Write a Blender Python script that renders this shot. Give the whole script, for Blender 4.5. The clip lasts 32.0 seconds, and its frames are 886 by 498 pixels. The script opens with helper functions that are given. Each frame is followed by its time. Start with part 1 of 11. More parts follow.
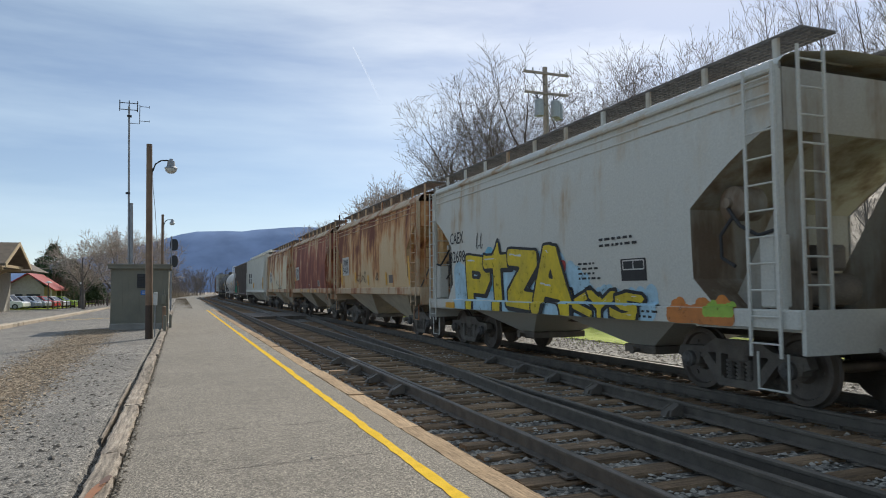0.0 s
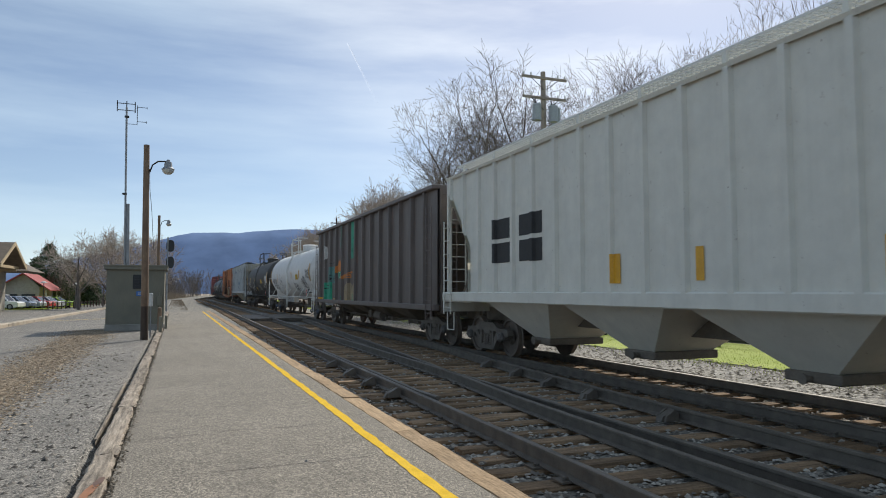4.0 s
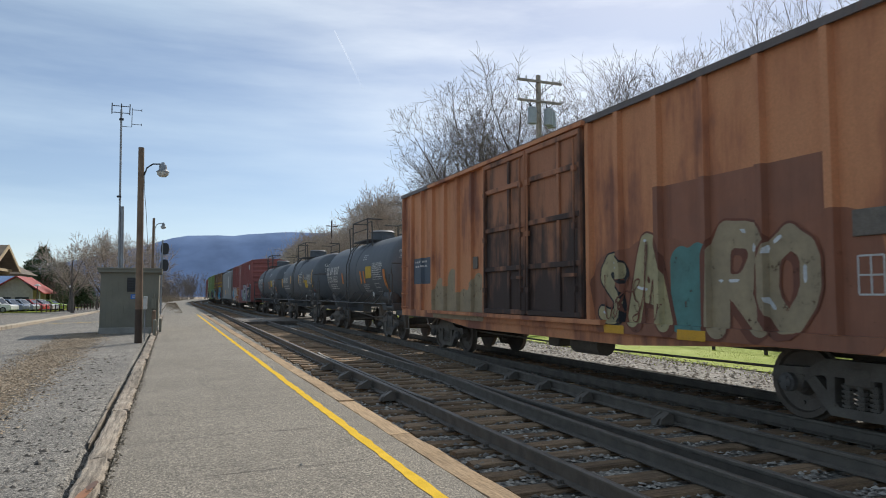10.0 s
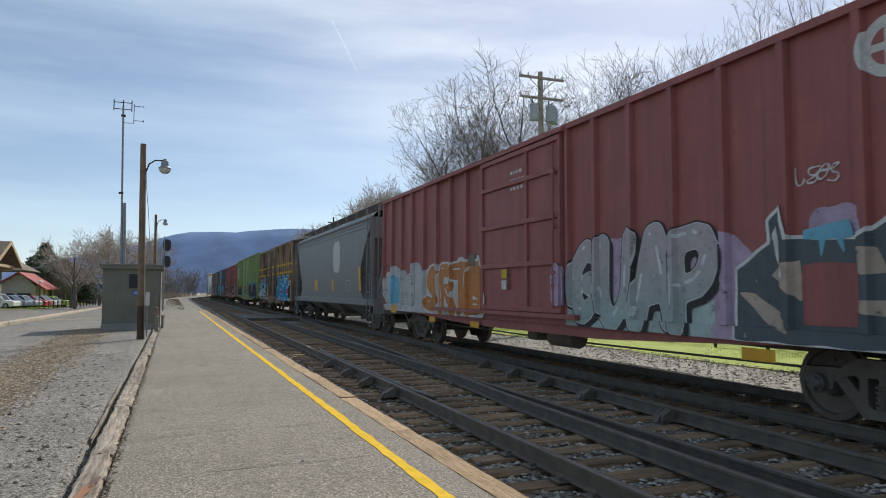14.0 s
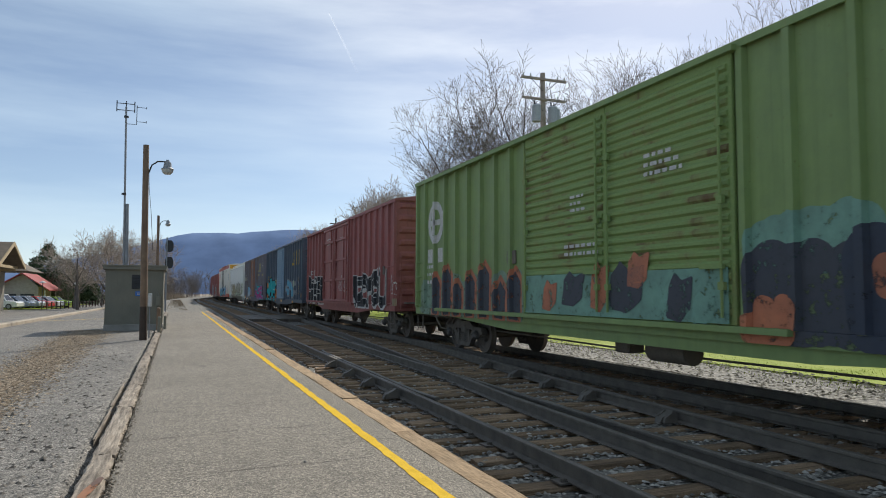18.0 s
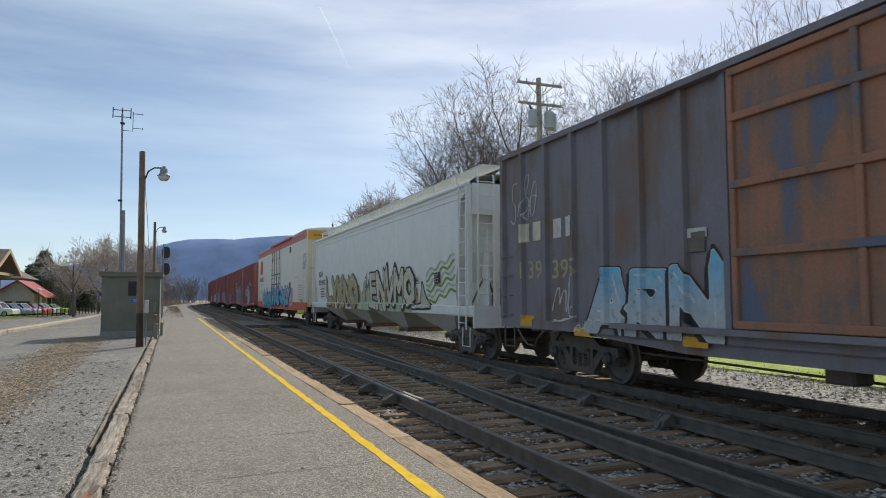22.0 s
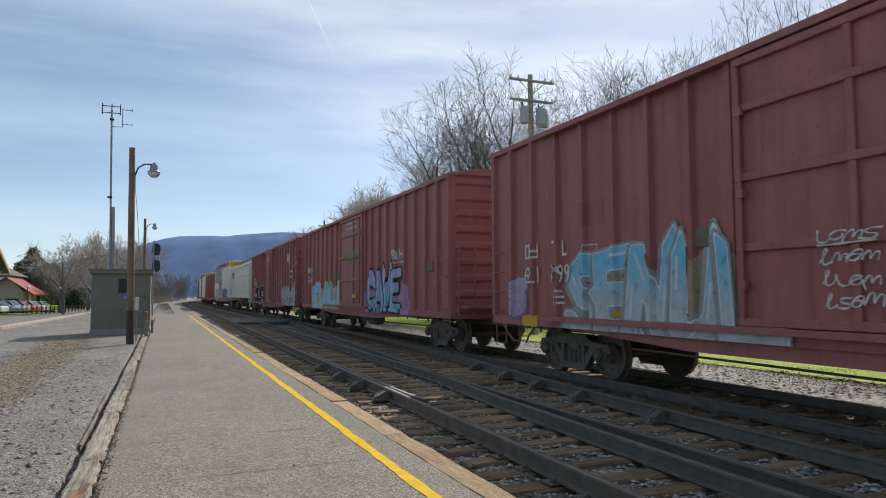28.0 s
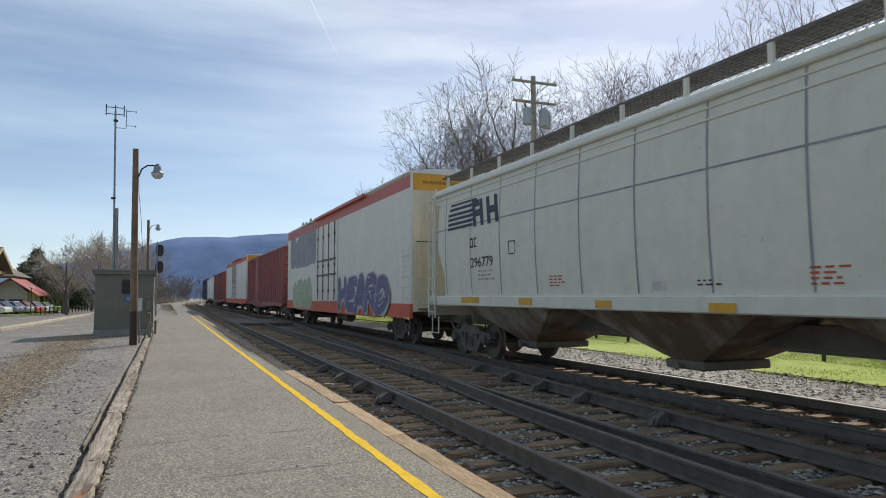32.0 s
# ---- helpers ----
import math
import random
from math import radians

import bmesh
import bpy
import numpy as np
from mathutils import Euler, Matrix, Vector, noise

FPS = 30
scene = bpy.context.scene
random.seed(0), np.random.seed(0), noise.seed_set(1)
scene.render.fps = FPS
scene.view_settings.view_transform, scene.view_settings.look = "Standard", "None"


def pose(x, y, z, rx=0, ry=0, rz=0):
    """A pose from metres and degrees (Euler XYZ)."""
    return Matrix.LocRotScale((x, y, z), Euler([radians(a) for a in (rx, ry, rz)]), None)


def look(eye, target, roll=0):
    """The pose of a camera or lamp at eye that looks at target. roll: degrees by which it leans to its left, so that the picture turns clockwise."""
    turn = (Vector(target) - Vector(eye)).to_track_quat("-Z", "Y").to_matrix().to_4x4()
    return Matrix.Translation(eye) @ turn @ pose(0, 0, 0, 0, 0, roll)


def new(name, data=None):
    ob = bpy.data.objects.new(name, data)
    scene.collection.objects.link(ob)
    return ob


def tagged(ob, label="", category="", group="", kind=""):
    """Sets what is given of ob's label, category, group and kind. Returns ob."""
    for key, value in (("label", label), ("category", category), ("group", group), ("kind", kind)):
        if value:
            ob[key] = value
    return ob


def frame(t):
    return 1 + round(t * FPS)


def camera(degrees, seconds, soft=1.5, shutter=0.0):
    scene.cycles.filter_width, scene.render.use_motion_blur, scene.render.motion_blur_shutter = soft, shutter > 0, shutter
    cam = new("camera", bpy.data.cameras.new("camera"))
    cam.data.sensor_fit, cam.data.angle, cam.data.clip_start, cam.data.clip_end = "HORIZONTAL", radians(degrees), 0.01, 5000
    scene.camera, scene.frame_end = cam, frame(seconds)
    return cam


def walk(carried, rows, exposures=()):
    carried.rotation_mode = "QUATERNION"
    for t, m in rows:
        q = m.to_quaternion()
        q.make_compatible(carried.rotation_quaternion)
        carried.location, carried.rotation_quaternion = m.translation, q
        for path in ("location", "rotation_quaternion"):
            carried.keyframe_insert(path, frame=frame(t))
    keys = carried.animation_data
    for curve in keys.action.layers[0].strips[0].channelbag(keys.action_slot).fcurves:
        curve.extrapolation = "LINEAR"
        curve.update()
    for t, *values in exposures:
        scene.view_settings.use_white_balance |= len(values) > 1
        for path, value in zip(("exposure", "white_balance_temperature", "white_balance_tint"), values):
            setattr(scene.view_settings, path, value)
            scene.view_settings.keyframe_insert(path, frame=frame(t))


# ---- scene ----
SECONDS = 32.0
EYE = Vector((0.0, 0.0, 1.47))


def aim(yaw, pitch, roll):
    """The camera's pose: degrees to the right of the tracks, upwards, and its lean."""
    y, p = radians(yaw), radians(pitch)
    way = Vector((math.sin(y) * math.cos(p), math.cos(y) * math.cos(p), math.sin(p)))
    return look(EYE, EYE + way, roll)


cam = camera(66.0, SECONDS, soft=1.0, shutter=0.05)
walk(cam, [
    (0, aim(21.048, 3.312, -0.409)), (0.5, aim(21.106, 3.399, -0.406)), (1, aim(21.175, 3.439, -0.326)), (1.5, aim(21.223, 3.500, -0.319)),
    (2, aim(21.276, 3.557, -0.322)), (2.5, aim(21.271, 3.609, -0.243)), (3, aim(21.334, 3.606, -0.045)), (3.5, aim(21.318, 3.591, 0.066)),
    (5.5, aim(21.328, 3.658, 0.055)), (6, aim(21.399, 3.666, 0.017)), (6.5, aim(21.370, 3.714, 0.007)), (7, aim(21.370, 3.762, -0.053)),
    (7.5, aim(21.360, 3.774, 0.014)), (8, aim(21.385, 3.799, 0.001)), (8.5, aim(21.484, 3.816, -0.091)), (9, aim(21.558, 3.834, 0.016)),
    (9.5, aim(21.618, 3.848, 0.133)), (10, aim(21.715, 3.854, 0.079)), (10.5, aim(21.766, 3.839, 0.100)), (11, aim(21.732, 3.817, -0.098)),
    (11.5, aim(21.681, 3.792, -0.016)), (12, aim(21.680, 3.791, 0.000)), (12.5, aim(21.681, 3.736, 0.031)), (13, aim(21.672, 3.728, 0.045)),
    (13.5, aim(21.564, 3.651, 0.122)), (14, aim(21.567, 3.578, 0.151)), (14.5, aim(21.556, 3.568, 0.115)), (16.5, aim(21.414, 3.632, 0.310)),
    (17, aim(21.334, 3.622, 0.321)), (17.5, aim(21.328, 3.622, 0.258)), (18, aim(21.382, 3.674, 0.213)), (18.5, aim(21.408, 3.690, 0.093)),
    (19, aim(21.407, 3.735, 0.035)), (19.5, aim(21.385, 3.778, 0.088)), (20, aim(21.454, 3.912, 0.217)), (20.5, aim(21.476, 4.024, 0.040)),
    (21, aim(21.623, 4.077, -0.016)), (21.5, aim(21.572, 4.068, 0.017)), (22, aim(21.633, 4.094, -0.098)), (22.5, aim(21.679, 4.117, -0.143)),
    (23, aim(21.733, 4.148, -0.169)), (23.5, aim(21.813, 4.150, -0.243)), (24, aim(21.814, 4.149, -0.214)), (24.5, aim(21.932, 4.148, -0.097)),
    (25, aim(22.076, 4.094, -0.277)), (25.5, aim(22.195, 4.023, -0.259)), (27.5, aim(22.313, 3.810, -0.161)), (28, aim(22.326, 3.814, -0.193)),
    (28.5, aim(22.273, 3.839, -0.144)), (29, aim(22.222, 3.816, -0.160)), (29.5, aim(22.160, 3.822, -0.113)), (30, aim(22.163, 3.860, -0.086)),
    (30.5, aim(22.117, 3.844, -0.078)), (31, aim(22.103, 3.865, -0.209)), (31.5, aim(22.101, 3.889, -0.204)), (32, aim(22.091, 3.928, -0.109)),
])

# ---- daylight: sun ahead and to the right of the tracks, thin high cloud ----
SUN_AZ, SUN_EL = radians(42), radians(38)
SUN_WAY = Vector((math.sin(SUN_AZ) * math.cos(SUN_EL), math.cos(SUN_AZ) * math.cos(SUN_EL), math.sin(SUN_EL)))
scene.view_settings.exposure = 0.3
world = bpy.data.worlds.new("sky")
scene.world = world
world.use_nodes = True
wn, wl = world.node_tree.nodes, world.node_tree.links
wn.clear()
w_out, w_bg = wn.new("ShaderNodeOutputWorld"), wn.new("ShaderNodeBackground")
w_sky = wn.new("ShaderNodeTexSky")
w_sky.sky_type, w_sky.sun_disc = "NISHITA", False
w_sky.sun_elevation, w_sky.sun_rotation = SUN_EL, SUN_AZ
w_sky.altitude, w_sky.air_density, w_sky.dust_density, w_sky.ozone_density = 900, 0.85, 0.75, 1.3
w_tc, w_map = wn.new("ShaderNodeTexCoord"), wn.new("ShaderNodeMapping")
w_map.inputs["Rotation"].default_value = (0.0, 0.0, radians(25))
w_map.inputs["Scale"].default_value = (1.3, 3.0, 9.0)
w_n, w_r = wn.new("ShaderNodeTexNoise"), wn.new("ShaderNodeValToRGB")
w_n.inputs["Scale"].default_value, w_n.inputs["Detail"].default_value, w_n.inputs["Roughness"].default_value = 1.1, 8.0, 0.55
w_r.color_ramp.elements[0].position, w_r.color_ramp.elements[0].color = 0.38, (0.13, 0.13, 0.13, 1)
w_r.color_ramp.elements[1].position, w_r.color_ramp.elements[1].color = 0.78, (0.66, 0.66, 0.66, 1)
w_mix = wn.new("ShaderNodeMix")
w_mix.data_type = "RGBA"
w_dot, w_glow, w_cloud = wn.new("ShaderNodeVectorMath"), wn.new("ShaderNodeMapRange"), wn.new("ShaderNodeMix")
w_dot.operation, w_dot.inputs[1].default_value = "DOT_PRODUCT", SUN_WAY
w_glow.interpolation_type = "SMOOTHSTEP"
w_glow.inputs["From Min"].default_value, w_glow.inputs["From Max"].default_value = 0.72, 1.0
w_cloud.data_type = "RGBA"
w_cloud.inputs["A"].default_value, w_cloud.inputs["B"].default_value = (7.3, 8.9, 10.1, 1), (14.6, 14.5, 14.1, 1)
wl.new(w_tc.outputs["Generated"], w_dot.inputs[0])
wl.new(w_dot.outputs["Value"], w_glow.inputs["Value"])
wl.new(w_glow.outputs["Result"], w_cloud.inputs["Factor"])
wl.new(w_cloud.outputs["Result"], w_mix.inputs["B"])
wl.new(w_tc.outputs["Generated"], w_map.inputs["Vector"])
wl.new(w_map.outputs["Vector"], w_n.inputs["Vector"])
wl.new(w_n.outputs["Fac"], w_r.inputs["Fac"])
wl.new(w_r.outputs["Color"], w_mix.inputs["Factor"])
wl.new(w_sky.outputs["Color"], w_mix.inputs["A"])
wl.new(w_mix.outputs["Result"], w_bg.inputs["Color"])
w_bg.inputs["Strength"].default_value = 0.085
wl.new(w_bg.outputs["Background"], w_out.inputs["Surface"])

sun = new("sun", bpy.data.lights.new("sun", "SUN"))
sun.data.energy, sun.data.angle, sun.data.color = 3.1, radians(0.6), (1.0, 0.95, 0.86)
sun.matrix_world = look(SUN_WAY * 50, (0, 0, 0))


# ---- materials ----
def grey(v):
    return (v, v, v)


MATS = {}


def node_mat(name):
    m = bpy.data.materials.new(name)
    m.use_nodes = True
    nt = m.node_tree
    b = nt.nodes["Principled BSDF"]
    return m, nt, b


def noise_node(nt, vec, scale, detail=4.0, rough=0.55, stretch=None):
    if stretch:
        mp = nt.nodes.new("ShaderNodeMapping")
        mp.inputs["Scale"].default_value = stretch
        nt.links.new(vec, mp.inputs["Vector"])
        vec = mp.outputs["Vector"]
    n = nt.nodes.new("ShaderNodeTexNoise")
    n.inputs["Scale"].default_value, n.inputs["Detail"].default_value, n.inputs["Roughness"].default_value = scale, detail, rough
    nt.links.new(vec, n.inputs["Vector"])
    return n.outputs["Fac"]


def ramp(nt, fac, lo, hi, a=(0, 0, 0), b=(1, 1, 1)):
    r = nt.nodes.new("ShaderNodeValToRGB")
    e = r.color_ramp.elements
    e[0].position, e[0].color, e[1].position, e[1].color = lo, (*a, 1), hi, (*b, 1)
    nt.links.new(fac, r.inputs["Fac"])
    return r.outputs["Color"]


def mix(nt, fac, a, b, kind="MIX"):
    n = nt.nodes.new("ShaderNodeMix")
    n.data_type, n.blend_type = "RGBA", kind
    for key, value in (("Factor", fac), ("A", a), ("B", b)):
        if isinstance(value, (int, float)):
            n.inputs[key].default_value = value
        elif isinstance(value, tuple):
            n.inputs[key].default_value = (*value, 1)
        else:
            nt.links.new(value, n.inputs[key])
    return n.outputs["Result"]


def place_vec(nt, spread=40.0):
    """Object coordinates, shifted by each object's own random number."""
    tc, oi = nt.nodes.new("ShaderNodeTexCoord"), nt.nodes.new("ShaderNodeObjectInfo")
    mul, add = nt.nodes.new("ShaderNodeMath"), nt.nodes.new("ShaderNodeVectorMath")
    mul.operation, mul.inputs[1].default_value = "MULTIPLY", spread
    nt.links.new(oi.outputs["Random"], mul.inputs[0])
    nt.links.new(tc.outputs["Object"], add.inputs[0])
    nt.links.new(mul.outputs[0], add.inputs[1])
    return add.outputs["Vector"], oi.outputs["Random"]


def bump(nt, b, fac, strength, distance=0.01):
    n = nt.nodes.new("ShaderNodeBump")
    n.inputs["Strength"].default_value, n.inputs["Distance"].default_value = strength, distance
    nt.links.new(fac, n.inputs["Height"])
    nt.links.new(n.outputs["Normal"], b.inputs["Normal"])


def rough_from(nt, b, fac, lo, hi):
    r = nt.nodes.new("ShaderNodeMapRange")
    r.inputs["To Min"].default_value, r.inputs["To Max"].default_value = lo, hi
    nt.links.new(fac, r.inputs["Value"])
    nt.links.new(r.outputs["Result"], b.inputs["Roughness"])


def surface(name, base, other=None, scale=6.0, fine=60.0, rough=(0.6, 0.9), bumps=0.25, metal=0.0, tint=0.0, dist=0.01, spec=0.5):
    """A plain material that varies at two scales and, by tint, from object to object."""
    if name in MATS:
        return MATS[name]
    m, nt, b = node_mat(name)
    vec, rnd = place_vec(nt)
    big, small = noise_node(nt, vec, scale, 5), noise_node(nt, vec, fine, 3, 0.6)
    other = other or tuple(c * 0.65 for c in base)
    col = mix(nt, ramp(nt, big, 0.35, 0.68), base, other)
    col = mix(nt, 0.35, col, ramp(nt, small, 0.3, 0.72, grey(0.25), grey(1.0)), "MULTIPLY")
    if tint:
        col = mix(nt, tint, col, ramp(nt, rnd, 0.0, 1.0, grey(0.25), grey(1.0)), "MULTIPLY")
    nt.links.new(col, b.inputs["Base Color"])
    rough_from(nt, b, big, *rough)
    b.inputs["Metallic"].default_value = metal
    b.inputs["Specular IOR Level"].default_value = spec
    bump(nt, b, small, bumps, dist)
    MATS[name] = m
    return m


def paint(name, base, rust=0.2, streak=0.3, grime=0.4, rust_col=(0.16, 0.055, 0.025), fade=0.18, rough=0.5, amount=0.0, spec=0.4):
    """Weathered vehicle paint: faded patches, rust blooms, vertical streaks and grime."""
    if name in MATS:
        return MATS[name]
    m, nt, b = node_mat(name)
    vec, rnd = place_vec(nt)
    big = noise_node(nt, vec, 0.55, 6, 0.6)
    mid = noise_node(nt, vec, 3.0, 7, 0.62)
    fine = noise_node(nt, vec, 38.0, 4, 0.6)
    run = noise_node(nt, vec, 1.0, 6, 0.65, (2.5, 3.2, 0.16))
    run2 = noise_node(nt, vec, 1.0, 6, 0.65, (2.6, 3.0, 0.45))
    chips = noise_node(nt, vec, 11.0, 8, 0.7)
    col = mix(nt, ramp(nt, big, 0.3, 0.75), base, tuple(min(1.0, c * (1 - fade) + 0.5 * fade * (sum(base) / 3 + 0.12)) for c in base))
    col = mix(nt, streak * 0.8, col, ramp(nt, run2, 0.3, 0.62, grey(0.45), grey(1.0)), "MULTIPLY")
    fall = noise_node(nt, vec, 1.0, 5, 0.6, (9.0, 9.0, 0.22))
    col = mix(nt, streak * 0.6, col, ramp(nt, fall, 0.26, 0.46, grey(0.4), grey(1.0)), "MULTIPLY")
    worn = mix(nt, 1.0, ramp(nt, chips, 0.655 - 0.05 * grime, 0.69 - 0.05 * grime), ramp(nt, run2, 0.42, 0.6), "MULTIPLY")
    col = mix(nt, worn, col, tuple(0.35 * u + 0.65 * w * 0.8 for u, w in zip(base, rust_col)))
    col = mix(nt, grime * 0.6, col, ramp(nt, mid, 0.3, 0.7, grey(0.35), grey(1.0)), "MULTIPLY")
    if rust > 0:
        edge = 0.74 - 0.42 * rust
        mask = ramp(nt, run, edge, edge + 0.16)
        mask = mix(nt, 1.0, mask, ramp(nt, mid, 0.36, 0.56), "MULTIPLY")
        rc = mix(nt, ramp(nt, fine, 0.35, 0.65), rust_col, tuple(c * 1.9 for c in rust_col))
        col = mix(nt, mask, col, rc)
    if amount > 0:
        mask = ramp(nt, run, 0.62 - 0.4 * amount, 0.8 - 0.4 * amount)
        col = mix(nt, mask, col, mix(nt, ramp(nt, run2, 0.3, 0.7), rust_col, tuple(c * 2.4 for c in rust_col)))
    nt.links.new(col, b.inputs["Base Color"])
    rough_from(nt, b, mid, rough - 0.1, rough + 0.25)
    b.inputs["Specular IOR Level"].default_value = spec
    dent = noise_node(nt, vec, 1.7, 3, 0.5)
    height = mix(nt, 0.25, dent, mid)
    bump(nt, b, height, 0.5, 0.035)
    MATS[name] = m
    return m


def corroded(name, clean, stain, deep, amount, crown, seed=0.0):
    """Old paint rusting from the seams: pale paint, orange stains and deep rust that run down the side."""
    m, nt, b = node_mat(name)
    vec, rnd = place_vec(nt)
    tc = nt.nodes.new("ShaderNodeTexCoord").outputs["Object"]
    blot = noise_node(nt, vec, 0.9, 5, 0.6, (1.0, 1.0, 0.55))
    run = noise_node(nt, vec, 1.0, 7, 0.62, (1.6, 1.8, 0.28))
    thin = noise_node(nt, vec, 1.0, 5, 0.6, (9.0, 11.0, 0.4))
    fine = noise_node(nt, vec, 30.0, 5, 0.65)
    sep = nt.nodes.new("ShaderNodeSeparateXYZ")
    nt.links.new(tc, sep.inputs[0])

    def calc(op, p, q):
        n = nt.nodes.new("ShaderNodeMath")
        n.operation = op
        for i, value in enumerate((p, q)):
            if isinstance(value, (int, float)):
                n.inputs[i].default_value = value
            else:
                nt.links.new(value, n.inputs[i])
        return n.outputs[0]
    rim = calc("MULTIPLY", calc("SUBTRACT", sep.outputs["Z"], 2.9), crown)
    level = calc("ADD", calc("ADD", calc("MULTIPLY", calc("SUBTRACT", blot, 0.5), 0.95), calc("ADD", calc("MULTIPLY", calc("SUBTRACT", run, 0.5), 0.75), 0.5)), calc("MULTIPLY", calc("SUBTRACT", thin, 0.5), 0.14))
    level = calc("ADD", calc("ADD", level, rim), calc("MULTIPLY", calc("SUBTRACT", fine, 0.5), 0.10))
    level = calc("ADD", level, amount - 0.5)
    r = nt.nodes.new("ShaderNodeValToRGB")
    e = r.color_ramp.elements
    e[0].position, e[0].color = 0.40, (*clean, 1)
    e[1].position, e[1].color = 0.68, (*deep, 1)
    for at, c in ((0.47, tuple(0.75 * u + 0.25 * w for u, w in zip(clean, stain))), (0.54, stain), (0.60, tuple(0.5 * (u + w) for u, w in zip(stain, deep)))):
        k = e.new(at)
        k.color = (*c, 1)
    nt.links.new(level, r.inputs["Fac"])
    col = mix(nt, 0.35, r.outputs["Color"], ramp(nt, fine, 0.3, 0.7, grey(0.45), grey(1.0)), "MULTIPLY")
    nt.links.new(col, b.inputs["Base Color"])
    rough_from(nt, b, level, 0.5, 0.9)
    b.inputs["Specular IOR Level"].default_value = 0.35
    bump(nt, b, fine, 0.2, 0.006)
    MATS[name] = m
    return m


def timber(name, base, other, along=1, dark=0.3, tint=0.4, split=0.55):
    """Weathered wood: long grain, splits along it, stains, each piece a shade of its own."""
    m, nt, b = node_mat(name)
    vec, rnd = place_vec(nt)
    long, fine_s = [13.0, 13.0, 13.0], [60.0, 60.0, 60.0]
    long[along], fine_s[along] = 0.9, 3.5
    grain, hair = noise_node(nt, vec, 1.0, 6, 0.65, tuple(long)), noise_node(nt, vec, 1.0, 4, 0.6, tuple(fine_s))
    blot, spot = noise_node(nt, vec, 2.2, 6, 0.6), noise_node(nt, vec, 55.0, 4, 0.65)
    col = mix(nt, ramp(nt, blot, 0.35, 0.65), base, other)
    col = mix(nt, split, col, ramp(nt, grain, 0.34, 0.52, grey(dark), grey(1.05)), "MULTIPLY")
    col = mix(nt, 0.55, col, ramp(nt, hair, 0.36, 0.62, grey(0.4), grey(1.15)), "MULTIPLY")
    col = mix(nt, 0.45, col, ramp(nt, spot, 0.36, 0.62, grey(0.35), grey(1.2)), "MULTIPLY")
    col = mix(nt, tint, col, ramp(nt, rnd, 0.0, 1.0, grey(0.35), grey(1.15)), "MULTIPLY")
    nt.links.new(col, b.inputs["Base Color"])
    b.inputs["Roughness"].default_value = 0.9
    b.inputs["Specular IOR Level"].default_value = 0.2
    bump(nt, b, grain, 0.6, 0.012)
    MATS[name] = m
    return m


def asphalt(name, base, other, patch=0.35, stone=90.0, cracks=0.0):
    m, nt, b = node_mat(name)
    tc = nt.nodes.new("ShaderNodeTexCoord").outputs["Object"]
    big, mid = noise_node(nt, tc, 0.35, 5), noise_node(nt, tc, 2.6, 6, 0.65)
    fine = noise_node(nt, tc, stone, 3, 0.7)
    v = nt.nodes.new("ShaderNodeTexVoronoi")
    v.inputs["Scale"].default_value = stone * 1.4
    nt.links.new(tc, v.inputs["Vector"])
    col = mix(nt, ramp(nt, big, 0.3, 0.7), base, other)
    col = mix(nt, patch, col, ramp(nt, mid, 0.3, 0.7, grey(0.5), grey(1.0)), "MULTIPLY")
    speck = noise_node(nt, tc, stone * 0.45, 2, 0.5)
    col = mix(nt, 0.8, col, ramp(nt, fine, 0.38, 0.62, grey(0.12), grey(1.75)), "MULTIPLY")
    col = mix(nt, 0.6, col, ramp(nt, speck, 0.38, 0.62, grey(0.4), grey(1.5)), "MULTIPLY")
    pick = nt.nodes.new("ShaderNodeSeparateColor")
    nt.links.new(v.outputs["Color"], pick.inputs[0])
    col = mix(nt, 0.6, col, ramp(nt, pick.outputs[0], 0.0, 1.0, grey(0.35), grey(1.55)), "MULTIPLY")
    wave = noise_node(nt, tc, 1.0, 4, 0.6, (0.35, 5.0, 1.0))
    col = mix(nt, 0.3, col, ramp(nt, wave, 0.28, 0.46, grey(0.45), grey(1.0)), "MULTIPLY")
    if cracks:
        for k, stretch in enumerate(((0.12, 0.42, 1.0), (0.30, 0.10, 1.0))):
            n = noise_node(nt, tc, 1.0, 6.0, 0.5, stretch)
            off, side = nt.nodes.new("ShaderNodeMath"), nt.nodes.new("ShaderNodeMath")
            off.operation, off.inputs[1].default_value, side.operation = "SUBTRACT", 0.59 + 0.04 * k, "ABSOLUTE"
            nt.links.new(n, off.inputs[0])
            nt.links.new(off.outputs[0], side.inputs[0])
            col = mix(nt, cracks, col, ramp(nt, side.outputs[0], 0.0003, 0.0035, grey(0.3), grey(1.0)), "MULTIPLY")
    nt.links.new(col, b.inputs["Base Color"])
    b.inputs["Roughness"].default_value = 0.85
    bump(nt, b, v.outputs["Distance"], 0.5, 0.004)
    MATS[name] = m
    return m


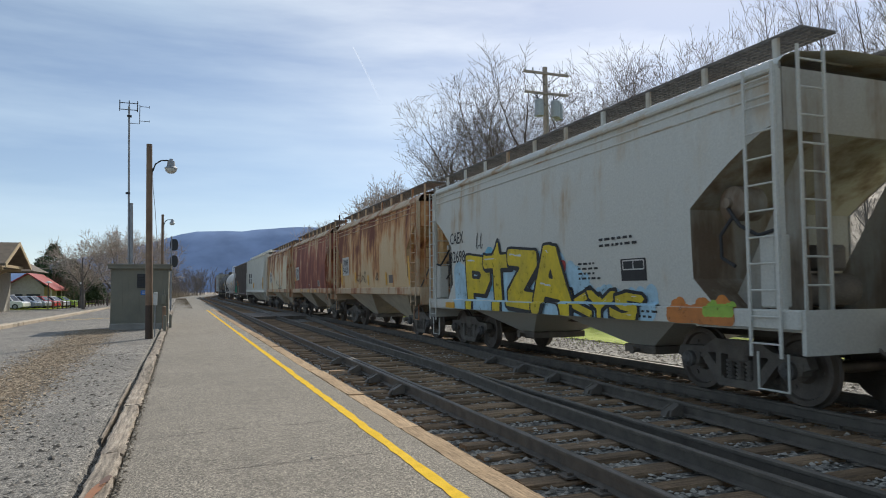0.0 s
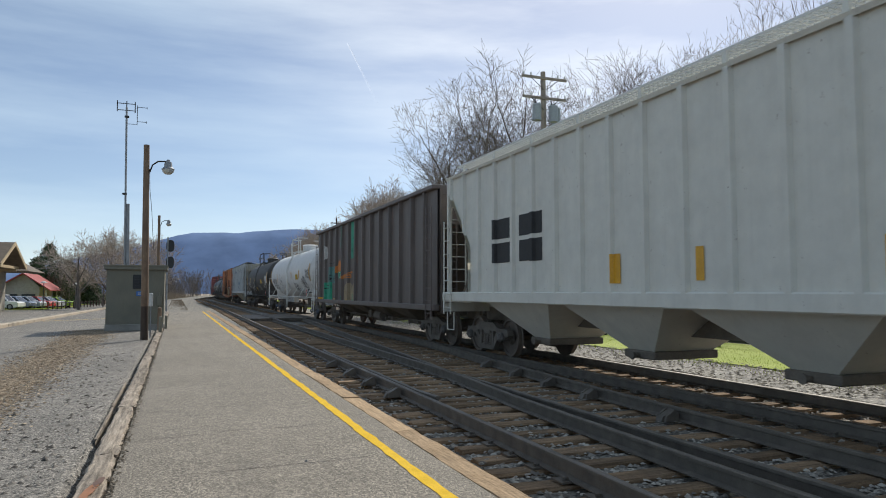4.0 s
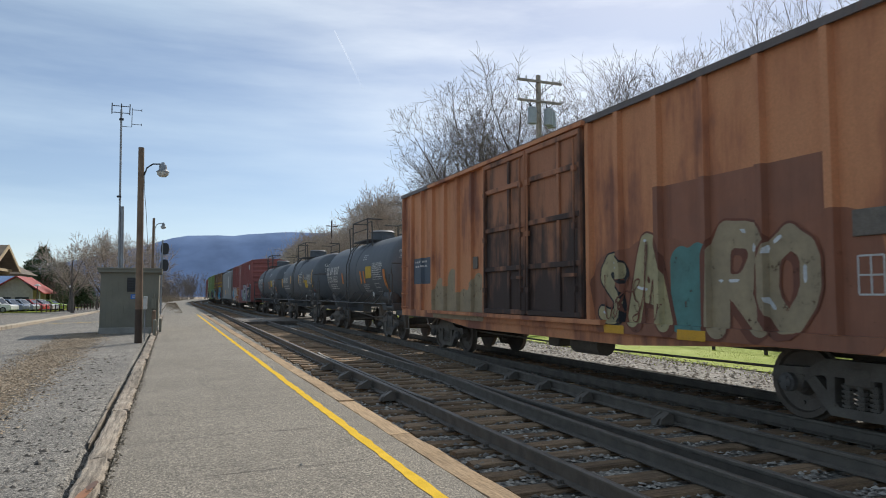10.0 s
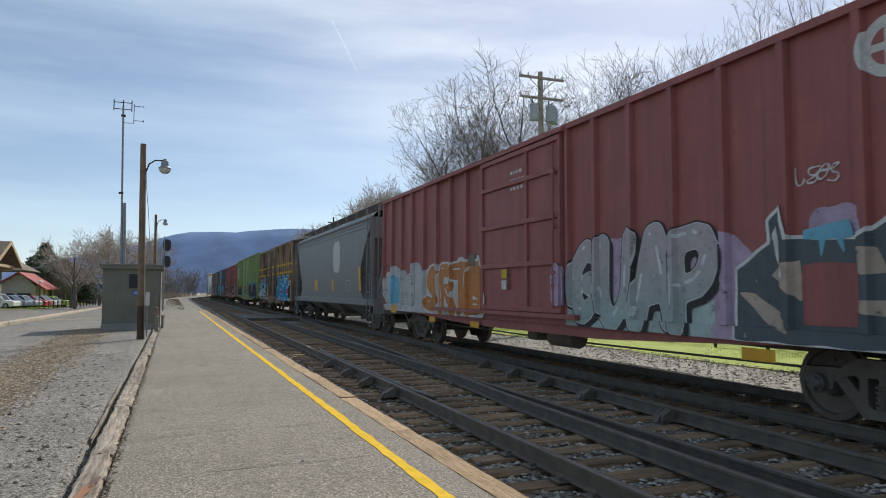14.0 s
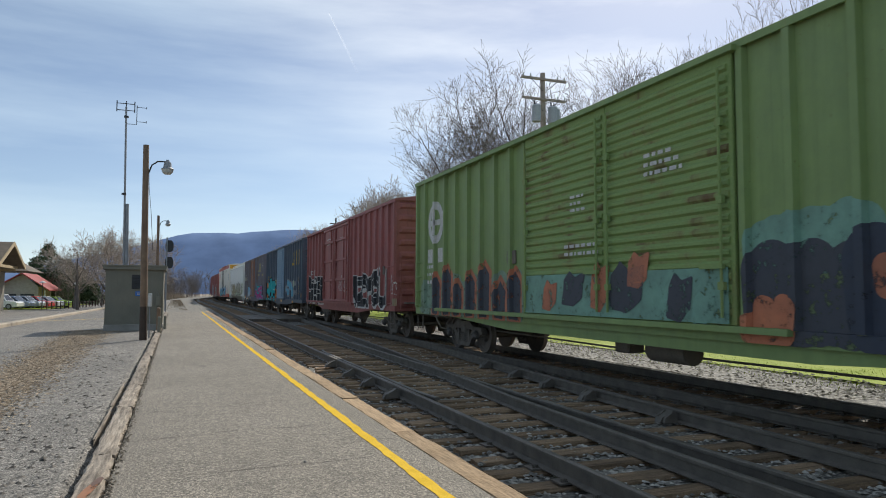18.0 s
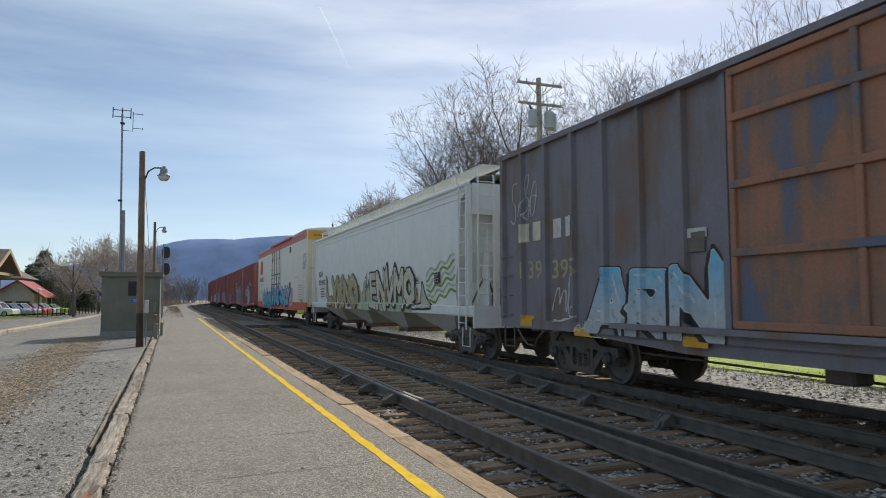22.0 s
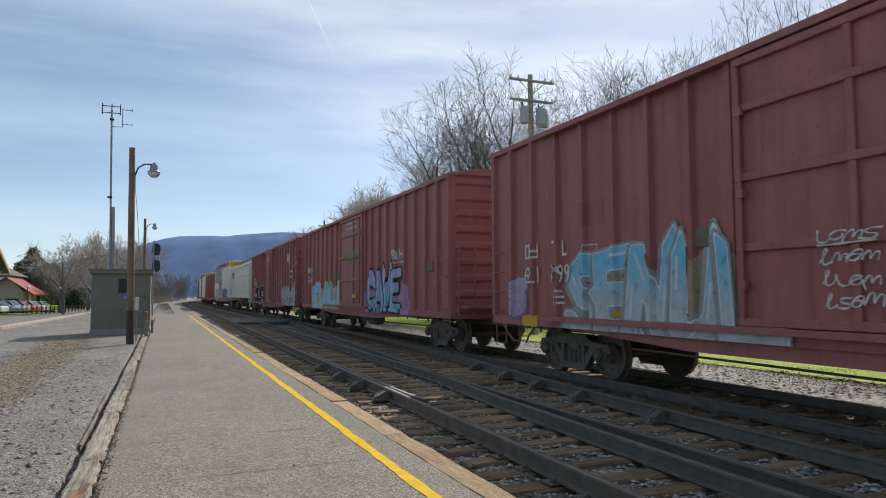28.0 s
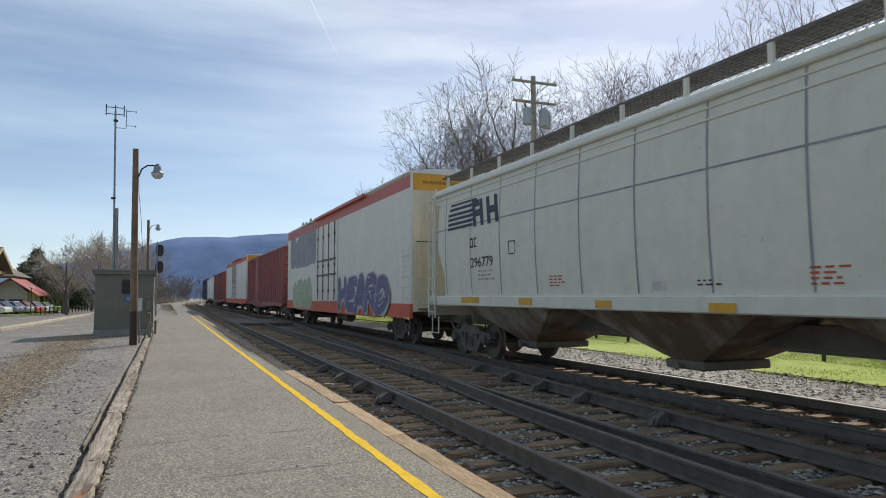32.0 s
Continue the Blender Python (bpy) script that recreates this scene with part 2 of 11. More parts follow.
# ---- mesh tools ----
class Mesh:
    """Vertices and faces of one part, with a material index for each face."""

    def __init__(self):
        self.v, self.f, self.m = [], [], []

    def add(self, verts, faces, m=0):
        n = len(self.v)
        self.v += [tuple(p) for p in verts]
        self.f += [tuple(n + i for i in face) for face in faces]
        self.m += [m] * len(faces)
        return self

    def box(self, x0, x1, y0, y1, z0, z1, m=0, c=0.0):
        if c <= 0:
            v = [(x, y, z) for z in (z0, z1) for y in (y0, y1) for x in (x0, x1)]
            return self.add(v, [(0, 2, 3, 1), (4, 5, 7, 6), (0, 1, 5, 4), (2, 6, 7, 3), (0, 4, 6, 2), (1, 3, 7, 5)], m)
        c = min(c, (x1 - x0) * 0.45, (y1 - y0) * 0.45, (z1 - z0) * 0.45)
        v, ids = [], {}
        for i, x in enumerate((x0, x1)):
            for j, y in enumerate((y0, y1)):
                for k, z in enumerate((z0, z1)):
                    dx, dy, dz = (c, -c)[i], (c, -c)[j], (c, -c)[k]
                    for a, p in enumerate(((x, y + dy, z + dz), (x + dx, y, z + dz), (x + dx, y + dy, z))):
                        ids[i, j, k, a] = len(v)
                        v.append(p)
        f = []
        for s in (0, 1):
            q = [ids[s, 0, 0, 0], ids[s, 1, 0, 0], ids[s, 1, 1, 0], ids[s, 0, 1, 0]]
            f.append(q if s else q[::-1])
            q = [ids[0, s, 0, 1], ids[0, s, 1, 1], ids[1, s, 1, 1], ids[1, s, 0, 1]]
            f.append(q if s else q[::-1])
            q = [ids[0, 0, s, 2], ids[1, 0, s, 2], ids[1, 1, s, 2], ids[0, 1, s, 2]]
            f.append(q if s else q[::-1])
        for s in (0, 1):
            for t in (0, 1):
                q = [ids[s, t, 0, 0], ids[s, t, 1, 0], ids[s, t, 1, 1], ids[s, t, 0, 1]]
                f.append(q if s != t else q[::-1])
                q = [ids[s, 0, t, 0], ids[s, 1, t, 0], ids[s, 1, t, 2], ids[s, 0, t, 2]]
                f.append(q[::-1] if s != t else q)
                q = [ids[0, s, t, 1], ids[1, s, t, 1], ids[1, s, t, 2], ids[0, s, t, 2]]
                f.append(q if s != t else q[::-1])
        for i in (0, 1):
            for j in (0, 1):
                for k in (0, 1):
                    q = [ids[i, j, k, 0], ids[i, j, k, 1], ids[i, j, k, 2]]
                    f.append(q[::-1] if (i + j + k) % 2 else q)
        return self.add(v, f, m)

    def loft(self, rings, m=0, closed=True, caps=True):
        n, base = len(rings[0]), len(self.v)
        self.v += [tuple(p) for r in rings for p in r]
        for a in range(len(rings) - 1):
            for i in range(n if closed else n - 1):
                j = (i + 1) % n
                self.f.append((base + a * n + i, base + a * n + j, base + (a + 1) * n + j, base + (a + 1) * n + i))
                self.m.append(m)
        if caps and closed:
            self.f += [tuple(base + i for i in range(n))[::-1], tuple(base + (len(rings) - 1) * n + i for i in range(n))]
            self.m += [m, m]
        return self

    def cyl(self, p, q, r, r1=None, n=10, m=0, caps=True):
        p, q = Vector(p), Vector(q)
        d = (q - p).normalized()
        u = d.orthogonal().normalized()
        w = d.cross(u)
        ring = lambda c, rr: [c + (u * math.cos(a) + w * math.sin(a)) * rr for a in (2 * math.pi * i / n for i in range(n))]
        return self.loft([ring(p, r), ring(q, r if r1 is None else r1)], m, True, caps)

    def tube(self, pts, r, n=6, m=0):
        pts = [Vector(p) for p in pts]
        rings = []
        u = (pts[1] - pts[0]).orthogonal().normalized()
        for i, p in enumerate(pts):
            d = (pts[min(i + 1, len(pts) - 1)] - pts[max(i - 1, 0)]).normalized()
            u = (u - d * u.dot(d)).normalized()
            w = d.cross(u)
            rings.append([p + (u * math.cos(2 * math.pi * k / n) + w * math.sin(2 * math.pi * k / n)) * r for k in range(n)])
        return self.loft(rings, m)

    def lathe(self, profile, origin, axis, n=20, m=0):
        """profile: (distance along axis, radius)."""
        o, d = Vector(origin), Vector(axis).normalized()
        u = d.orthogonal().normalized()
        w = d.cross(u)
        rings = [[o + d * a + (u * math.cos(2 * math.pi * k / n) + w * math.sin(2 * math.pi * k / n)) * r for k in range(n)] for a, r in profile]
        return self.loft(rings, m)

    def prism(self, poly, axis, a0, a1, m=0):
        """A polygon of the two other axes (in x, y, z order), pushed out along an axis."""
        k = "xyz".index(axis)
        put = lambda p, a: (a, p[0], p[1]) if k == 0 else (p[0], a, p[1]) if k == 1 else (p[0], p[1], a)
        return self.loft([[put(p, a0) for p in poly], [put(p, a1) for p in poly]], m)

    def moved(self, mat):
        self.v = [tuple(mat @ Vector(p)) for p in self.v]
        return self

    def data(self, name, mats, smooth=None):
        me = bpy.data.meshes.new(name)
        me.from_pydata(self.v, [], self.f)
        for mt in mats if isinstance(mats, (list, tuple)) else [mats]:
            me.materials.append(mt)
        me.polygons.foreach_set("material_index", self.m)
        bm = bmesh.new()
        bm.from_mesh(me)
        bmesh.ops.recalc_face_normals(bm, faces=bm.faces)
        bm.to_mesh(me)
        bm.free()
        if smooth:
            me.shade_smooth()
            me.set_sharp_from_angle(angle=radians(smooth))
        return me


def part(name, mesh, mats, parent, label="", smooth=None, at=None):
    """Links a Mesh, or ready mesh data, as ONE part under a thing or part."""
    me = mesh.data(name, mats, smooth) if isinstance(mesh, Mesh) else mesh
    ob = new(name, me)
    ob.parent = parent
    if at is not None:
        ob.matrix_basis = at
    if label:
        ob["label"] = label
    return ob


def thing(name, label, category, group="", at=None, kind=""):
    ob = new(name)
    ob.empty_display_size = 0.2
    if at is not None:
        ob.matrix_basis = at
    return tagged(ob, label, category, group, kind)


def solid(name, mesh, mats, label, category="", kind="", smooth=None, at=None, group=""):
    """A thing of one mesh."""
    ob = new(name, mesh.data(name, mats, smooth) if isinstance(mesh, Mesh) else mesh)
    if at is not None:
        ob.matrix_basis = at
    return tagged(ob, label, category, group, kind)


def bend(points, y):
    """Smooth interpolation of (y, x) pairs."""
    if y <= points[0][0]:
        return points[0][1]
    for (a, p), (b, q) in zip(points, points[1:]):
        if y <= b:
            return p + (q - p) * (y - a) / (b - a)
    return points[-1][1]


# ---- levels and lines of the place ----
RAIL = -0.05            # top of the rails
TIE = RAIL - 0.18       # top of the ties
TRAIN_X = 8.15          # centre of the train's track
CURVE_Y, CURVE_R = 128.0, 600.0


def curve_in(y):
    """How far the tracks have swung to the right at y."""
    return max(0.0, y - CURVE_Y) ** 2 / (2 * CURVE_R)


def rail_a(y):
    return 3.33 + 0.0105 * min(y, 60) + curve_in(y)


def rail_m(y):
    return rail_a(y) + 1.5


def rail_c(y):
    return TRAIN_X - 0.7525 + curve_in(y)


def rail_d(y):
    return TRAIN_X + 0.7525 + curve_in(y)


CROSS_L = [(-14, 4.3), (0, 4.4), (5, 4.5), (9, 4.68), (14, 5.1), (18, 5.42), (26, 5.95), (34, 6.55), (46, 7.3)]
CROSS_R = [(-14, 5.8), (0, 6.02), (5, 6.13), (9, 6.3), (14, 6.72), (19, 7.2), (23, 7.36), (28, 7.4)]


# ---- surfaces of the ground ----
M_PLAT = asphalt("platform_asphalt", (0.228, 0.198, 0.155), (0.30, 0.262, 0.208), cracks=0.6)
M_LOT = asphalt("lot_asphalt", (0.20, 0.182, 0.156), (0.29, 0.265, 0.228), 0.55, 45.0, cracks=0.4)
M_TIMBER = timber("weathered_timber", (0.58, 0.41, 0.25), (0.45, 0.31, 0.18), 1, 0.45, 0.3, 0.4)
M_GREYWOOD = timber("grey_timber", (0.47, 0.40, 0.32), (0.34, 0.28, 0.22), 1, 0.18, 0.35, 0.75)
M_TIE = timber("tie_wood", (0.46, 0.31, 0.185), (0.30, 0.21, 0.135), 0, 0.25, 0.6, 0.6)
M_RAILSIDE = surface("rail_rust", (0.185, 0.16, 0.13), (0.13, 0.115, 0.095), 5.0, 80.0, rough=(0.5, 0.8), metal=0.3)
M_RAILTOP = surface("rail_polish", (0.25, 0.23, 0.205), (0.16, 0.145, 0.125), 1.5, 60.0, rough=(0.5, 0.72), metal=0.7, bumps=0.08)
M_YELLOW = surface("yellow_line", (0.90, 0.56, 0.012), (0.80, 0.49, 0.012), 9.0, 90.0, bumps=0.3, spec=0.15)
M_DIRT = asphalt("ballast_bed", (0.20, 0.185, 0.155), (0.30, 0.28, 0.24), 0.6, 20.0)
M_GRAVEL = asphalt("gravel_ground", (0.20, 0.18, 0.145), (0.28, 0.255, 0.21), 0.6, 22.0)
M_PEB = surface("gravel_stone", (0.36, 0.33, 0.29), (0.22, 0.2, 0.18), 1.0, 30.0)
M_GRASS = surface("grass_ground", (0.36, 0.42, 0.05), (0.28, 0.36, 0.04), 0.7, 18.0, bumps=0.6, dist=0.05, spec=0.1)
M_WOODFLOOR = surface("leaf_litter", (0.40, 0.32, 0.23), (0.30, 0.235, 0.17), 0.5, 6.0, bumps=0.8, dist=0.1)


def sheet(x_of, ys, z_of, m=0, mesh=None):
    """A strip of ground: rows at ys; x_of(y) gives the xs of a row, z_of(x, y) the height."""
    g = mesh or Mesh()
    rows = [[(x, y, z_of(x, y)) for x in x_of(y)] for y in ys]
    n, base = len(rows[0]), len(g.v)
    g.v += [p for r in rows for p in r]
    for a in range(len(rows) - 1):
        for i in range(n - 1):
            g.f.append((base + a * n + i, base + a * n + i + 1, base + (a + 1) * n + i + 1, base + (a + 1) * n + i))
            g.m.append(m)
    return g


def bumpy(x, y, size, height):
    return height * noise.noise(Vector((x / size, y / size, 3.7)))


def left_level(x, y):
    """The lot to the left of the platform falls slowly away from the track."""
    far = min(1.0, max(0.0, (y - 30) / 70))
    return -0.06 - 0.10 * math.exp(-((x + 0.70) / 0.055) ** 2) - 0.03 * min(4.0, max(0.0, -0.65 - x)) * 0.4 - 0.70 * far * min(1.0, max(0.0, (-3 - x) / 6))


YS = [-30, -12, -4, 0, 2, 3, 4, 5, 6, 7, 8, 9, 10, 12, 14, 16, 18, 20, 22, 24, 26, 28, 30, 33, 36, 40, 44, 48, 52, 56, 60, 66, 72, 80, 90, 100, 115, 130, 150, 175, 200, 230, 270, 320, 400]
XS_L = [-0.62, -0.67, -0.70, -0.73, -0.77, -0.82, -1.0, -1.5, -2.0, -2.5, -3.0, -3.6, -4.3, -5.2, -6.2, -7.4, -9.0, -11.0, -14.0, -18.0, -24.0, -34.0, -60.0]

# one sheet to the horizon, low under everything else
far_ground = Mesh()
far_xs = [-3000, -900, -300, -120, -60, -20, 0, 20, 45, 80, 160, 400, 1200, 3000]
sheet(lambda y: far_xs, [-400, -60, 0, 60, 130, 200, 300, 420, 600, 900, 1600, 3200], lambda x, y: -1.3 - (0.0 if y < 200 else 0.002 * (y - 200)) + bumpy(x, y, 90, 0.2), 0, far_ground)
solid("ground", far_ground, [M_WOODFLOOR], "brown winter ground reaching to the horizon", "ground", "structure", 60)

# lot and yard to the left: gravel shoulder, asphalt lane, gravel again far off
lot = sheet(lambda y: XS_L[::-1], YS, left_level, 0)
solid("car_park", lot, [M_LOT], "worn grey asphalt yard beside the platform", "yard", "structure", 60)

# end of the platform: a gravel apron between the platform and the curve
apron = sheet(lambda y: [-0.66, 0.5, 1.6, 2.6, rail_a(y) - 0.9], [53.6, 60, 70, 85, 100, 120, 140, 160, 190, 230, 280], lambda x, y: -0.07 - 0.0006 * (y - 53) + bumpy(x, y, 2.5, 0.05))
solid("gravel_apron", apron, [M_GRAVEL], "pale gravel path past the end of the platform", "gravel", "structure", 60)

# platform slab
slab = Mesh()
slab.loft([[(-0.435, y, -0.5), (-0.435, y, 0.0), (0.5, y, 0.012), (1.4, y, 0.008), (2.178, y, 0.0), (2.178, y, -0.5)] for y in [-14 + 1.0 * i for i in range(68)] + [53.6]], 0)
solid("platform", slab, [M_PLAT], "grey asphalt railway platform with fine cracks", "platform", "structure", 40)
crack = Mesh()
crack_mat = surface("crack_dirt", (0.10, 0.09, 0.08), (0.065, 0.058, 0.05), 3.0, 40.0, spec=0.2)
for n, (y, x0, x1, slant) in enumerate(((5.9, 0.3, 1.75, 0.05), (7.4, -0.4, 1.7, 0.12), (9.3, -0.38, 1.75, 0.09), (10.2, 0.5, 1.78, -0.05), (13.0, -0.4, 1.6, 0.1), (17.5, -0.4, 1.78, 0.05), (24.0, -0.4, 1.7, 0.0))):
    rows = []
    for i in range(41):
        x = x0 + (x1 - x0) * i / 40
        yc = y + slant * (x - x0) + 0.10 * noise.noise(Vector((1.6 * x, y, 0))) + 0.02 * noise.noise(Vector((9 * x, y, 2)))
        w = 0.007 * (0.35 + abs(noise.noise(Vector((4 * x, y, 5)))) * 2) * min(1.0, i / 4, (40 - i) / 4)
        z = bend([(-0.435, 0.0), (0.5, 0.012), (1.4, 0.008), (2.178, 0.0)], x) + 0.002
        rows.append([(x, yc - w, z), (x, yc + w, z)])
    crack.loft(rows, 0, False, False)
solid("platform_cracks", crack, [crack_mat], "dirt-filled hairline cracks across the platform", "cracks", "stuff")
line = Mesh()
random.seed(4)
rows = []
for i in range(0, 470):
    y = -13 + i * 0.142
    if y > 53.4:
        break
    w = 0.014 * noise.noise(Vector((0.9 * y, 0, 0)))
    a, b = 1.80 + w + random.uniform(-0.010, 0.010), 1.905 + w + 0.012 * noise.noise(Vector((1.7 * y, 4, 0))) + random.uniform(-0.010, 0.010)
    rows.append([(a, y, 0.0085), (b, y, 0.0075)])
line.loft(rows, 0, False, False)
solid("platform_line", line, [M_YELLOW], "painted yellow safety line along the platform edge", "painted line", "structure")

# bed of the tracks and the strip beyond
bed_xs = lambda y: [2.3, 2.7, rail_a(y) + 0.2, rail_m(y) - 0.3, (rail_m(y) + rail_c(y)) / 2, rail_c(y) + 0.3, rail_d(y) - 0.2, rail_d(y) + 0.7, rail_d(y) + 1.5]
bed = sheet(lambda y: bed_xs(y) if y < 53.6 else [rail_a(y) - 0.95, rail_a(y) - 0.6] + bed_xs(y)[2:], YS[:-3] + [300], lambda x, y: TIE - 0.055 + bumpy(x, y, 0.8, 0.022))
solid("track_bed", bed, [M_DIRT], "dark oily ballast under the tracks", "ballast", "structure", 60)
verge = sheet(lambda y: [rail_d(y) + a for a in (1.45, 2.0, 2.6, 3.2, 3.9, 4.7)], YS, lambda x, y: TIE - 0.05 - 0.03 * (x - rail_d(y) - 1.5) + bumpy(x, y, 0.7, 0.04))
solid("gravel_verge", verge, [M_DIRT], "grey gravel strip beyond the tracks", "gravel", "structure", 60)
meadow = sheet(lambda y: [rail_d(y) + a + 0.25 * noise.noise(Vector((y * 0.6, 1, a))) * (a < 4.3) for a in (4.25, 4.6, 6, 8, 10, 12.5)], YS, lambda x, y: TIE - 0.085 - 0.035 * (x - rail_d(y) - 3.6) + bumpy(x, y, 1.5, 0.05))
solid("lawn", meadow, [M_GRASS], "bright green spring grass beyond the tracks", "grass", "structure", 60)


def bank_level(x, y):
    d = x - rail_d(y) - 12
    steep = min(1.0, max(0.0, (x / max(y, 6.0) - 0.82) / 0.35))
    return TIE - 0.5 + 8.0 * steep * (1 - math.exp(-max(0.0, d - 2) / 12.0)) + 4.2 * (1 - math.exp(-max(0.0, d - 6) / 14.0)) + bumpy(x, y, 5, 0.5)


bank = sheet(lambda y: [rail_d(y) + a for a in (12, 15, 18, 21, 25, 30, 38, 50, 70, 100, 160)], YS, bank_level)
solid("wooded_bank", bank, [M_WOODFLOOR], "brown wooded bank covered in leaf litter", "bank", "structure", 60)


# ---- rails ----
def rail(name, x_of, y0, y1, step=2.0, label="worn steel running rail with rusty sides"):
    shape = [(-0.07, -0.17), (-0.07, -0.158), (-0.012, -0.14), (-0.012, -0.045), (-0.036, -0.035), (-0.036, -0.008), (-0.026, 0.0), (0.026, 0.0), (0.036, -0.008), (0.036, -0.035), (0.012, -0.045), (0.012, -0.14), (0.07, -0.158), (0.07, -0.17)]
    n = max(2, int((y1 - y0) / step))
    g = Mesh()
    ys = [y0 + (y1 - y0) * i / n for i in range(n + 1)]
    g.loft([[(x_of(y) + a, y, RAIL + b) for a, b in shape] for y in ys], 0)
    for i, face in enumerate(g.f):
        if len(face) == 4 and i % len(shape) == 6:
            g.m[i] = 1
    return solid(name, g, [M_RAILSIDE, M_RAILTOP], label, "rail", "structure", 40)


for x_of in (rail_a, rail_m, rail_c, rail_d):
    rail("rail", x_of, -30, 330)
rail("crossover_rail", lambda y: bend(CROSS_L, y), -14, 46, 1.0, "steel rail of the crossover between the tracks")
rail("crossover_rail", lambda y: bend(CROSS_R, y), -14, 28, 1.0, "steel rail of the crossover between the tracks")
rail("guard_rail", lambda y: rail_a(y) + 0.10 + 0.10 * max(0.0, abs(y - 13.8) - 3.6) ** 1.5, 9.4, 18.2, 0.4, "short flared guard rail beside the running rail")


# ---- train: materials ----
M_IRON = surface("truck_iron", (0.175, 0.155, 0.13), (0.115, 0.10, 0.085), 4.0, 50.0, rough=(0.6, 0.85), metal=0.1)
M_WHEEL = surface("wheel_steel", (0.17, 0.14, 0.115), (0.11, 0.095, 0.08), 3.0, 50.0, rough=(0.5, 0.7), metal=0.3)
M_TREAD = surface("wheel_tread", (0.4, 0.39, 0.38), (0.3, 0.29, 0.28), 2.0, 50.0, rough=(0.3, 0.45), metal=0.9)
M_UNDER = surface("underframe_grime", (0.22, 0.19, 0.155), (0.155, 0.135, 0.115), 3.0, 40.0, rough=(0.7, 0.9))
M_GRATE = surface("walkway_steel", (0.20, 0.185, 0.165), (0.13, 0.12, 0.11), 4.0, 60.0)
M_REFLECT = surface("reflector_yellow", (0.80, 0.42, 0.02), (0.70, 0.36, 0.02), 5.0, 60.0, rough=(0.3, 0.5), bumps=0.05)
M_WHITE = surface("white_lettering", (0.72, 0.71, 0.68), (0.58, 0.56, 0.52), 9.0, 60.0, bumps=0.02)
M_BLACK = surface("black_lettering", (0.03, 0.03, 0.032), (0.05, 0.05, 0.05), 9.0, 60.0, bumps=0.02)
M_ORANGETXT = surface("orange_lettering", (0.62, 0.13, 0.05), (0.5, 0.12, 0.05), 9.0, 60.0, bumps=0.02)
M_GOLD = surface("gold_lettering", (0.62, 0.42, 0.06), (0.5, 0.34, 0.06), 6.0, 60.0, bumps=0.02)
M_BEARING = surface("bearing_blue", (0.12, 0.15, 0.21), (0.09, 0.105, 0.14), 8.0, 60.0)
M_BEARGREY = surface("bearing_grey", (0.16, 0.15, 0.14), (0.08, 0.075, 0.07), 8.0, 60.0)
M_PLACARD = surface("placard_red", (0.55, 0.05, 0.04), (0.45, 0.05, 0.04), 6.0, 60.0, bumps=0.02)
M_SIGNYEL = surface("notice_yellow", (0.72, 0.46, 0.04), (0.6, 0.4, 0.05), 7.0, 60.0, bumps=0.02)


# ---- train: running gear, shared by all cars ----
WHEEL_R = 0.457


def truck_data():
    g = Mesh()
    for s in (-1, 1):
        x0, x1 = s * 0.92 - 0.075, s * 0.92 + 0.075
        g.prism([(-1.18, 0.50), (-1.12, 0.64), (-0.62, 0.66), (-0.40, 0.78), (0.40, 0.78), (0.62, 0.66), (1.12, 0.64), (1.18, 0.50), (1.02, 0.44), (0.66, 0.50), (0.52, 0.58), (-0.52, 0.58), (-0.66, 0.50), (-1.02, 0.44)], "x", x0, x1)
        g.prism([(-0.70, 0.52), (-0.56, 0.58), (-0.24, 0.24), (0.24, 0.24), (0.56, 0.58), (0.70, 0.52), (0.36, 0.13), (-0.36, 0.13)], "x", x0 + 0.01, x1 - 0.01)
        for a in (-0.34, 0.34):
            g.prism([(a - 0.05, 0.24), (a - 0.05, 0.6), (a + 0.05, 0.6), (a + 0.05, 0.24)], "x", x0, x1)
        for y in (-0.17, 0.0, 0.17):
            for z in range(5):
                g.cyl((s * 0.92, y, 0.25 + z * 0.055), (s * 0.92, y, 0.28 + z * 0.055), 0.075, n=10)
            g.cyl((s * 0.92, y, 0.24), (s * 0.92, y, 0.52), 0.05, n=8)
        for y in (-0.89, 0.89):
            g.prism([(y - 0.17, 0.40), (y - 0.2, 0.56), (y + 0.2, 0.56), (y + 0.17, 0.40)], "x", x0 - 0.01, x1 + 0.01)
    g.box(-1.0, 1.0, -0.18, 0.18, 0.48, 0.72, 0, 0.03)
    for y in (-0.42, 0.42):
        g.box(-0.86, 0.86, y - 0.05, y + 0.05, 0.36, 0.48)
    return g.data("truck", [M_IRON], 35)


def wheelset_data():
    g = Mesh()
    g.cyl((-1.06, 0, 0), (1.06, 0, 0), 0.075, n=12)
    for s in (-1, 1):
        prof = [(0.62, 0.0), (0.62, 0.13), (0.66, 0.15), (0.672, 0.37), (0.675, 0.487), (0.70, 0.487), (0.715, WHEEL_R + 0.004), (0.80, WHEEL_R - 0.006), (0.805, 0.385), (0.765, 0.365), (0.745, 0.18), (0.82, 0.14), (0.82, 0.0)]
        g.lathe([(s * a, r) for a, r in prof], (0, 0, 0), (1, 0, 0), 28)
        for k in range(3):
            a = 2 * math.pi * k / 3 + s
            g.cyl((s * 0.755, 0.27 * math.cos(a), 0.27 * math.sin(a)), (s * 0.772, 0.27 * math.cos(a), 0.27 * math.sin(a)), 0.03, n=8)
    me = g.data("wheelset", [M_WHEEL, M_TREAD], 35)
    return me


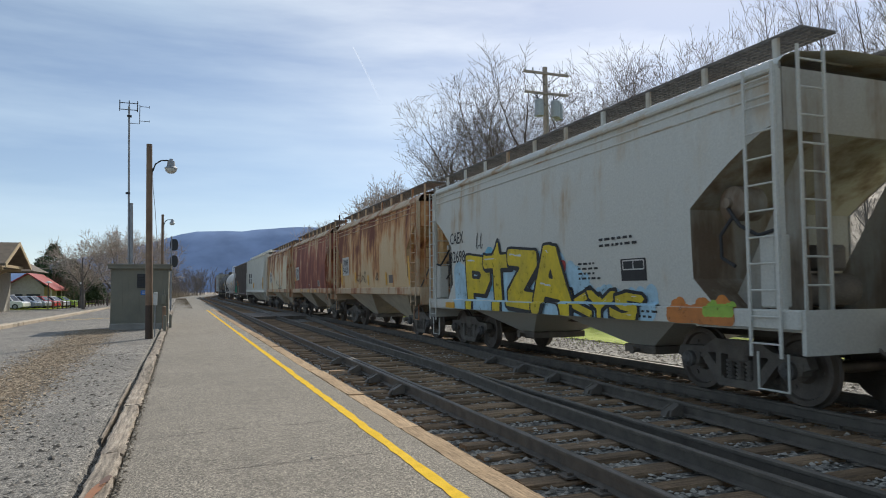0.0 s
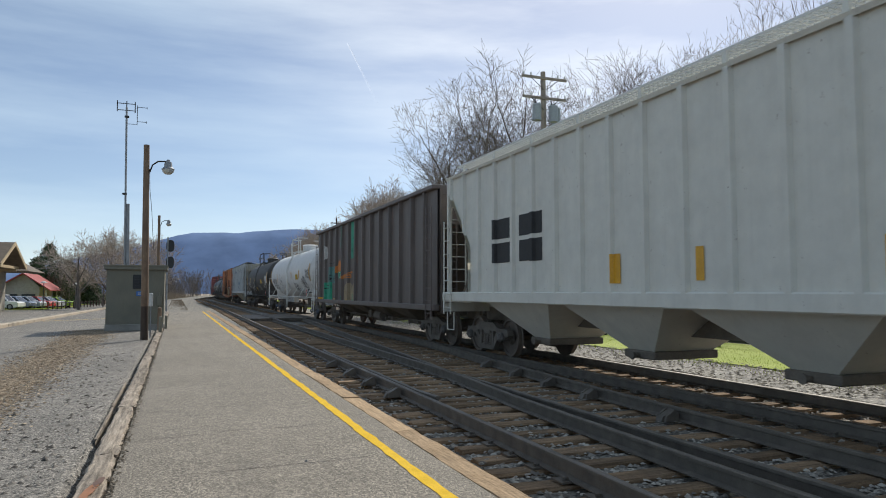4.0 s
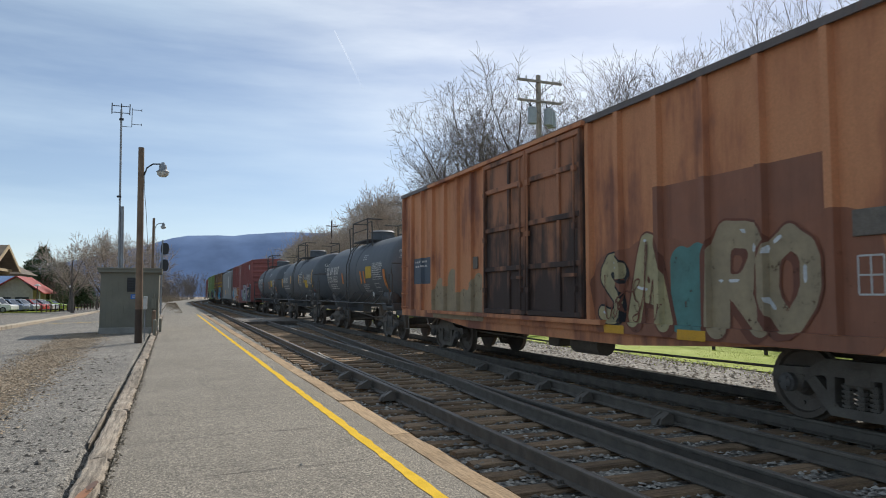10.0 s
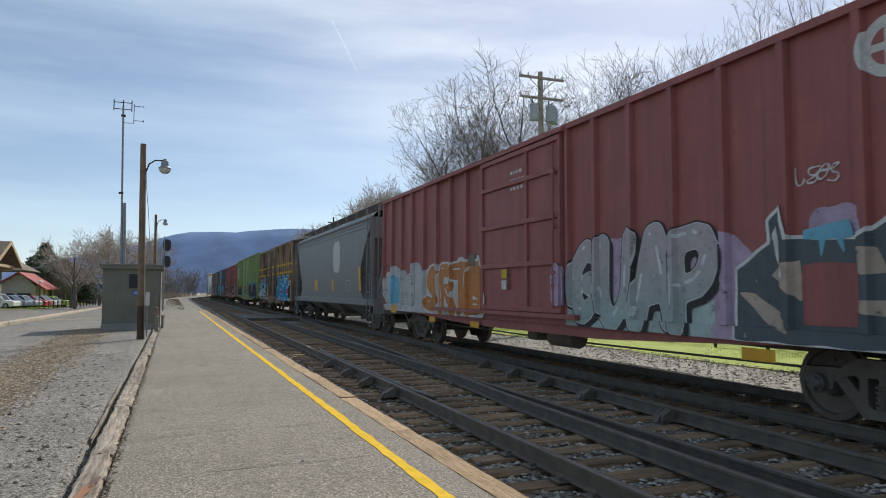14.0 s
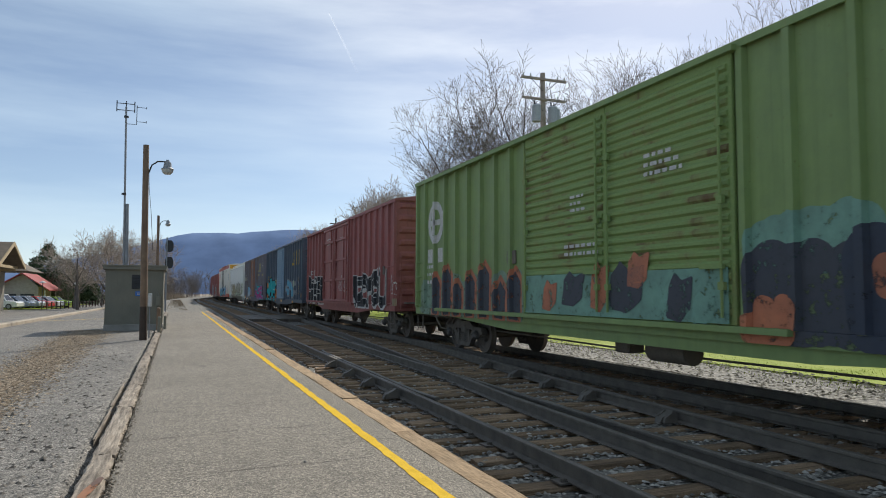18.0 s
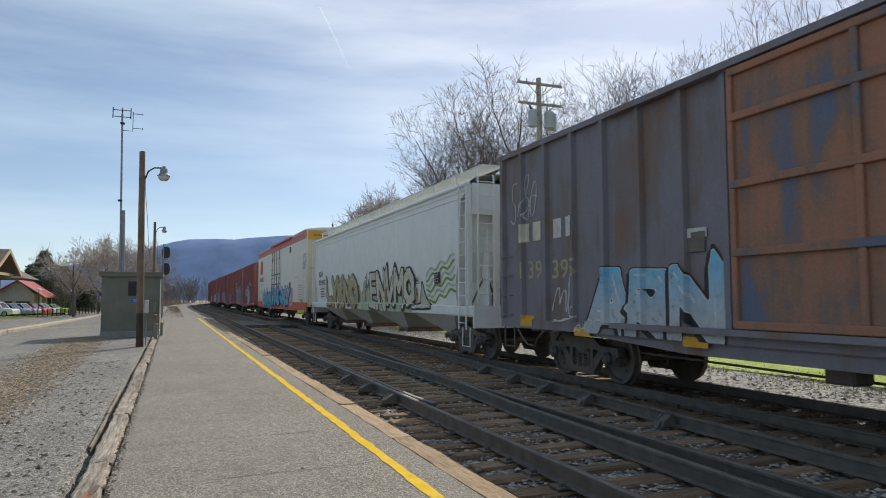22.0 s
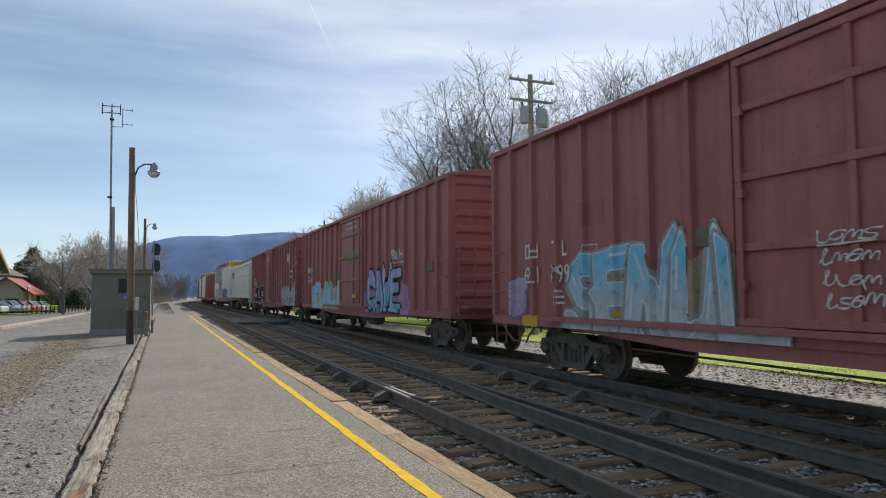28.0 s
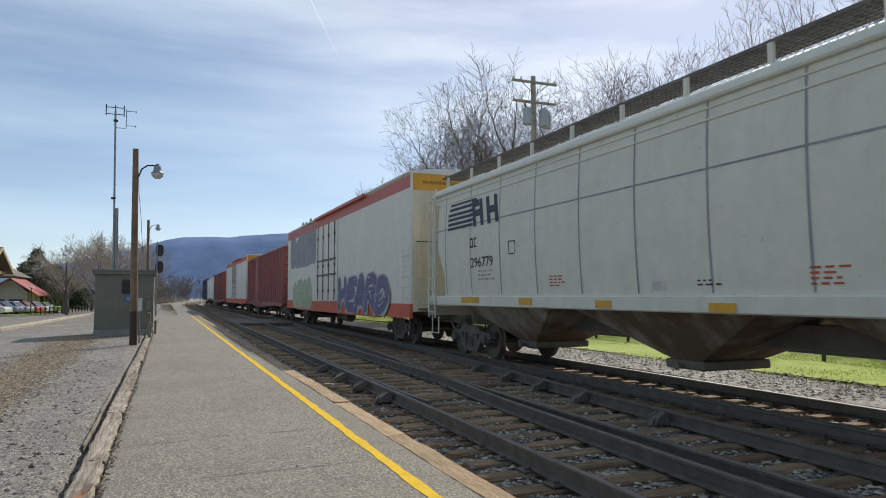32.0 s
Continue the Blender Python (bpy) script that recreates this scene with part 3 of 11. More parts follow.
def bearing_data(mat):
    g = Mesh()
    g.lathe([(-1.0, 0.0), (-1.0, 0.115), (-1.07, 0.115), (-1.085, 0.09), (-1.10, 0.085), (-1.115, 0.05), (-1.115, 0.0)], (0, 0, 0), (1, 0, 0), 16)
    for k in range(3):
        a = 2 * math.pi * k / 3
        g.cyl((-1.09, 0.065 * math.cos(a), 0.065 * math.sin(a)), (-1.125, 0.065 * math.cos(a), 0.065 * math.sin(a)), 0.016, n=6)
    return g.data("bearing_cap", [mat], 35)


TRUCK, WHEELS = truck_data(), wheelset_data()
CAPS = [bearing_data(M_BEARGREY), bearing_data(M_BEARING)]
SPINNERS = []


def running_gear(car, half, inset, index):
    for i, y in enumerate((-half + inset, half - inset)):
        t = part("truck", TRUCK, None, car, "", at=Matrix.Translation((0, y, 0)))
        for j, dy in enumerate((-0.89, 0.89)):
            w = part("wheelset", WHEELS, None, t, "", at=Matrix.Translation((0, dy, WHEEL_R)))
            SPINNERS.append((w, dy, index, y + dy))
            part("bearing_cap", CAPS[1 if index == 7 else 0], None, t, "", at=Matrix.Translation((0, dy, WHEEL_R)))


def coupler(car, half, mat=None):
    for s in (-1, 1):
        g = Mesh()
        y = s * half
        g.box(-0.09, 0.09, min(y - s * 0.75, y - s * 0.16), max(y - s * 0.75, y - s * 0.16), 0.78, 0.96, 0, 0.02)
        g.prism([(-0.17, y - s * 0.2), (0.1, y - s * 0.22), (0.14, y), (0.03, y + s * 0.1), (-0.02, y - s * 0.02), (-0.14, y - s * 0.06)], "z", 0.74, 1.0)
        part("coupler", g, [M_IRON], car, "", 35)
        h = Mesh()
        h.tube([(-0.34, y - s * 0.55, 0.78), (-0.36, y - s * 0.3, 0.60), (-0.32, y - s * 0.1, 0.42), (-0.25, y + s * 0.02, 0.40)], 0.024)
        part("brake_hose", h, [M_UNDER], car)


def ladder(parent, x, y0, y1, z0, z1, mat, rungs=6, out=-0.09, name="ladder", rails=True):
    """Rungs between two rails along the side at x; out is the stand-off."""
    g = Mesh()
    xo = x + out
    if not rails:
        g.tube([(x, y0, 0), (xo, y0, 0), (xo, y1, 0), (x, y1, 0)], 0.012, 5)
        me = g.data(name, [mat])
        for k in range(rungs):
            part(name, me, None, parent, at=Matrix.Translation((0, 0, z0 + (z1 - z0) * (k + 0.5) / rungs)))
        return None
    if rails:
        for y in (y0, y1):
            g.box(xo - 0.012, xo + 0.012, y - 0.02, y + 0.02, z0, z1)
    for k in range(rungs):
        z = z0 + (z1 - z0) * (k + 0.5) / rungs
        g.cyl((xo, y0, z), (xo, y1, z), 0.013, n=6)
    return part(name, g, [mat], parent)


def end_ladder(parent, y, x0, x1, z0, z1, mat, rungs=6, out=-0.09):
    g = Mesh()
    for x in (x0, x1):
        g.box(x - 0.02, x + 0.02, y + out - 0.012, y + out + 0.012, z0, z1)
    for k in range(rungs):
        z = z0 + (z1 - z0) * (k + 0.5) / rungs
        g.cyl((x0, y + out, z), (x1, y + out, z), 0.013, n=6)
    return part("end_ladder", g, [mat], parent)


def stirrup(parent, x, y, z, mat, width=0.42, drop=0.42):
    g = Mesh()
    g.tube([(x, y - width / 2, z), (x, y - width / 2, z - drop), (x, y + width / 2, z - drop), (x, y + width / 2, z)], 0.017, 6)
    part("sill_step", g, [mat], parent)


def handbrake(car, y, z, mat, x=-0.5):
    g = Mesh()
    n, r = 16, 0.28
    g.tube([(x + r * math.cos(2 * math.pi * k / n), y, z + r * math.sin(2 * math.pi * k / n)) for k in range(n + 1)], 0.016, 5)
    for k in range(4):
        a = math.pi / 2 * k
        g.cyl((x, y, z), (x + r * math.cos(a), y, z + r * math.sin(a)), 0.011, n=5)
    g.box(x - 0.14, x + 0.14, y + 0.03, y + 0.2, z - 0.2, z + 0.2, 0, 0.03)
    part("hand_brake", g, [mat], car)


# ---- train: paint on the sides ----
G_LIGHT = surface("spray_highlight", (0.78, 0.80, 0.80), (0.60, 0.62, 0.64), 2.0, 24.0, bumps=0.02)
FLOOR = {}   # lowest painted level of each car


def text_polys(string, bold=0.0, shear=0.0):
    """Flat outlines of a word in Blender's own font, as vertices and faces, one unit high."""
    c = bpy.data.curves.new("word", "FONT")
    c.body, c.offset, c.shear, c.resolution_u, c.fill_mode = string, bold, shear, 2, "FRONT"
    ob = bpy.data.objects.new("word", c)
    me = bpy.data.meshes.new_from_object(ob)
    v, f = [p.co.copy() for p in me.vertices], [tuple(q.vertices) for q in me.polygons]
    bpy.data.objects.remove(ob)
    bpy.data.curves.remove(c)
    bpy.data.meshes.remove(me)
    return v, f


def lay(verts, faces, surf, cuts, lift):
    """Flat (y, z) outlines wrapped on a side; cuts are the ys at which the side bends."""
    bm = bmesh.new()
    vs = [bm.verts.new((0, p[0], p[1])) for p in verts]
    for f in faces:
        try:
            bm.faces.new([vs[i] for i in f])
        except ValueError:
            pass
    bmesh.ops.remove_doubles(bm, verts=bm.verts[:], dist=0.0006)
    bmesh.ops.triangulate(bm, faces=bm.faces[:])
    lo, hi = min(p[0] for p in verts), max(p[0] for p in verts)
    for c in cuts:
        if lo + 0.01 < c < hi - 0.01:
            bmesh.ops.bisect_plane(bm, geom=bm.verts[:] + bm.edges[:] + bm.faces[:], plane_co=(0, c, 0), plane_no=(0, 1, 0))
    z0, z1 = min(p[1] for p in verts), max(p[1] for p in verts)
    for c in (1.100, 1.104):
        if cuts and z0 + 0.004 < c < z1 - 0.004:
            bmesh.ops.bisect_plane(bm, geom=bm.verts[:] + bm.edges[:] + bm.faces[:], plane_co=(0, 0, c), plane_no=(0, 0, 1))
    if z1 - z0 > 0.5:
        k = int((z1 - z0) / 0.3)
        for i in range(1, k + 1):
            bmesh.ops.bisect_plane(bm, geom=bm.verts[:] + bm.edges[:] + bm.faces[:], plane_co=(0, 0, z0 + (z1 - z0) * i / (k + 1)), plane_no=(0, 0, 1))
    for v in bm.verts:
        v.co.x = surf(v.co.y, v.co.z) - lift
    bmesh.ops.recalc_face_normals(bm, faces=bm.faces)
    for f in bm.faces:
        if f.normal.x > 0:
            f.normal_flip()
    me = bpy.data.meshes.new("marking")
    bm.to_mesh(me)
    bm.free()
    return me


def words(car, surf, cuts, string, y, z, h, mat, width=None, bold=0.008, lift=0.008, name="lettering", label="", shear=0.0):
    """A line of text that starts at y (its left end) with its foot at z, h metres high."""
    v, f = text_polys(string, bold, shear)
    if not v:
        return
    x0, x1 = min(p.x for p in v), max(p.x for p in v)
    k = h / 0.69
    kx = width / (x1 - x0) if width else k
    me = lay([(y - (p.x - x0) * kx, z + p.y * k) for p in v], f, surf, cuts, lift)
    me.materials.append(mat)
    tagged(part(name, me, None, car, label), kind="stuff")


def bars(car, surf, cuts, y, z, h, mat, pattern="3 5 4", width=1.0, lift=0.008, name="lettering_bar", label=""):
    """A line of writing too small to read: plain bars."""
    n = [int(a) for a in pattern.split()]
    unit = width / (sum(n) + len(n) - 1)
    v, f = [], []
    for k in n:
        i = len(v)
        v += [(y, z), (y - unit * k, z), (y - unit * k, z + h), (y, z + h)]
        f.append((i, i + 1, i + 2, i + 3))
        y -= unit * (k + 1)
    me = lay(v, f, surf, cuts, lift)
    me.materials.append(mat)
    part(name, me, None, car, label)


def glyph_bars(car, surf, cuts, y, z, h, mat, count, width, w=0.16, skip=(), seed=0, lift=0.008, lean=0.0, label="worn lettering as plain bars"):
    """A wordmark reduced to plain bars: a few strokes for each of its letters."""
    rnd = random.Random(seed)
    slot = width / count
    for i in range(count):
        if i in skip:
            continue
        v, f = [], []
        t, a, b = w * h, y - slot * i, y - slot * (i + 0.74)

        def bar(p, q, lo, hi):
            k = len(v)
            v.extend([(p - lean * (lo - z), lo), (q - lean * (lo - z), lo), (q - lean * (hi - z), hi), (p - lean * (hi - z), hi)])
            f.append((k, k + 1, k + 2, k + 3))
        bar(a, a - t, z, z + h)
        if rnd.random() < 0.6:
            bar(b + t, b, z, z + h)
        for level in rnd.sample((0.0, 0.5, 1.0), rnd.choice((1, 2, 2))):
            lo = z + (h - t) * level
            bar(a - t, b + t, lo, lo + t)
        me = lay(v, f, surf, cuts, lift)
        me.materials.append(mat)
        part("lettering_bar", me, None, car, label)


def block_rows(car, surf, cuts, y, z_top, row, mat, count, width, lift=0.008, seed=0, label="stencilled data in small lettering"):
    rnd = random.Random(seed)
    for r in range(count):
        v, f = [], []
        z = z_top - r * row
        x = 0.0
        lim = width * rnd.uniform(0.6, 1.0)
        while x < lim:
            k = rnd.uniform(0.05, 0.16)
            i = len(v)
            v += [(y - x, z), (y - x - k, z), (y - x - k, z - row * 0.42), (y - x, z - row * 0.42)]
            f.append((i, i + 1, i + 2, i + 3))
            x += k + 0.05
        me = lay(v, f, surf, cuts, lift)
        me.materials.append(mat)
        tagged(part("data_lettering", me, None, car, label), kind="stuff")


def panel(car, surf, cuts, y0, y1, z0, z1, mat, lift=0.006, name="painted_panel", label=""):
    me = lay([(y0, z0), (y1, z0), (y1, z1), (y0, z1)], [(0, 1, 2, 3)], surf, cuts, lift)
    me.materials.append(mat)
    return part(name, me, None, car, label)


def frame_lines(car, surf, cuts, y0, y1, z0, z1, mat, rows=1, cols=1, w=0.02, lift=0.010, name="stencil_box", label="ruled stencil box"):
    v, f = [], []

    def bar(a, b, c, d):
        i = len(v)
        v.extend([(a, c), (b, c), (b, d), (a, d)])
        f.append((i, i + 1, i + 2, i + 3))
    for k in range(rows + 1):
        z = z0 + (z1 - z0) * k / rows
        bar(y0, y1, z - w / 2, z + w / 2)
    for k in range(cols + 1):
        y = y0 + (y1 - y0) * k / cols
        bar(y - w / 2, y + w / 2, z0, z1)
    me = lay(v, f, surf, cuts, lift)
    me.materials.append(mat)
    tagged(part(name, me, None, car, label), kind="stuff")


# strokes of sprayed letters in a unit box: points of one stroke apart by blanks, strokes by bars
STROKES = {
    "A": "0,0 .42,1 .58,1 1,0|.2,.34 .8,.34", "B": "0,0 0,1 .7,.96 .78,.62 .1,.52|.1,.52 .92,.42 .85,.04 0,0",
    "C": ".98,.78 .62,1 .1,.8 .02,.35 .4,0 1,.14", "D": "0,0 0,1 .6,.95 .95,.5 .6,.05 0,0", "E": "1,1 .06,.95 .04,.05 1,0|.05,.5 .72,.54",
    "F": "1,1 .05,.95 .05,0|.05,.5 .7,.52", "G": ".95,.85 .5,1 .08,.75 .05,.3 .4,0 .95,.1 .95,.45 .6,.45", "H": "0,0 .06,1|.06,.46 .9,.56|1,0 .9,1",
    "I": ".5,0 .5,1", "K": ".04,0 .06,1|.98,1 .12,.46 1,0", "L": ".1,1 .05,.05 1,.06", "M": "0,0 .1,1 .5,.4 .9,1 1,0", "N": "0,0 .05,1 .92,0 .95,1",
    "O": ".5,1 .08,.76 .05,.28 .5,0 .94,.28 .92,.76 .5,1", "P": ".05,0 .05,1 .75,.98 .95,.72 .7,.45 .1,.42", "R": ".05,0 .05,1 .75,.98 .95,.72 .7,.47 .1,.44|.42,.44 1,0",
    "S": ".95,.88 .45,1 .06,.78 .4,.54 .9,.4 .85,.08 .4,0 0,.14", "T": "0,.97 1,1|.5,1 .46,0", "U": ".05,1 .05,.25 .45,0 .85,.2 .94,1", "V": "0,1 .46,0 .95,1",
    "W": "0,1 .25,0 .5,.7 .75,0 1,1", "X": "0,0 .95,1|.05,1 1,0", "Y": "0,1 .48,.5 1,1|.48,.5 .45,0", "Z": ".05,1 .95,.97 .05,.05 1,.03",
    "o": ".5,.72 .08,.55 .06,.2 .5,0 .94,.2 .92,.55 .5,.72", "i": ".5,0 .46,.62|.52,.95 .56,.98", "n": ".08,0 .06,.7|.08,.45 .5,.72 .88,.55 .94,0",
    "g": ".85,.62 .4,.72 .06,.48 .4,.16 .85,.34|.88,.72 .88,-.02 .5,-.2 .05,-.1",
}


def letter_strokes(ch):
    return [[tuple(float(c) for c in p.split(",")) for p in line.split(" ")] for line in STROKES[ch].split("|")]


def far_from(pieces, us, ws, square=False):
    """Distance of each point of a grid from the nearest of some straight pieces, less the piece's own half width."""
    gu, gw = np.meshgrid(us, ws)
    best = np.full(gu.shape, 9.0)
    for (a, b), (c, d), r in pieces:
        du, dw = c - a, d - b
        k = np.clip(((gu - a) * du + (gw - b) * dw) / max(1e-9, du * du + dw * dw), 0, 1)
        eu, ew = np.abs(gu - a - k * du), np.abs(gw - b - k * dw)
        best = np.minimum(best, ((eu ** 5 + ew ** 5) ** 0.2 if square else np.hypot(eu, ew)) - r)
    return best


def filled(field, us, ws):
    """Outlines of the part of a grid where the field is below zero, as flat vertices and faces."""
    v, f = [], []
    inside = field < 0

    def face(points):
        k = len(v)
        v.extend(points)
        f.append(tuple(range(k, k + len(points))))
    for j in range(len(ws) - 1):
        run = None
        for i in range(len(us)):
            q = [(i, j), (i + 1, j), (i + 1, j + 1), (i, j + 1)]
            c = [bool(inside[y, x]) for x, y in q] if i + 1 < len(us) else [False]
            if len(c) == 4 and all(c):
                run = i if run is None else run
                continue
            if run is not None:
                face([(us[run], ws[j]), (us[i], ws[j]), (us[i], ws[j + 1]), (us[run], ws[j + 1])])
                run = None
            if any(c):
                points = []
                for k in range(4):
                    (xa, ya), (xb, yb) = q[k], q[(k + 1) % 4]
                    fa, fb = field[ya, xa], field[yb, xb]
                    if c[k]:
                        points.append((us[xa], ws[ya]))
                    if c[k] != c[(k + 1) % 4]:
                        t = fa / (fa - fb)
                        points.append((us[xa] + (us[xb] - us[xa]) * t, ws[ya] + (ws[yb] - ws[ya]) * t))
                if len(points) > 2:
                    face(points)
    return v, f


def sprayed(car, surf, cuts, field, us, ws, mat, lift, label="", name="graffiti"):
    """One layer of paint where the field is below zero."""
    v, f = filled(field, us, ws)
    if not f:
        return
    low = FLOOR.get(car.name, 0.0)
    me = lay([(p, max(q, low)) for p, q in v], f, surf, cuts, lift)
    me.materials.append(mat)
    ob = part(name, me, None, car, label)
    if name != "graffiti":
        tagged(ob, kind="stuff")


def spray(car, surf, cuts, y0, y1, z0, z1, mat, seed=0, rough=0.18, lift=0.005, label="", top=True):
    """A sprayed cloud of round bursts that fills the patch from y0 (left) to y1."""
    rnd = random.Random(seed)
    lo, hi, tall = min(y0, y1), max(y0, y1), z1 - z0
    r = 0.5 * min(tall, hi - lo) * (0.75 - 0.45 * rough)
    pieces = []
    n = max(2, round((hi - lo) / r * 1.3))
    for i in range(n):
        y = lo + r * 0.9 + (hi - lo - 1.8 * r) * i / (n - 1)
        up = z1 - r - tall * rough * rnd.uniform(0.0, 0.85)
        pieces.append(((y, z0 + r * 0.8), (y + r * rnd.uniform(-0.3, 0.3), max(z0 + r * 0.8, up)), r * rnd.uniform(0.8, 1.08)))
    for i in range(n - 1):
        pieces.append((pieces[i][0], pieces[i + 1][0], r * 0.8))
    step = min(0.06, r / 4)
    us, ws = np.arange(lo - 0.1, hi + 0.15, step), np.arange(z0 - 0.1, z1 + 0.15, step)
    sprayed(car, surf, cuts, far_from(pieces, us, ws), us, ws, mat, lift, label)


def patch(car, surf, cuts, outline, mat, lift, grow=0.0, label=""):
    """A hand-cut flat patch of paint, its outline given as y,z pairs; grow widens it all round."""
    pts = [tuple(float(c) for c in p.split(",")) for p in outline.split(" ")]
    us = np.arange(min(p[0] for p in pts) - 0.1, max(p[0] for p in pts) + 0.1, 0.03)
    ws = np.arange(min(p[1] for p in pts) - 0.1, max(p[1] for p in pts) + 0.1, 0.03)
    gu, gw = np.meshgrid(us, ws)
    within = np.zeros(gu.shape, bool)
    for (a, b), (c, d) in zip(pts, pts[1:] + pts[:1]):
        if b != d:
            within ^= ((gw < b) != (gw < d)) & (gu < a + (gw - b) * (c - a) / (d - b))
    off = far_from([(p, q, 0.0) for p, q in zip(pts, pts[1:] + pts[:1])], us, ws)
    sprayed(car, surf, cuts, np.where(within, -off, off) - grow + 0.012 * np.sin(9 * gu) * np.sin(11 * gw), us, ws, mat, lift, label)


def bubbles(car, surf, cuts, y0, y1, z0, z1, fill, edge, lift=0.01):
    """A throw-up of fat outlined lobes, four above and three below."""
    wide, tall = y1 - y0, z1 - z0
    lobes = [(0.13, 0.45, 0.15, 0.80), (0.36, 0.55, 0.37, 0.87), (0.60, 0.55, 0.62, 0.90), (0.84, 0.58, 0.82, 0.88), (0.12, 0.18, 0.26, 0.24), (0.50, 0.28, 0.54, 0.16), (0.74, 0.22, 0.86, 0.42)]
    for i, (a, b, c, d) in enumerate(lobes):
        piece = [((y0 + wide * a, z0 + tall * b), (y0 + wide * c, z0 + tall * d), 0.125 * abs(wide))]
        lo, hi = sorted((y0, y1))
        us, ws = np.arange(lo - 0.1, hi + 0.1, 0.025), np.arange(z0 - 0.1, z1 + 0.1, 0.025)
        field = far_from(piece, us, ws)
        sprayed(car, surf, cuts, field - 0.022, us, ws, edge, lift + 0.003 * i)
        sprayed(car, surf, cuts, field + 0.010, us, ws, fill, lift + 0.003 * i + 0.0015)


def tag(car, surf, cuts, string, y0, y1, z0, z1, fill, edge=None, seed=0, bold=0.05, lift=0.012, shade=None, label="", jump=0.16, lean=0.25, rim=0.055, soft=True):
    """Fat sprayed letters that fill the patch: each pushed about, with an outline, a drop shade and highlights."""
    rnd = random.Random(seed)
    n = len(string)
    slot, tall = (y1 - y0) / n, z1 - z0
    r = min(0.15 * tall, 0.19 * abs(slot)) * (0.75 + 5 * bold) * (1.0 if soft else 0.86)
    drop = (rnd.choice((-0.5, 0.5)) * r, -0.42 * r)
    wide = (abs(slot) * 1.14 - 1.5 * r) / abs(slot)
    for i, ch in enumerate(string):
        if ch not in STROKES:
            continue
        a, b, grow, sh = rnd.uniform(-jump, jump) * 0.35, rnd.uniform(-jump, jump) * 0.3, 1 + rnd.uniform(-jump, jump) * 0.5, rnd.uniform(-lean, lean)

        def at(p):
            u, w = p[0] - 0.5, p[1] - 0.5
            return (y0 + slot * (i + 0.5 + a + u * wide * grow + sh * w * 0.6), z0 + r + (tall - 2 * r) * (0.5 + b + w * grow + 0.04 * math.sin(5 * u + seed)))
        letter, shine = [], []
        for line in letter_strokes(ch):
            if soft and len(line) > 2:
                fine = [line[0]]
                for p, q in zip(line, line[1:]):
                    fine += [tuple(0.8 * x + 0.2 * y for x, y in zip(p, q)), tuple(0.2 * x + 0.8 * y for x, y in zip(p, q))]
                line = fine + [line[-1]]
            pts = [at(p) for p in line]
            w0, w1 = r * rnd.uniform(0.9, 1.25), r * rnd.uniform(0.85, 1.15)
            for k, (p, q) in enumerate(zip(pts, pts[1:])):
                letter.append((p, q, w0 + (w1 - w0) * k / len(pts)))
                if not soft and k in (0, len(pts) - 2):
                    # pointed flicks past the ends of angular strokes
                    (ea, eb), (ia, ib) = (p, q) if k == 0 else (q, p)
                    reach = math.hypot(ea - ia, eb - ib) or 1.0
                    da, db = 0.6 * (ea - ia) / reach + rnd.uniform(-0.5, 0.5), (eb - ib) / reach + rnd.uniform(-0.2, 0.5)
                    for j in range(5):
                        f0, f1 = 2.2 * r * j / 5, 2.2 * r * (j + 1) / 5
                        letter.append(((ea + da * f0, eb + db * f0), (ea + da * f1, eb + db * f1), w0 * (0.9 - 0.17 * (j + 1))))
                if rnd.random() < 0.45:
                    side = math.copysign(0.42 * r, -slot)
                    shine.append(((p[0] + side, p[1] + 0.38 * r), (p[0] * 0.45 + q[0] * 0.55 + side, p[1] * 0.45 + q[1] * 0.55 + 0.38 * r), 0.018 * tall))
        ends = [c for p, q, w in letter for c in (p[0] - w, p[0] + w, q[0] - w, q[0] + w)]
        step = max(0.024, min(0.045, r / 3.4))
        us, ws = np.arange(min(ends) - 0.2, max(ends) + 0.2, step), np.arange(z0 - 0.25, z1 + 0.45, step)
        up = lift + 0.005 * i
        body = far_from(letter, us, ws, not soft)
        if edge is not None:
            under = [((p[0] + drop[0], p[1] + drop[1]), (q[0] + drop[0], q[1] + drop[1]), w) for p, q, w in letter]
            sprayed(car, surf, cuts, np.minimum(body - rim, far_from(under, us, ws, not soft) - rim * 0.6), us, ws, edge, up, label)
        if shade is not None:
            sprayed(car, surf, cuts, body - rim * 0.35, us, ws, shade, up + 0.0015, label)
        sprayed(car, surf, cuts, body, us, ws, fill, up + 0.003, label)
        if shine:
            sprayed(car, surf, cuts, np.maximum(far_from(shine, us, ws), body + 0.02), us, ws, G_LIGHT, up + 0.0042, label, "graffiti_highlight")


FLOURISHES = [
    [(0, 0.3), (0.5, 0.95), (0.9, 0.8), (0.6, 0.05), (0.1, 0.1), (0.2, 0.6), (0.95, 0.5)],
    [(0, 0), (0.2, 0.95), (0.5, 1.0), (0.5, 0.1), (0.7, 0.85), (1.0, 0.9), (1.0, 0.1)],
    [(0.1, 1.0), (0.3, 0), (0.8, -0.1), (1.0, 0.3)],
    [(0.95, 0.95), (0.2, 0.95), (0.25, 0.5), (0.9, 0.42), (0.75, -0.05), (0, 0.1)],
    [(0.2, 0.1), (0.55, 1.35), (0.25, 1.3), (0.4, -0.25), (0.95, 0.3)],
    [(0.9, 0.8), (0.3, 0.95), (0.0, 0.4), (0.4, 0.0), (0.8, 0.3), (0.7, 0.75), (1.0, -0.35)],
]


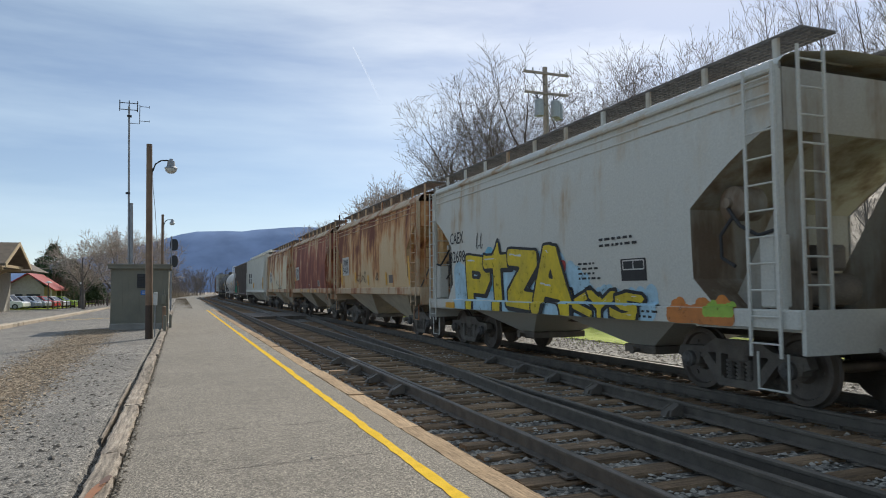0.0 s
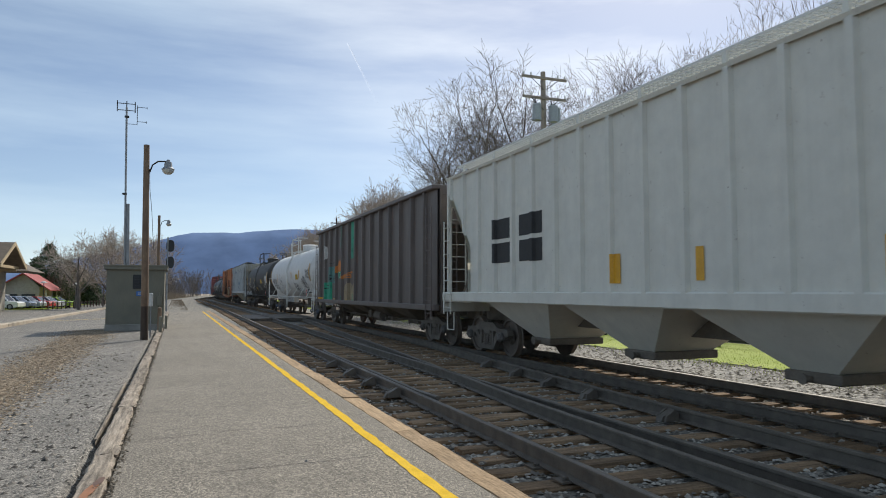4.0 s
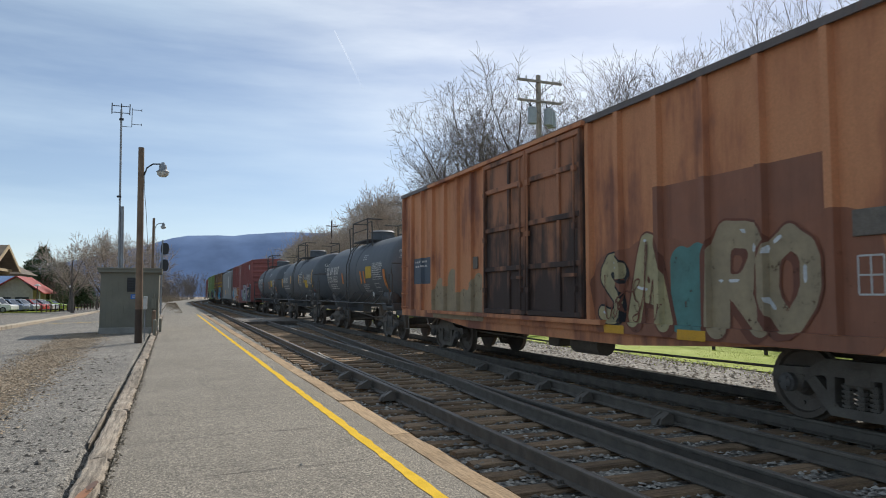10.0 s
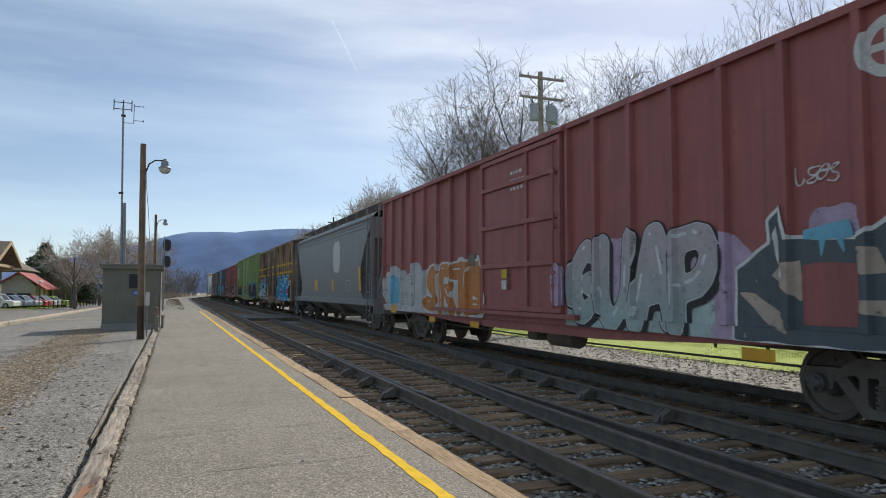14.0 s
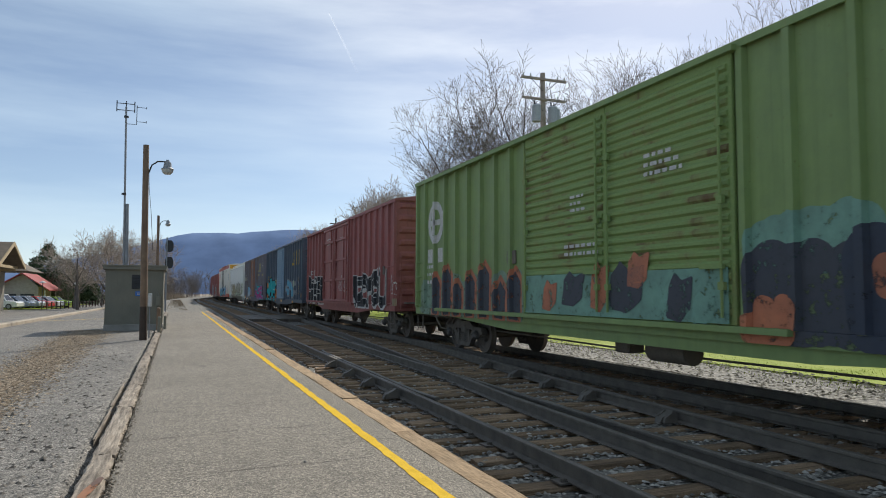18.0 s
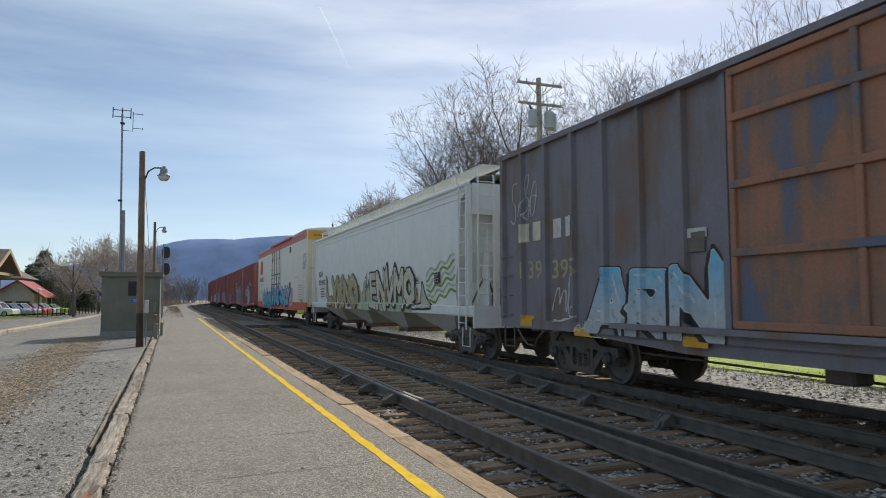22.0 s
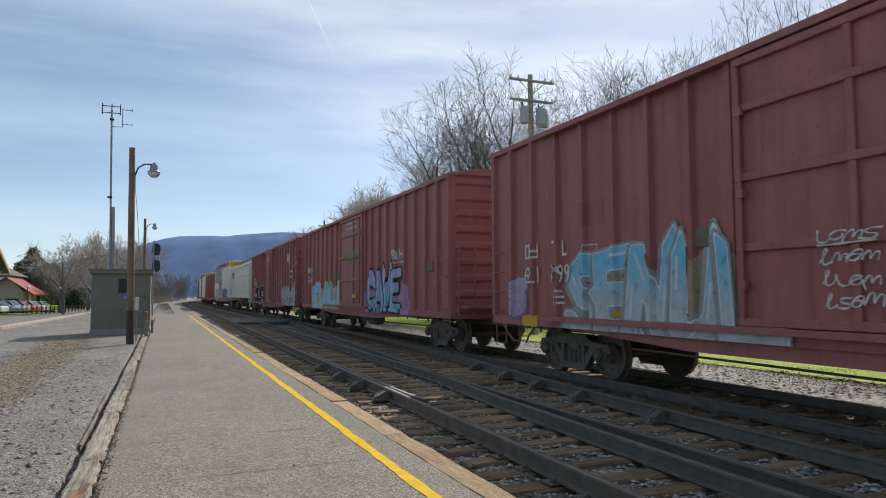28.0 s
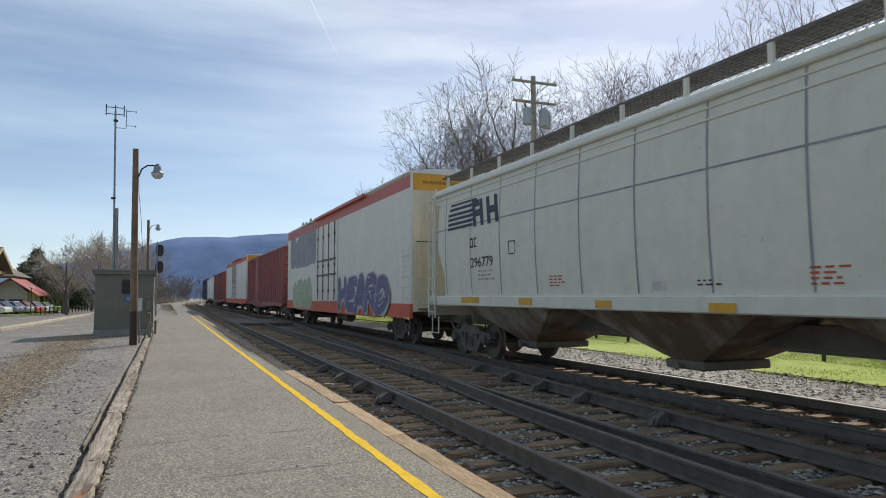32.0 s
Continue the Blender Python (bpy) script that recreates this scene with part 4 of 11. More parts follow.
def scribble(car, surf, y0, y1, z0, z1, mat, seed=0, loops=5, r=0.018, lift=0.015, label="thin sprayed scribble"):
    """A quick hand-sprayed tag: round cursive loops run together, of uneven weight."""
    rnd = random.Random(seed)
    n = max(2, loops)
    slot, tall = (y1 - y0) / n, z1 - z0
    lean = rnd.uniform(0.1, 0.35)
    lines, run = [], []
    for i in range(n):
        shape = rnd.choice(FLOURISHES)
        sx, sy, dz = rnd.uniform(0.95, 1.35), rnd.uniform(0.6, 0.95), rnd.uniform(0.0, 0.12)
        run = run + [(y0 + slot * (i + u * sx + lean * (w - 0.5)), z0 + tall * (w * sy + dz)) for u, w in shape]
        if rnd.random() < 0.45 or i == n - 1:
            lines.append(run)
            run = []
    if rnd.random() < 0.5:
        lines.append([(y0 + slot * n * f, z0 - tall * (0.10 + 0.07 * math.sin(4 * f + seed))) for f in (0.05, 0.3, 0.6, 0.8, 1.0)])
    for _ in range(2):
        lines = [[p[0]] + [(a[0] * (1 - k) + c[0] * k, a[1] * (1 - k) + c[1] * k) for a, c in zip(p, p[1:]) for k in (0.25, 0.75)] + [p[-1]] for p in lines]
    low = FLOOR.get(car.name, 0.0)
    v, f = [], []
    for pts in lines:
        fine, last = pts, None
        for k, (ya, za) in enumerate(fine):
            yb, zb = fine[min(k + 1, len(fine) - 1)] if k + 1 < len(fine) else (2 * ya - fine[k - 1][0], 2 * za - fine[k - 1][1])
            d = math.hypot(yb - ya, zb - za) or 1
            w = 0.8 * r * (0.72 + 0.28 * math.sin(0.9 * k + seed)) * rnd.uniform(0.9, 1.1)
            ny, nz = -(zb - za) / d * w, (yb - ya) / d * w
            i = len(v)
            v += [(ya + ny, max(low, za + nz)), (ya - ny, max(low, za - nz))]
            if last is not None:
                f.append((last, last + 1, i + 1, i))
            last = i
    me = lay(v, f, surf, (), lift)
    me.materials.append(mat)
    part("graffiti_line", me, None, car, label)


# ---- train: kinds of car. Local space: y runs along the car (the end that passes first at -y), z above the rails ----
HALF_W = 1.55


def rib_side(ribs, depth, foot, top, base=HALF_W):
    """Side with upright ribs: returns surf(y, z) and the ys at which it bends."""
    cuts = sorted(c for y in ribs for c in (y - foot, y - top, y + top, y + foot))

    def surf(y, z):
        for r in ribs:
            d = abs(y - r)
            if d < foot:
                return -base - depth * min(1.0, (foot - d) / (foot - top))
        return -base
    return surf, cuts


def side_mesh(surf, cuts, y0, y1, z0, z1, flip=1, g=None, m=0):
    g = g or Mesh()
    ys = [y0] + [c for c in cuts if y0 < c < y1] + [y1]
    rows = [[(flip * surf(y, z0), y, z0) for y in ys], [(flip * surf(y, z1), y, z1) for y in ys]]
    n, b = len(ys), len(g.v)
    g.v += rows[0] + rows[1]
    for i in range(n - 1):
        g.f.append((b + i, b + i + 1, b + n + i + 1, b + n + i))
        g.m.append(m)
    return g


def end_mesh(y, out, z0, z1, count, w=HALF_W - 0.04, depth=0.06):
    """A pressed end with level ribs; out is -1 for the end at -y."""
    g = Mesh()
    prof = [(0.0, z0)]
    step = (z1 - z0) / count
    for k in range(count):
        a = z0 + step * k
        prof += [(0.0, a + step * 0.22), (depth, a + step * 0.38), (depth, a + step * 0.62), (0.0, a + step * 0.80)]
    prof.append((0.0, z1))
    rows = [[(x, y + out * d * s, z) for d, z in prof] for x, s in ((-w, 0.0), (-w + 0.12, 1.0), (w - 0.12, 1.0), (w, 0.0))]
    g.loft(rows, 0, False, False)
    return g


def underframe(car, half, inset, mat, z=0.85):
    g = Mesh()
    g.box(-0.2, 0.2, -half + 0.35, half - 0.35, z - 0.12, z + 0.28)
    k = int(half / 1.5)
    for i in range(-k, k + 1):
        g.prism([(-1.45, z + 0.22), (1.45, z + 0.22), (0.3, z - 0.05), (-0.3, z - 0.05)], "y", i * 1.5 - 0.05, i * 1.5 + 0.05)
    part("underframe", g, [mat], car)
    b = Mesh()
    b.cyl((-0.8, -1.1, 0.62), (-0.8, -0.2, 0.62), 0.2, n=14)
    b.box(-0.95, -0.6, 0.3, 0.7, 0.5, 0.8, 0, 0.03)
    b.tube([(-0.7, -half + 2.6, 0.6), (-0.5, -1.2, 0.52), (-0.5, 1.2, 0.52), (-0.7, half - 2.6, 0.6)], 0.02, 5)
    part("brake_gear", b, [M_UNDER], car, "", 35)


def boxcar(index, length, label, body, roof=None, end=None, z0=0.82, ze=4.55, pitch=0.88, doors=(-1.6, 1.6), door_mat=None, door_style="panel", two=False, end_ribs=9, rib_depth=0.085, rib_list=None, inset=2.1, over=0.95):
    half = length / 2
    car = thing("boxcar", label, "freight car", "cars of the train")
    FLOOR[car.name] = z0 + 0.105
    bh = half
    d0, d1 = doors
    if rib_list is None:
        rib_list = []
        for a, b in ((-bh, d0), (d1, bh)):
            k = max(2, round((b - a) / pitch))
            rib_list += [a + (b - a) * i / k for i in range(1, k)]
        rib_list += [-bh + 0.09, d0 - 0.12, d1 + 0.12, bh - 0.09]
    surf, cuts = rib_side(rib_list, rib_depth, 0.072, 0.050)
    near = side_mesh(surf, cuts, -bh, bh, z0 + 0.28, ze)
    side_mesh(surf, cuts, -bh, bh, z0 + 0.28, ze, -1, near)
    part("body", near, [body], car)
    for s in (-1, 1):
        sill = Mesh()
        sill.box(min(s * 1.53, s * 1.60), max(s * 1.53, s * 1.60), -bh, bh, z0 + 0.10, z0 + 0.28)
        sill.prism([(-bh, z0 + 0.1), (-bh + 2.6, z0 + 0.1), (d0 - 1.0, z0 - 0.08), (d1 + 1.0, z0 - 0.08), (bh - 2.6, z0 + 0.1), (bh, z0 + 0.1), (bh, z0 + 0.28), (-bh, z0 + 0.28)], "x", min(s * 1.5, s * 1.545), max(s * 1.5, s * 1.545))
        part("side_sill", sill, [body], car)
    top = Mesh()
    top.prism([(-1.60, ze - 0.10), (-1.64, ze - 0.10), (-1.64, ze), (-0.8, ze + 0.14), (0, ze + 0.18), (0.8, ze + 0.14), (1.64, ze), (1.64, ze - 0.10), (1.60, ze - 0.10), (1.56, ze - 0.04), (-1.56, ze - 0.04)], "y", -bh - 0.04, bh + 0.04)
    k = int(length / 1.25)
    for i in range(1, k):
        y = -bh + length * i / k
        top.prism([(-1.6, ze + 0.005), (-0.8, ze + 0.155), (0, ze + 0.2), (0.8, ze + 0.155), (1.6, ze + 0.005), (0, ze - 0.02)], "y", y - 0.05, y + 0.05)
    part("roof", top, [roof or body], car)
    for out in (-1, 1):
        e = end_mesh(out * (bh - 0.03), out, z0 + 0.1, ze, end_ribs)
        for x in (-HALF_W - 0.01, HALF_W - 0.09):
            e.box(x, x + 0.10, min(out * bh, out * (bh - 0.12)) , max(out * bh, out * (bh - 0.12)), z0 + 0.1, ze)
        part("end_wall", e, [end or body], car)
    floor = Mesh()
    floor.box(-1.5, 1.5, -bh + 0.05, bh - 0.05, z0 + 0.2, z0 + 0.3)
    part("floor", floor, [M_UNDER], car)
    underframe(car, half + over - 0.3, inset, M_UNDER)
    # doors on both sides
    leaves = [(d0, (d0 + d1) / 2 - 0.01), ((d0 + d1) / 2 + 0.01, d1)] if two else [(d0, d1)]
    for s in (-1, 1):
        for a, b in leaves:
            g = Mesh()
            xa, xb = (s * 1.57, s * 1.64)
            x0, x1 = min(xa, xb), max(xa, xb)
            g.box(x0, x1, a, b, z0 + 0.30, ze - 0.12, 0, 0.012)
            bars_, ribs_at = [], []
            if door_style == "panel":
                for z in (z0 + 0.36, z0 + 1.25, z0 + 2.1, z0 + 2.95, ze - 0.2):
                    bars_.append((min(s * 1.63, s * 1.70), max(s * 1.63, s * 1.70), a + 0.03, b - 0.03, z - 0.05, z + 0.05))
                for y in (a + 0.05, a + (b - a) * 0.38, b - 0.05):
                    bars_.append((min(s * 1.63, s * 1.69), max(s * 1.63, s * 1.69), y - 0.045, y + 0.045, z0 + 0.32, ze - 0.14))
            else:
                n = 22
                for i in range(n):
                    z = z0 + 0.4 + (ze - z0 - 0.62) * (i + 0.5) / n
                    ribs_at.append(z)
            d = part("door", g, [door_mat or body], car)
            if ribs_at:
                q = Mesh()
                q.prism([(s * 1.635, -0.06), (s * 1.675, -0.02), (s * 1.675, 0.02), (s * 1.635, 0.06)], "y", a + 0.06, b - 0.06)
                rib = q.data("door_rib", [door_mat or body])
                for z in ribs_at:
                    part("door_rib", rib, None, d, at=Matrix.Translation((0, 0, z)))
            for bb in bars_:
                q = Mesh()
                q.box(*bb, 0, 0.01)
                part("door_stiffener", q, [door_mat or body], d)
            if s < 0:
                for y in ((a + 0.18,) if not two else (a + 0.14, b - 0.14)):
                    h = Mesh()
                    h.cyl((-1.73, y, z0 + 0.4), (-1.73, y, ze - 0.3), 0.022, n=6)
                    for z in (z0 + 0.8, z0 + 1.9, z0 + 2.9):
                        h.box(-1.75, -1.69, y - 0.05, y + 0.05, z - 0.05, z + 0.05)
                    part("lock_rod", h, [door_mat or body], d)
                h = Mesh()
                h.box(-1.76, -1.70, a + 0.1, a + 0.5, z0 + 1.02, z0 + 1.08)
                part("door_handle", h, [door_mat or body], d)
        r = Mesh()
        xs = (min(s * 1.6, s * 1.72), max(s * 1.6, s * 1.72))
        r.box(xs[0], xs[1], d0 - (d1 - d0) * 0.15, d1 + (d1 - d0) * 0.9, z0 + 0.22, z0 + 0.30)
        part("door_track", r, [body], car)
        r = Mesh()
        r.box(xs[0], xs[1], d0 - 0.1, d1 + (d1 - d0) * 0.9, ze - 0.13, ze - 0.05)
        part("door_track", r, [body], car)
    # boards for notices
    g = Mesh()
    g.box(-HALF_W - 0.035, -HALF_W - 0.003, -0.2, 0.2, -0.14, 0.14, 0, 0.008)
    board = g.data("notice_board", [M_UNDER])
    for y in (-bh + 1.45, d1 + 0.75):
        part("notice_board", board, None, car, "small dark board for notices", at=Matrix.Translation((0, y, z0 + 1.45)))
    # ladders, steps, brake wheel
    for s in (-1, 1):
        ladder(car, s * 1.60, -bh + 0.12, -bh + 0.55, z0 + 0.15, z0 + 1.75, body, 4, s * 0.07, "grab_iron", False)
        ladder(car, s * 1.60, bh - 0.55, bh - 0.12, z0 + 0.15, z0 + 1.75, body, 4, s * 0.07, "grab_iron", False)
        for y in (-bh + 0.33, bh - 0.33):
            stirrup(car, s * 1.57, y, z0 + 0.12, M_UNDER)
    for out in (-1, 1):
        end_ladder(car, out * (bh + 0.02), -1.42, -0.98, z0 + 0.15, z0 + 1.9, body, 5, out * 0.1)
        g = Mesh()
        g.box(-1.3, 1.3, min(out * (bh + 0.05), out * (bh + 0.35)), max(out * (bh + 0.05), out * (bh + 0.35)), z0 + 0.35, z0 + 0.39)
        part("crossover_platform", g, [M_GRATE], car)
    handbrake(car, bh + 0.12, z0 + 1.5, M_UNDER)
    coupler(car, half + over)
    running_gear(car, half, inset, index)
    out = 0.085 if door_style == "panel" else 0.12

    def skin(y, z):
        if d0 < y < d1 and z0 + 0.30 < z < ze - 0.12:
            return -HALF_W - out - 0.01
        if z < z0 + 0.282:
            return -1.605
        return surf(y, z)
    return car, skin, sorted(cuts + [d0 - 0.002, d0 + 0.002, d1 - 0.002, d1 + 0.002])


def shell_profile(z0, z1, top, bulge, shoulder=0.35):
    """Half cross-section of a curved-side hopper, from the sill up to the roof's middle."""
    pts = []
    for i in range(9):
        t = i / 8
        pts.append((HALF_W - bulge * (2 * t - 1) ** 2, z0 + (z1 - z0) * t))
    for i in range(1, 6):
        a = math.pi / 2 * i / 5
        pts.append((HALF_W - bulge - shoulder * (1 - math.cos(a)) * 1.6, z1 + (top - z1) * 0.75 * math.sin(a)))
    pts.append((0.35, top))
    return pts


def grating(g, x0, x1, y0, y1, z, step=0.11):
    """An open walkway: bearer bars along and across."""
    n = int((x1 - x0) / 0.09)
    for i in range(n + 1):
        x = x0 + (x1 - x0) * i / n
        g.box(x - 0.012, x + 0.012, y0, y1, z, z + 0.035)
    k = int((y1 - y0) / step)
    for i in range(k + 1):
        y = y0 + (y1 - y0) * i / k
        g.box(x0, x1, y - 0.012, y + 0.012, z + 0.005, z + 0.03)


def hopper_bays(car, y0, y1, count, z, mat, gate=0.42, wide=1.42, sub=None):
    """Funnels under the floor, each with a gate at its foot."""
    span = (y1 - y0) / count
    for i in range(count):
        c = y0 + span * (i + 0.5)
        a, b = span * 0.47, 0.34
        g = Mesh()
        hi = [(-wide, c - a, z), (wide, c - a, z), (wide, c + a, z), (-wide, c + a, z)]
        lo = [(-0.62, c - b, gate + 0.1), (0.62, c - b, gate + 0.1), (0.62, c + b, gate + 0.1), (-0.62, c + b, gate + 0.1)]
        g.loft([hi, lo], 0)
        h = part("discharge_hopper", g, [mat], car)
        q = Mesh()
        q.box(-0.68, 0.68, c - b - 0.08, c + b + 0.08, gate - 0.04, gate + 0.10, 0, 0.02)
        q.cyl((-0.82, c, gate + 0.02), (0.82, c, gate + 0.02), 0.035, n=8)
        q.cyl((-0.84, c, gate + 0.02), (-0.80, c, gate + 0.02), 0.07, n=8)
        part("outlet_gate", q, [sub or M_UNDER], h)


def hopper(index, length, label, body, z0=1.42, z1=4.15, top=4.62, bulge=0.06, bays=2, posts=None, trim=None, walk_mat=None, end_open=1.35, funnel=None, inset=2.05, over=0.8, rail_posts=10, sub=None, post_depth=0.09, narrow=False, post_foot=0.075, open_top=0.77, open_full=0.47, end_mat=None):
    """A covered hopper; posts: upright ribs for the flat-sided kind, else the sides are curved."""
    half = length / 2
    car = thing("covered_hopper", label, "freight car", "cars of the train")
    FLOOR[car.name] = z0 - 0.21
    trim = trim or body
    if posts:
        surf, cuts = rib_side([-half + 0.25 + (length - 0.5) * i / (posts - 1) for i in range(posts)], post_depth, post_foot, post_foot - 0.025, HALF_W - 0.06)
        prof = None
    else:
        prof = shell_profile(z0, z1, top, bulge)
        cuts = []

        def surf(y, z):
            for (xa, za), (xb, zb) in zip(prof, prof[1:]):
                if z <= zb:
                    return -(xa + (xb - xa) * max(0.0, (z - za)) / max(1e-6, zb - za))
            return -0.4
    # the side sheets: full height along the middle, cut away at a slant at the ends
    shell = Mesh()
    if posts:
        ys = [-half] + [c for c in cuts if -half < c < half] + [half]
    else:
        ys = [-half + length * i / 16 for i in range(17)]
    for edge in (-half + end_open * 0.02, -half + end_open, half - end_open, half - end_open * 0.02):
        ys.append(edge)
    ys = sorted(set(round(y, 4) for y in ys))

    span = z1 - z0

    def opening(z):
        """How far the side sheet is cut back from the car's end at height z."""
        t = (z - z0) / span
        if narrow:
            return 0.0 if t > 0.93 else end_open * (0.6 + 0.4 * min(1.0, max(0.0, (0.45 - t) / 0.25)))
        if posts:
            return end_open * min(1.0, max(0.0, (0.93 - t) / 0.55))
        if t > open_top:
            return 0.0
        if t > open_full:
            return end_open * ((open_top - t) / (open_top - open_full)) ** 0.75
        return end_open * min(1.0, 0.72 + 0.28 * t / 0.14)

    levels = sorted([z0 + span * i / 20 for i in range(21)] + [z0 + span * k for k in (open_top, open_top - 0.012, open_full, 0.14)])
    for s in (-1, 1):
        rows = []
        for z in levels:
            o = half - opening(z)
            rows.append([(-s * surf(y, z), max(-o, min(o, y)), z) for y in ys])
        shell.loft(rows, 0, False, False)
    part("body", shell, [body], car, "", 30)
    roof = Mesh()
    if posts:
        rp = [(HALF_W, z1 - 0.06), (HALF_W + 0.03, z1), (1.2, z1 + 0.16), (0.5, top), (0, top)]
    else:
        rp = prof[8:] + [(0, top)]
    ring = [(-a, b) for a, b in rp] + [(a, b) for a, b in rp[::-1][1:]]
    roof.loft([[(a, y, b) for a, b in ring] for y in (-half, half)], 0, False, False)
    if not posts:
        for s in (-1, 1):
            roof.tube([(s * (prof[8][0] + 0.02), -half, z1), (s * (prof[8][0] + 0.02), half, z1)], 0.045, 8)
    part("roof", roof, [trim], car, "", 35)
    if not posts:
        for s in (-1, 1):
            for drop in (0.14, 0.30):
                bead = Mesh()
                x = -s * surf(0, z1 - drop) + s * 0.004
                bead.tube([(x, -half + 0.02, z1 - drop), (x, half - 0.02, z1 - drop)], 0.016, 6)
                part("eave_bead", bead, [trim], car, "", 40)
    for s in (-1, 1):
        sill = Mesh()
        sill.box(min(s * 1.42, s * (HALF_W + 0.01)), max(s * 1.42, s * (HALF_W + 0.01)), -half - 0.25, half + 0.25, z0 - 0.22, z0 + 0.02, 0, 0.02)
        part("side_sill", sill, [trim], car)
        # corner posts carrying the roof's ends
        for e in (-1, 1):
            post = Mesh()
            post.box(min(s * 1.43, s * 1.53), max(s * 1.43, s * 1.53), min(e * half, e * (half - 0.1)), max(e * half, e * (half - 0.1)), z0, z1, 0, 0.01)
            part("corner_post", post, [trim], car)
    # slope sheets and end bulkheads
    for e in (-1, 1):
        g = Mesh()
        g.loft([[(s * (-surf(e * (half - opening(z) - 0.03), z) - 0.006), e * (half - opening(z) - 0.03), z) for s in (-1, 1)] for z in levels if (z - z0) / span < 0.94], 0, False, False)
        g.box(-1.42, 1.42, min(e * half, e * (half - 0.06)), max(e * half, e * (half - 0.06)), z1 - 0.75, z1 + 0.02)
        part("slope_sheet", g, [end_mat or body], car)
        for x in (-0.75, 0.75):
            g = Mesh()
            g.box(x - 0.06, x + 0.06, min(e * half, e * (half - 0.12)), max(e * half, e * (half - 0.12)), z0 - 0.1, z1 - 0.7)
            part("end_post", g, [end_mat or body], car)
        for x in (-0.9, 0.9):
            g = Mesh()
            g.prism([(e * (half - 0.15), z0), (e * (half - 0.2), z1 - 0.9), (e * (half - end_open), z0 - 0.1)], "x", x - 0.02, x + 0.02)
            part("gusset", g, [end_mat or body], car)
        p = Mesh()
        p.box(-1.5, 1.5, min(e * (half + 0.3), e * (half - 1.5)), max(e * (half + 0.3), e * (half - 1.5)), z0 - 0.24, z0 - 0.16)
        p.box(-1.52, 1.52, min(e * (half + 0.24), e * (half + 0.3)), max(e * (half + 0.24), e * (half + 0.3)), z0 - 0.5, z0 + 0.02)
        part("end_platform", p, [trim], car)
        b = Mesh()
        b.cyl((-0.5, e * (half - 0.75), z0 + 0.25), (0.5, e * (half - 0.75), z0 + 0.25), 0.22, n=14)
        b.box(-0.25, 0.2, min(e * (half - 0.5), e * (half - 0.9)), max(e * (half - 0.5), e * (half - 0.9)), z0 + 0.5, z0 + 0.85, 0, 0.04)
        b.tube([(-0.5, e * (half - 0.6), z0 + 0.1), (-0.75, e * (half - 0.7), z0 + 0.9), (-1.0, e * (half - 0.4), z0 + 0.6), (-1.3, e * (half - 0.5), z0 - 0.1)], 0.025, 6)
        part("air_reservoir", b, [M_UNDER], car, "", 35)
        end_ladder(car, e * (half + 0.02), -1.34, -0.92, z0 - 0.2, top - 0.1, trim, 10, e * 0.14)
    for s in (-1, 1):
        for y in (-half - 0.02, half + 0.02 - 0.45):
            ladder(car, s * (HALF_W - 0.02), y, y + 0.45, z0 - 0.55, z0 + 0.62 * span if posts else z1 + 0.05, trim, 7 if posts else 11, s * 0.07)
    # running boards on the roof
    wm = walk_mat or M_GRATE
    for s in (-1, 1):
        w = Mesh()
        flat = top - z1 < 0.1
        out, rise = (1.40, 0.12) if flat else (1.18, 0.14)
        xa, xb = (s * (out - 0.56), s * out)
        grating(w, min(xa, xb), max(xa, xb), -half - 0.1, half + 0.1, top + rise)
        part("running_board", w, [wm], car)
        q = Mesh()
        q.box(min(s * (out - 0.04), s * (out + 0.01)), max(s * (out - 0.04), s * (out + 0.01)), -0.04, 0.04, z1 - 0.02 if flat else z1 + 0.1, top + rise + 0.02)
        bracket = q.data("board_bracket", [trim])
        for i in range(rail_posts):
            y = -half + 0.3 + (length - 0.6) * i / (rail_posts - 1)
            part("board_bracket", bracket, None, car, at=Matrix.Translation((0, y, 0)))
    hat = Mesh()
    hat.box(-0.35, 0.35, -half + 0.4, half - 0.4, top - 0.02, top + 0.08, 0, 0.03)
    part("roof_hatch", hat, [body], car)
    hopper_bays(car, -half + end_open + 0.25, half - end_open - 0.25, bays, z0 - 0.1, funnel or body, sub=sub)
    c = Mesh()
    c.box(-0.18, 0.18, -half - over + 0.4, half + over - 0.4, 0.78, 1.12)
    part("center_sill", c, [M_UNDER], car)
    for s in (-1, 1):
        for y in (-half + 0.2, half - 0.2):
            stirrup(car, s * 1.5, y, z0 - 0.5, trim, 0.45, 0.45)
    handbrake(car, half + 0.18, z0 + 1.3, M_UNDER, 0.4)
    coupler(car, half + over)
    running_gear(car, half, inset - 0.75, index)
    skin = lambda y, z: min(surf(y, z), -(HALF_W + 0.012)) if z < z0 + 0.03 else surf(y, z)
    return car, skin, cuts


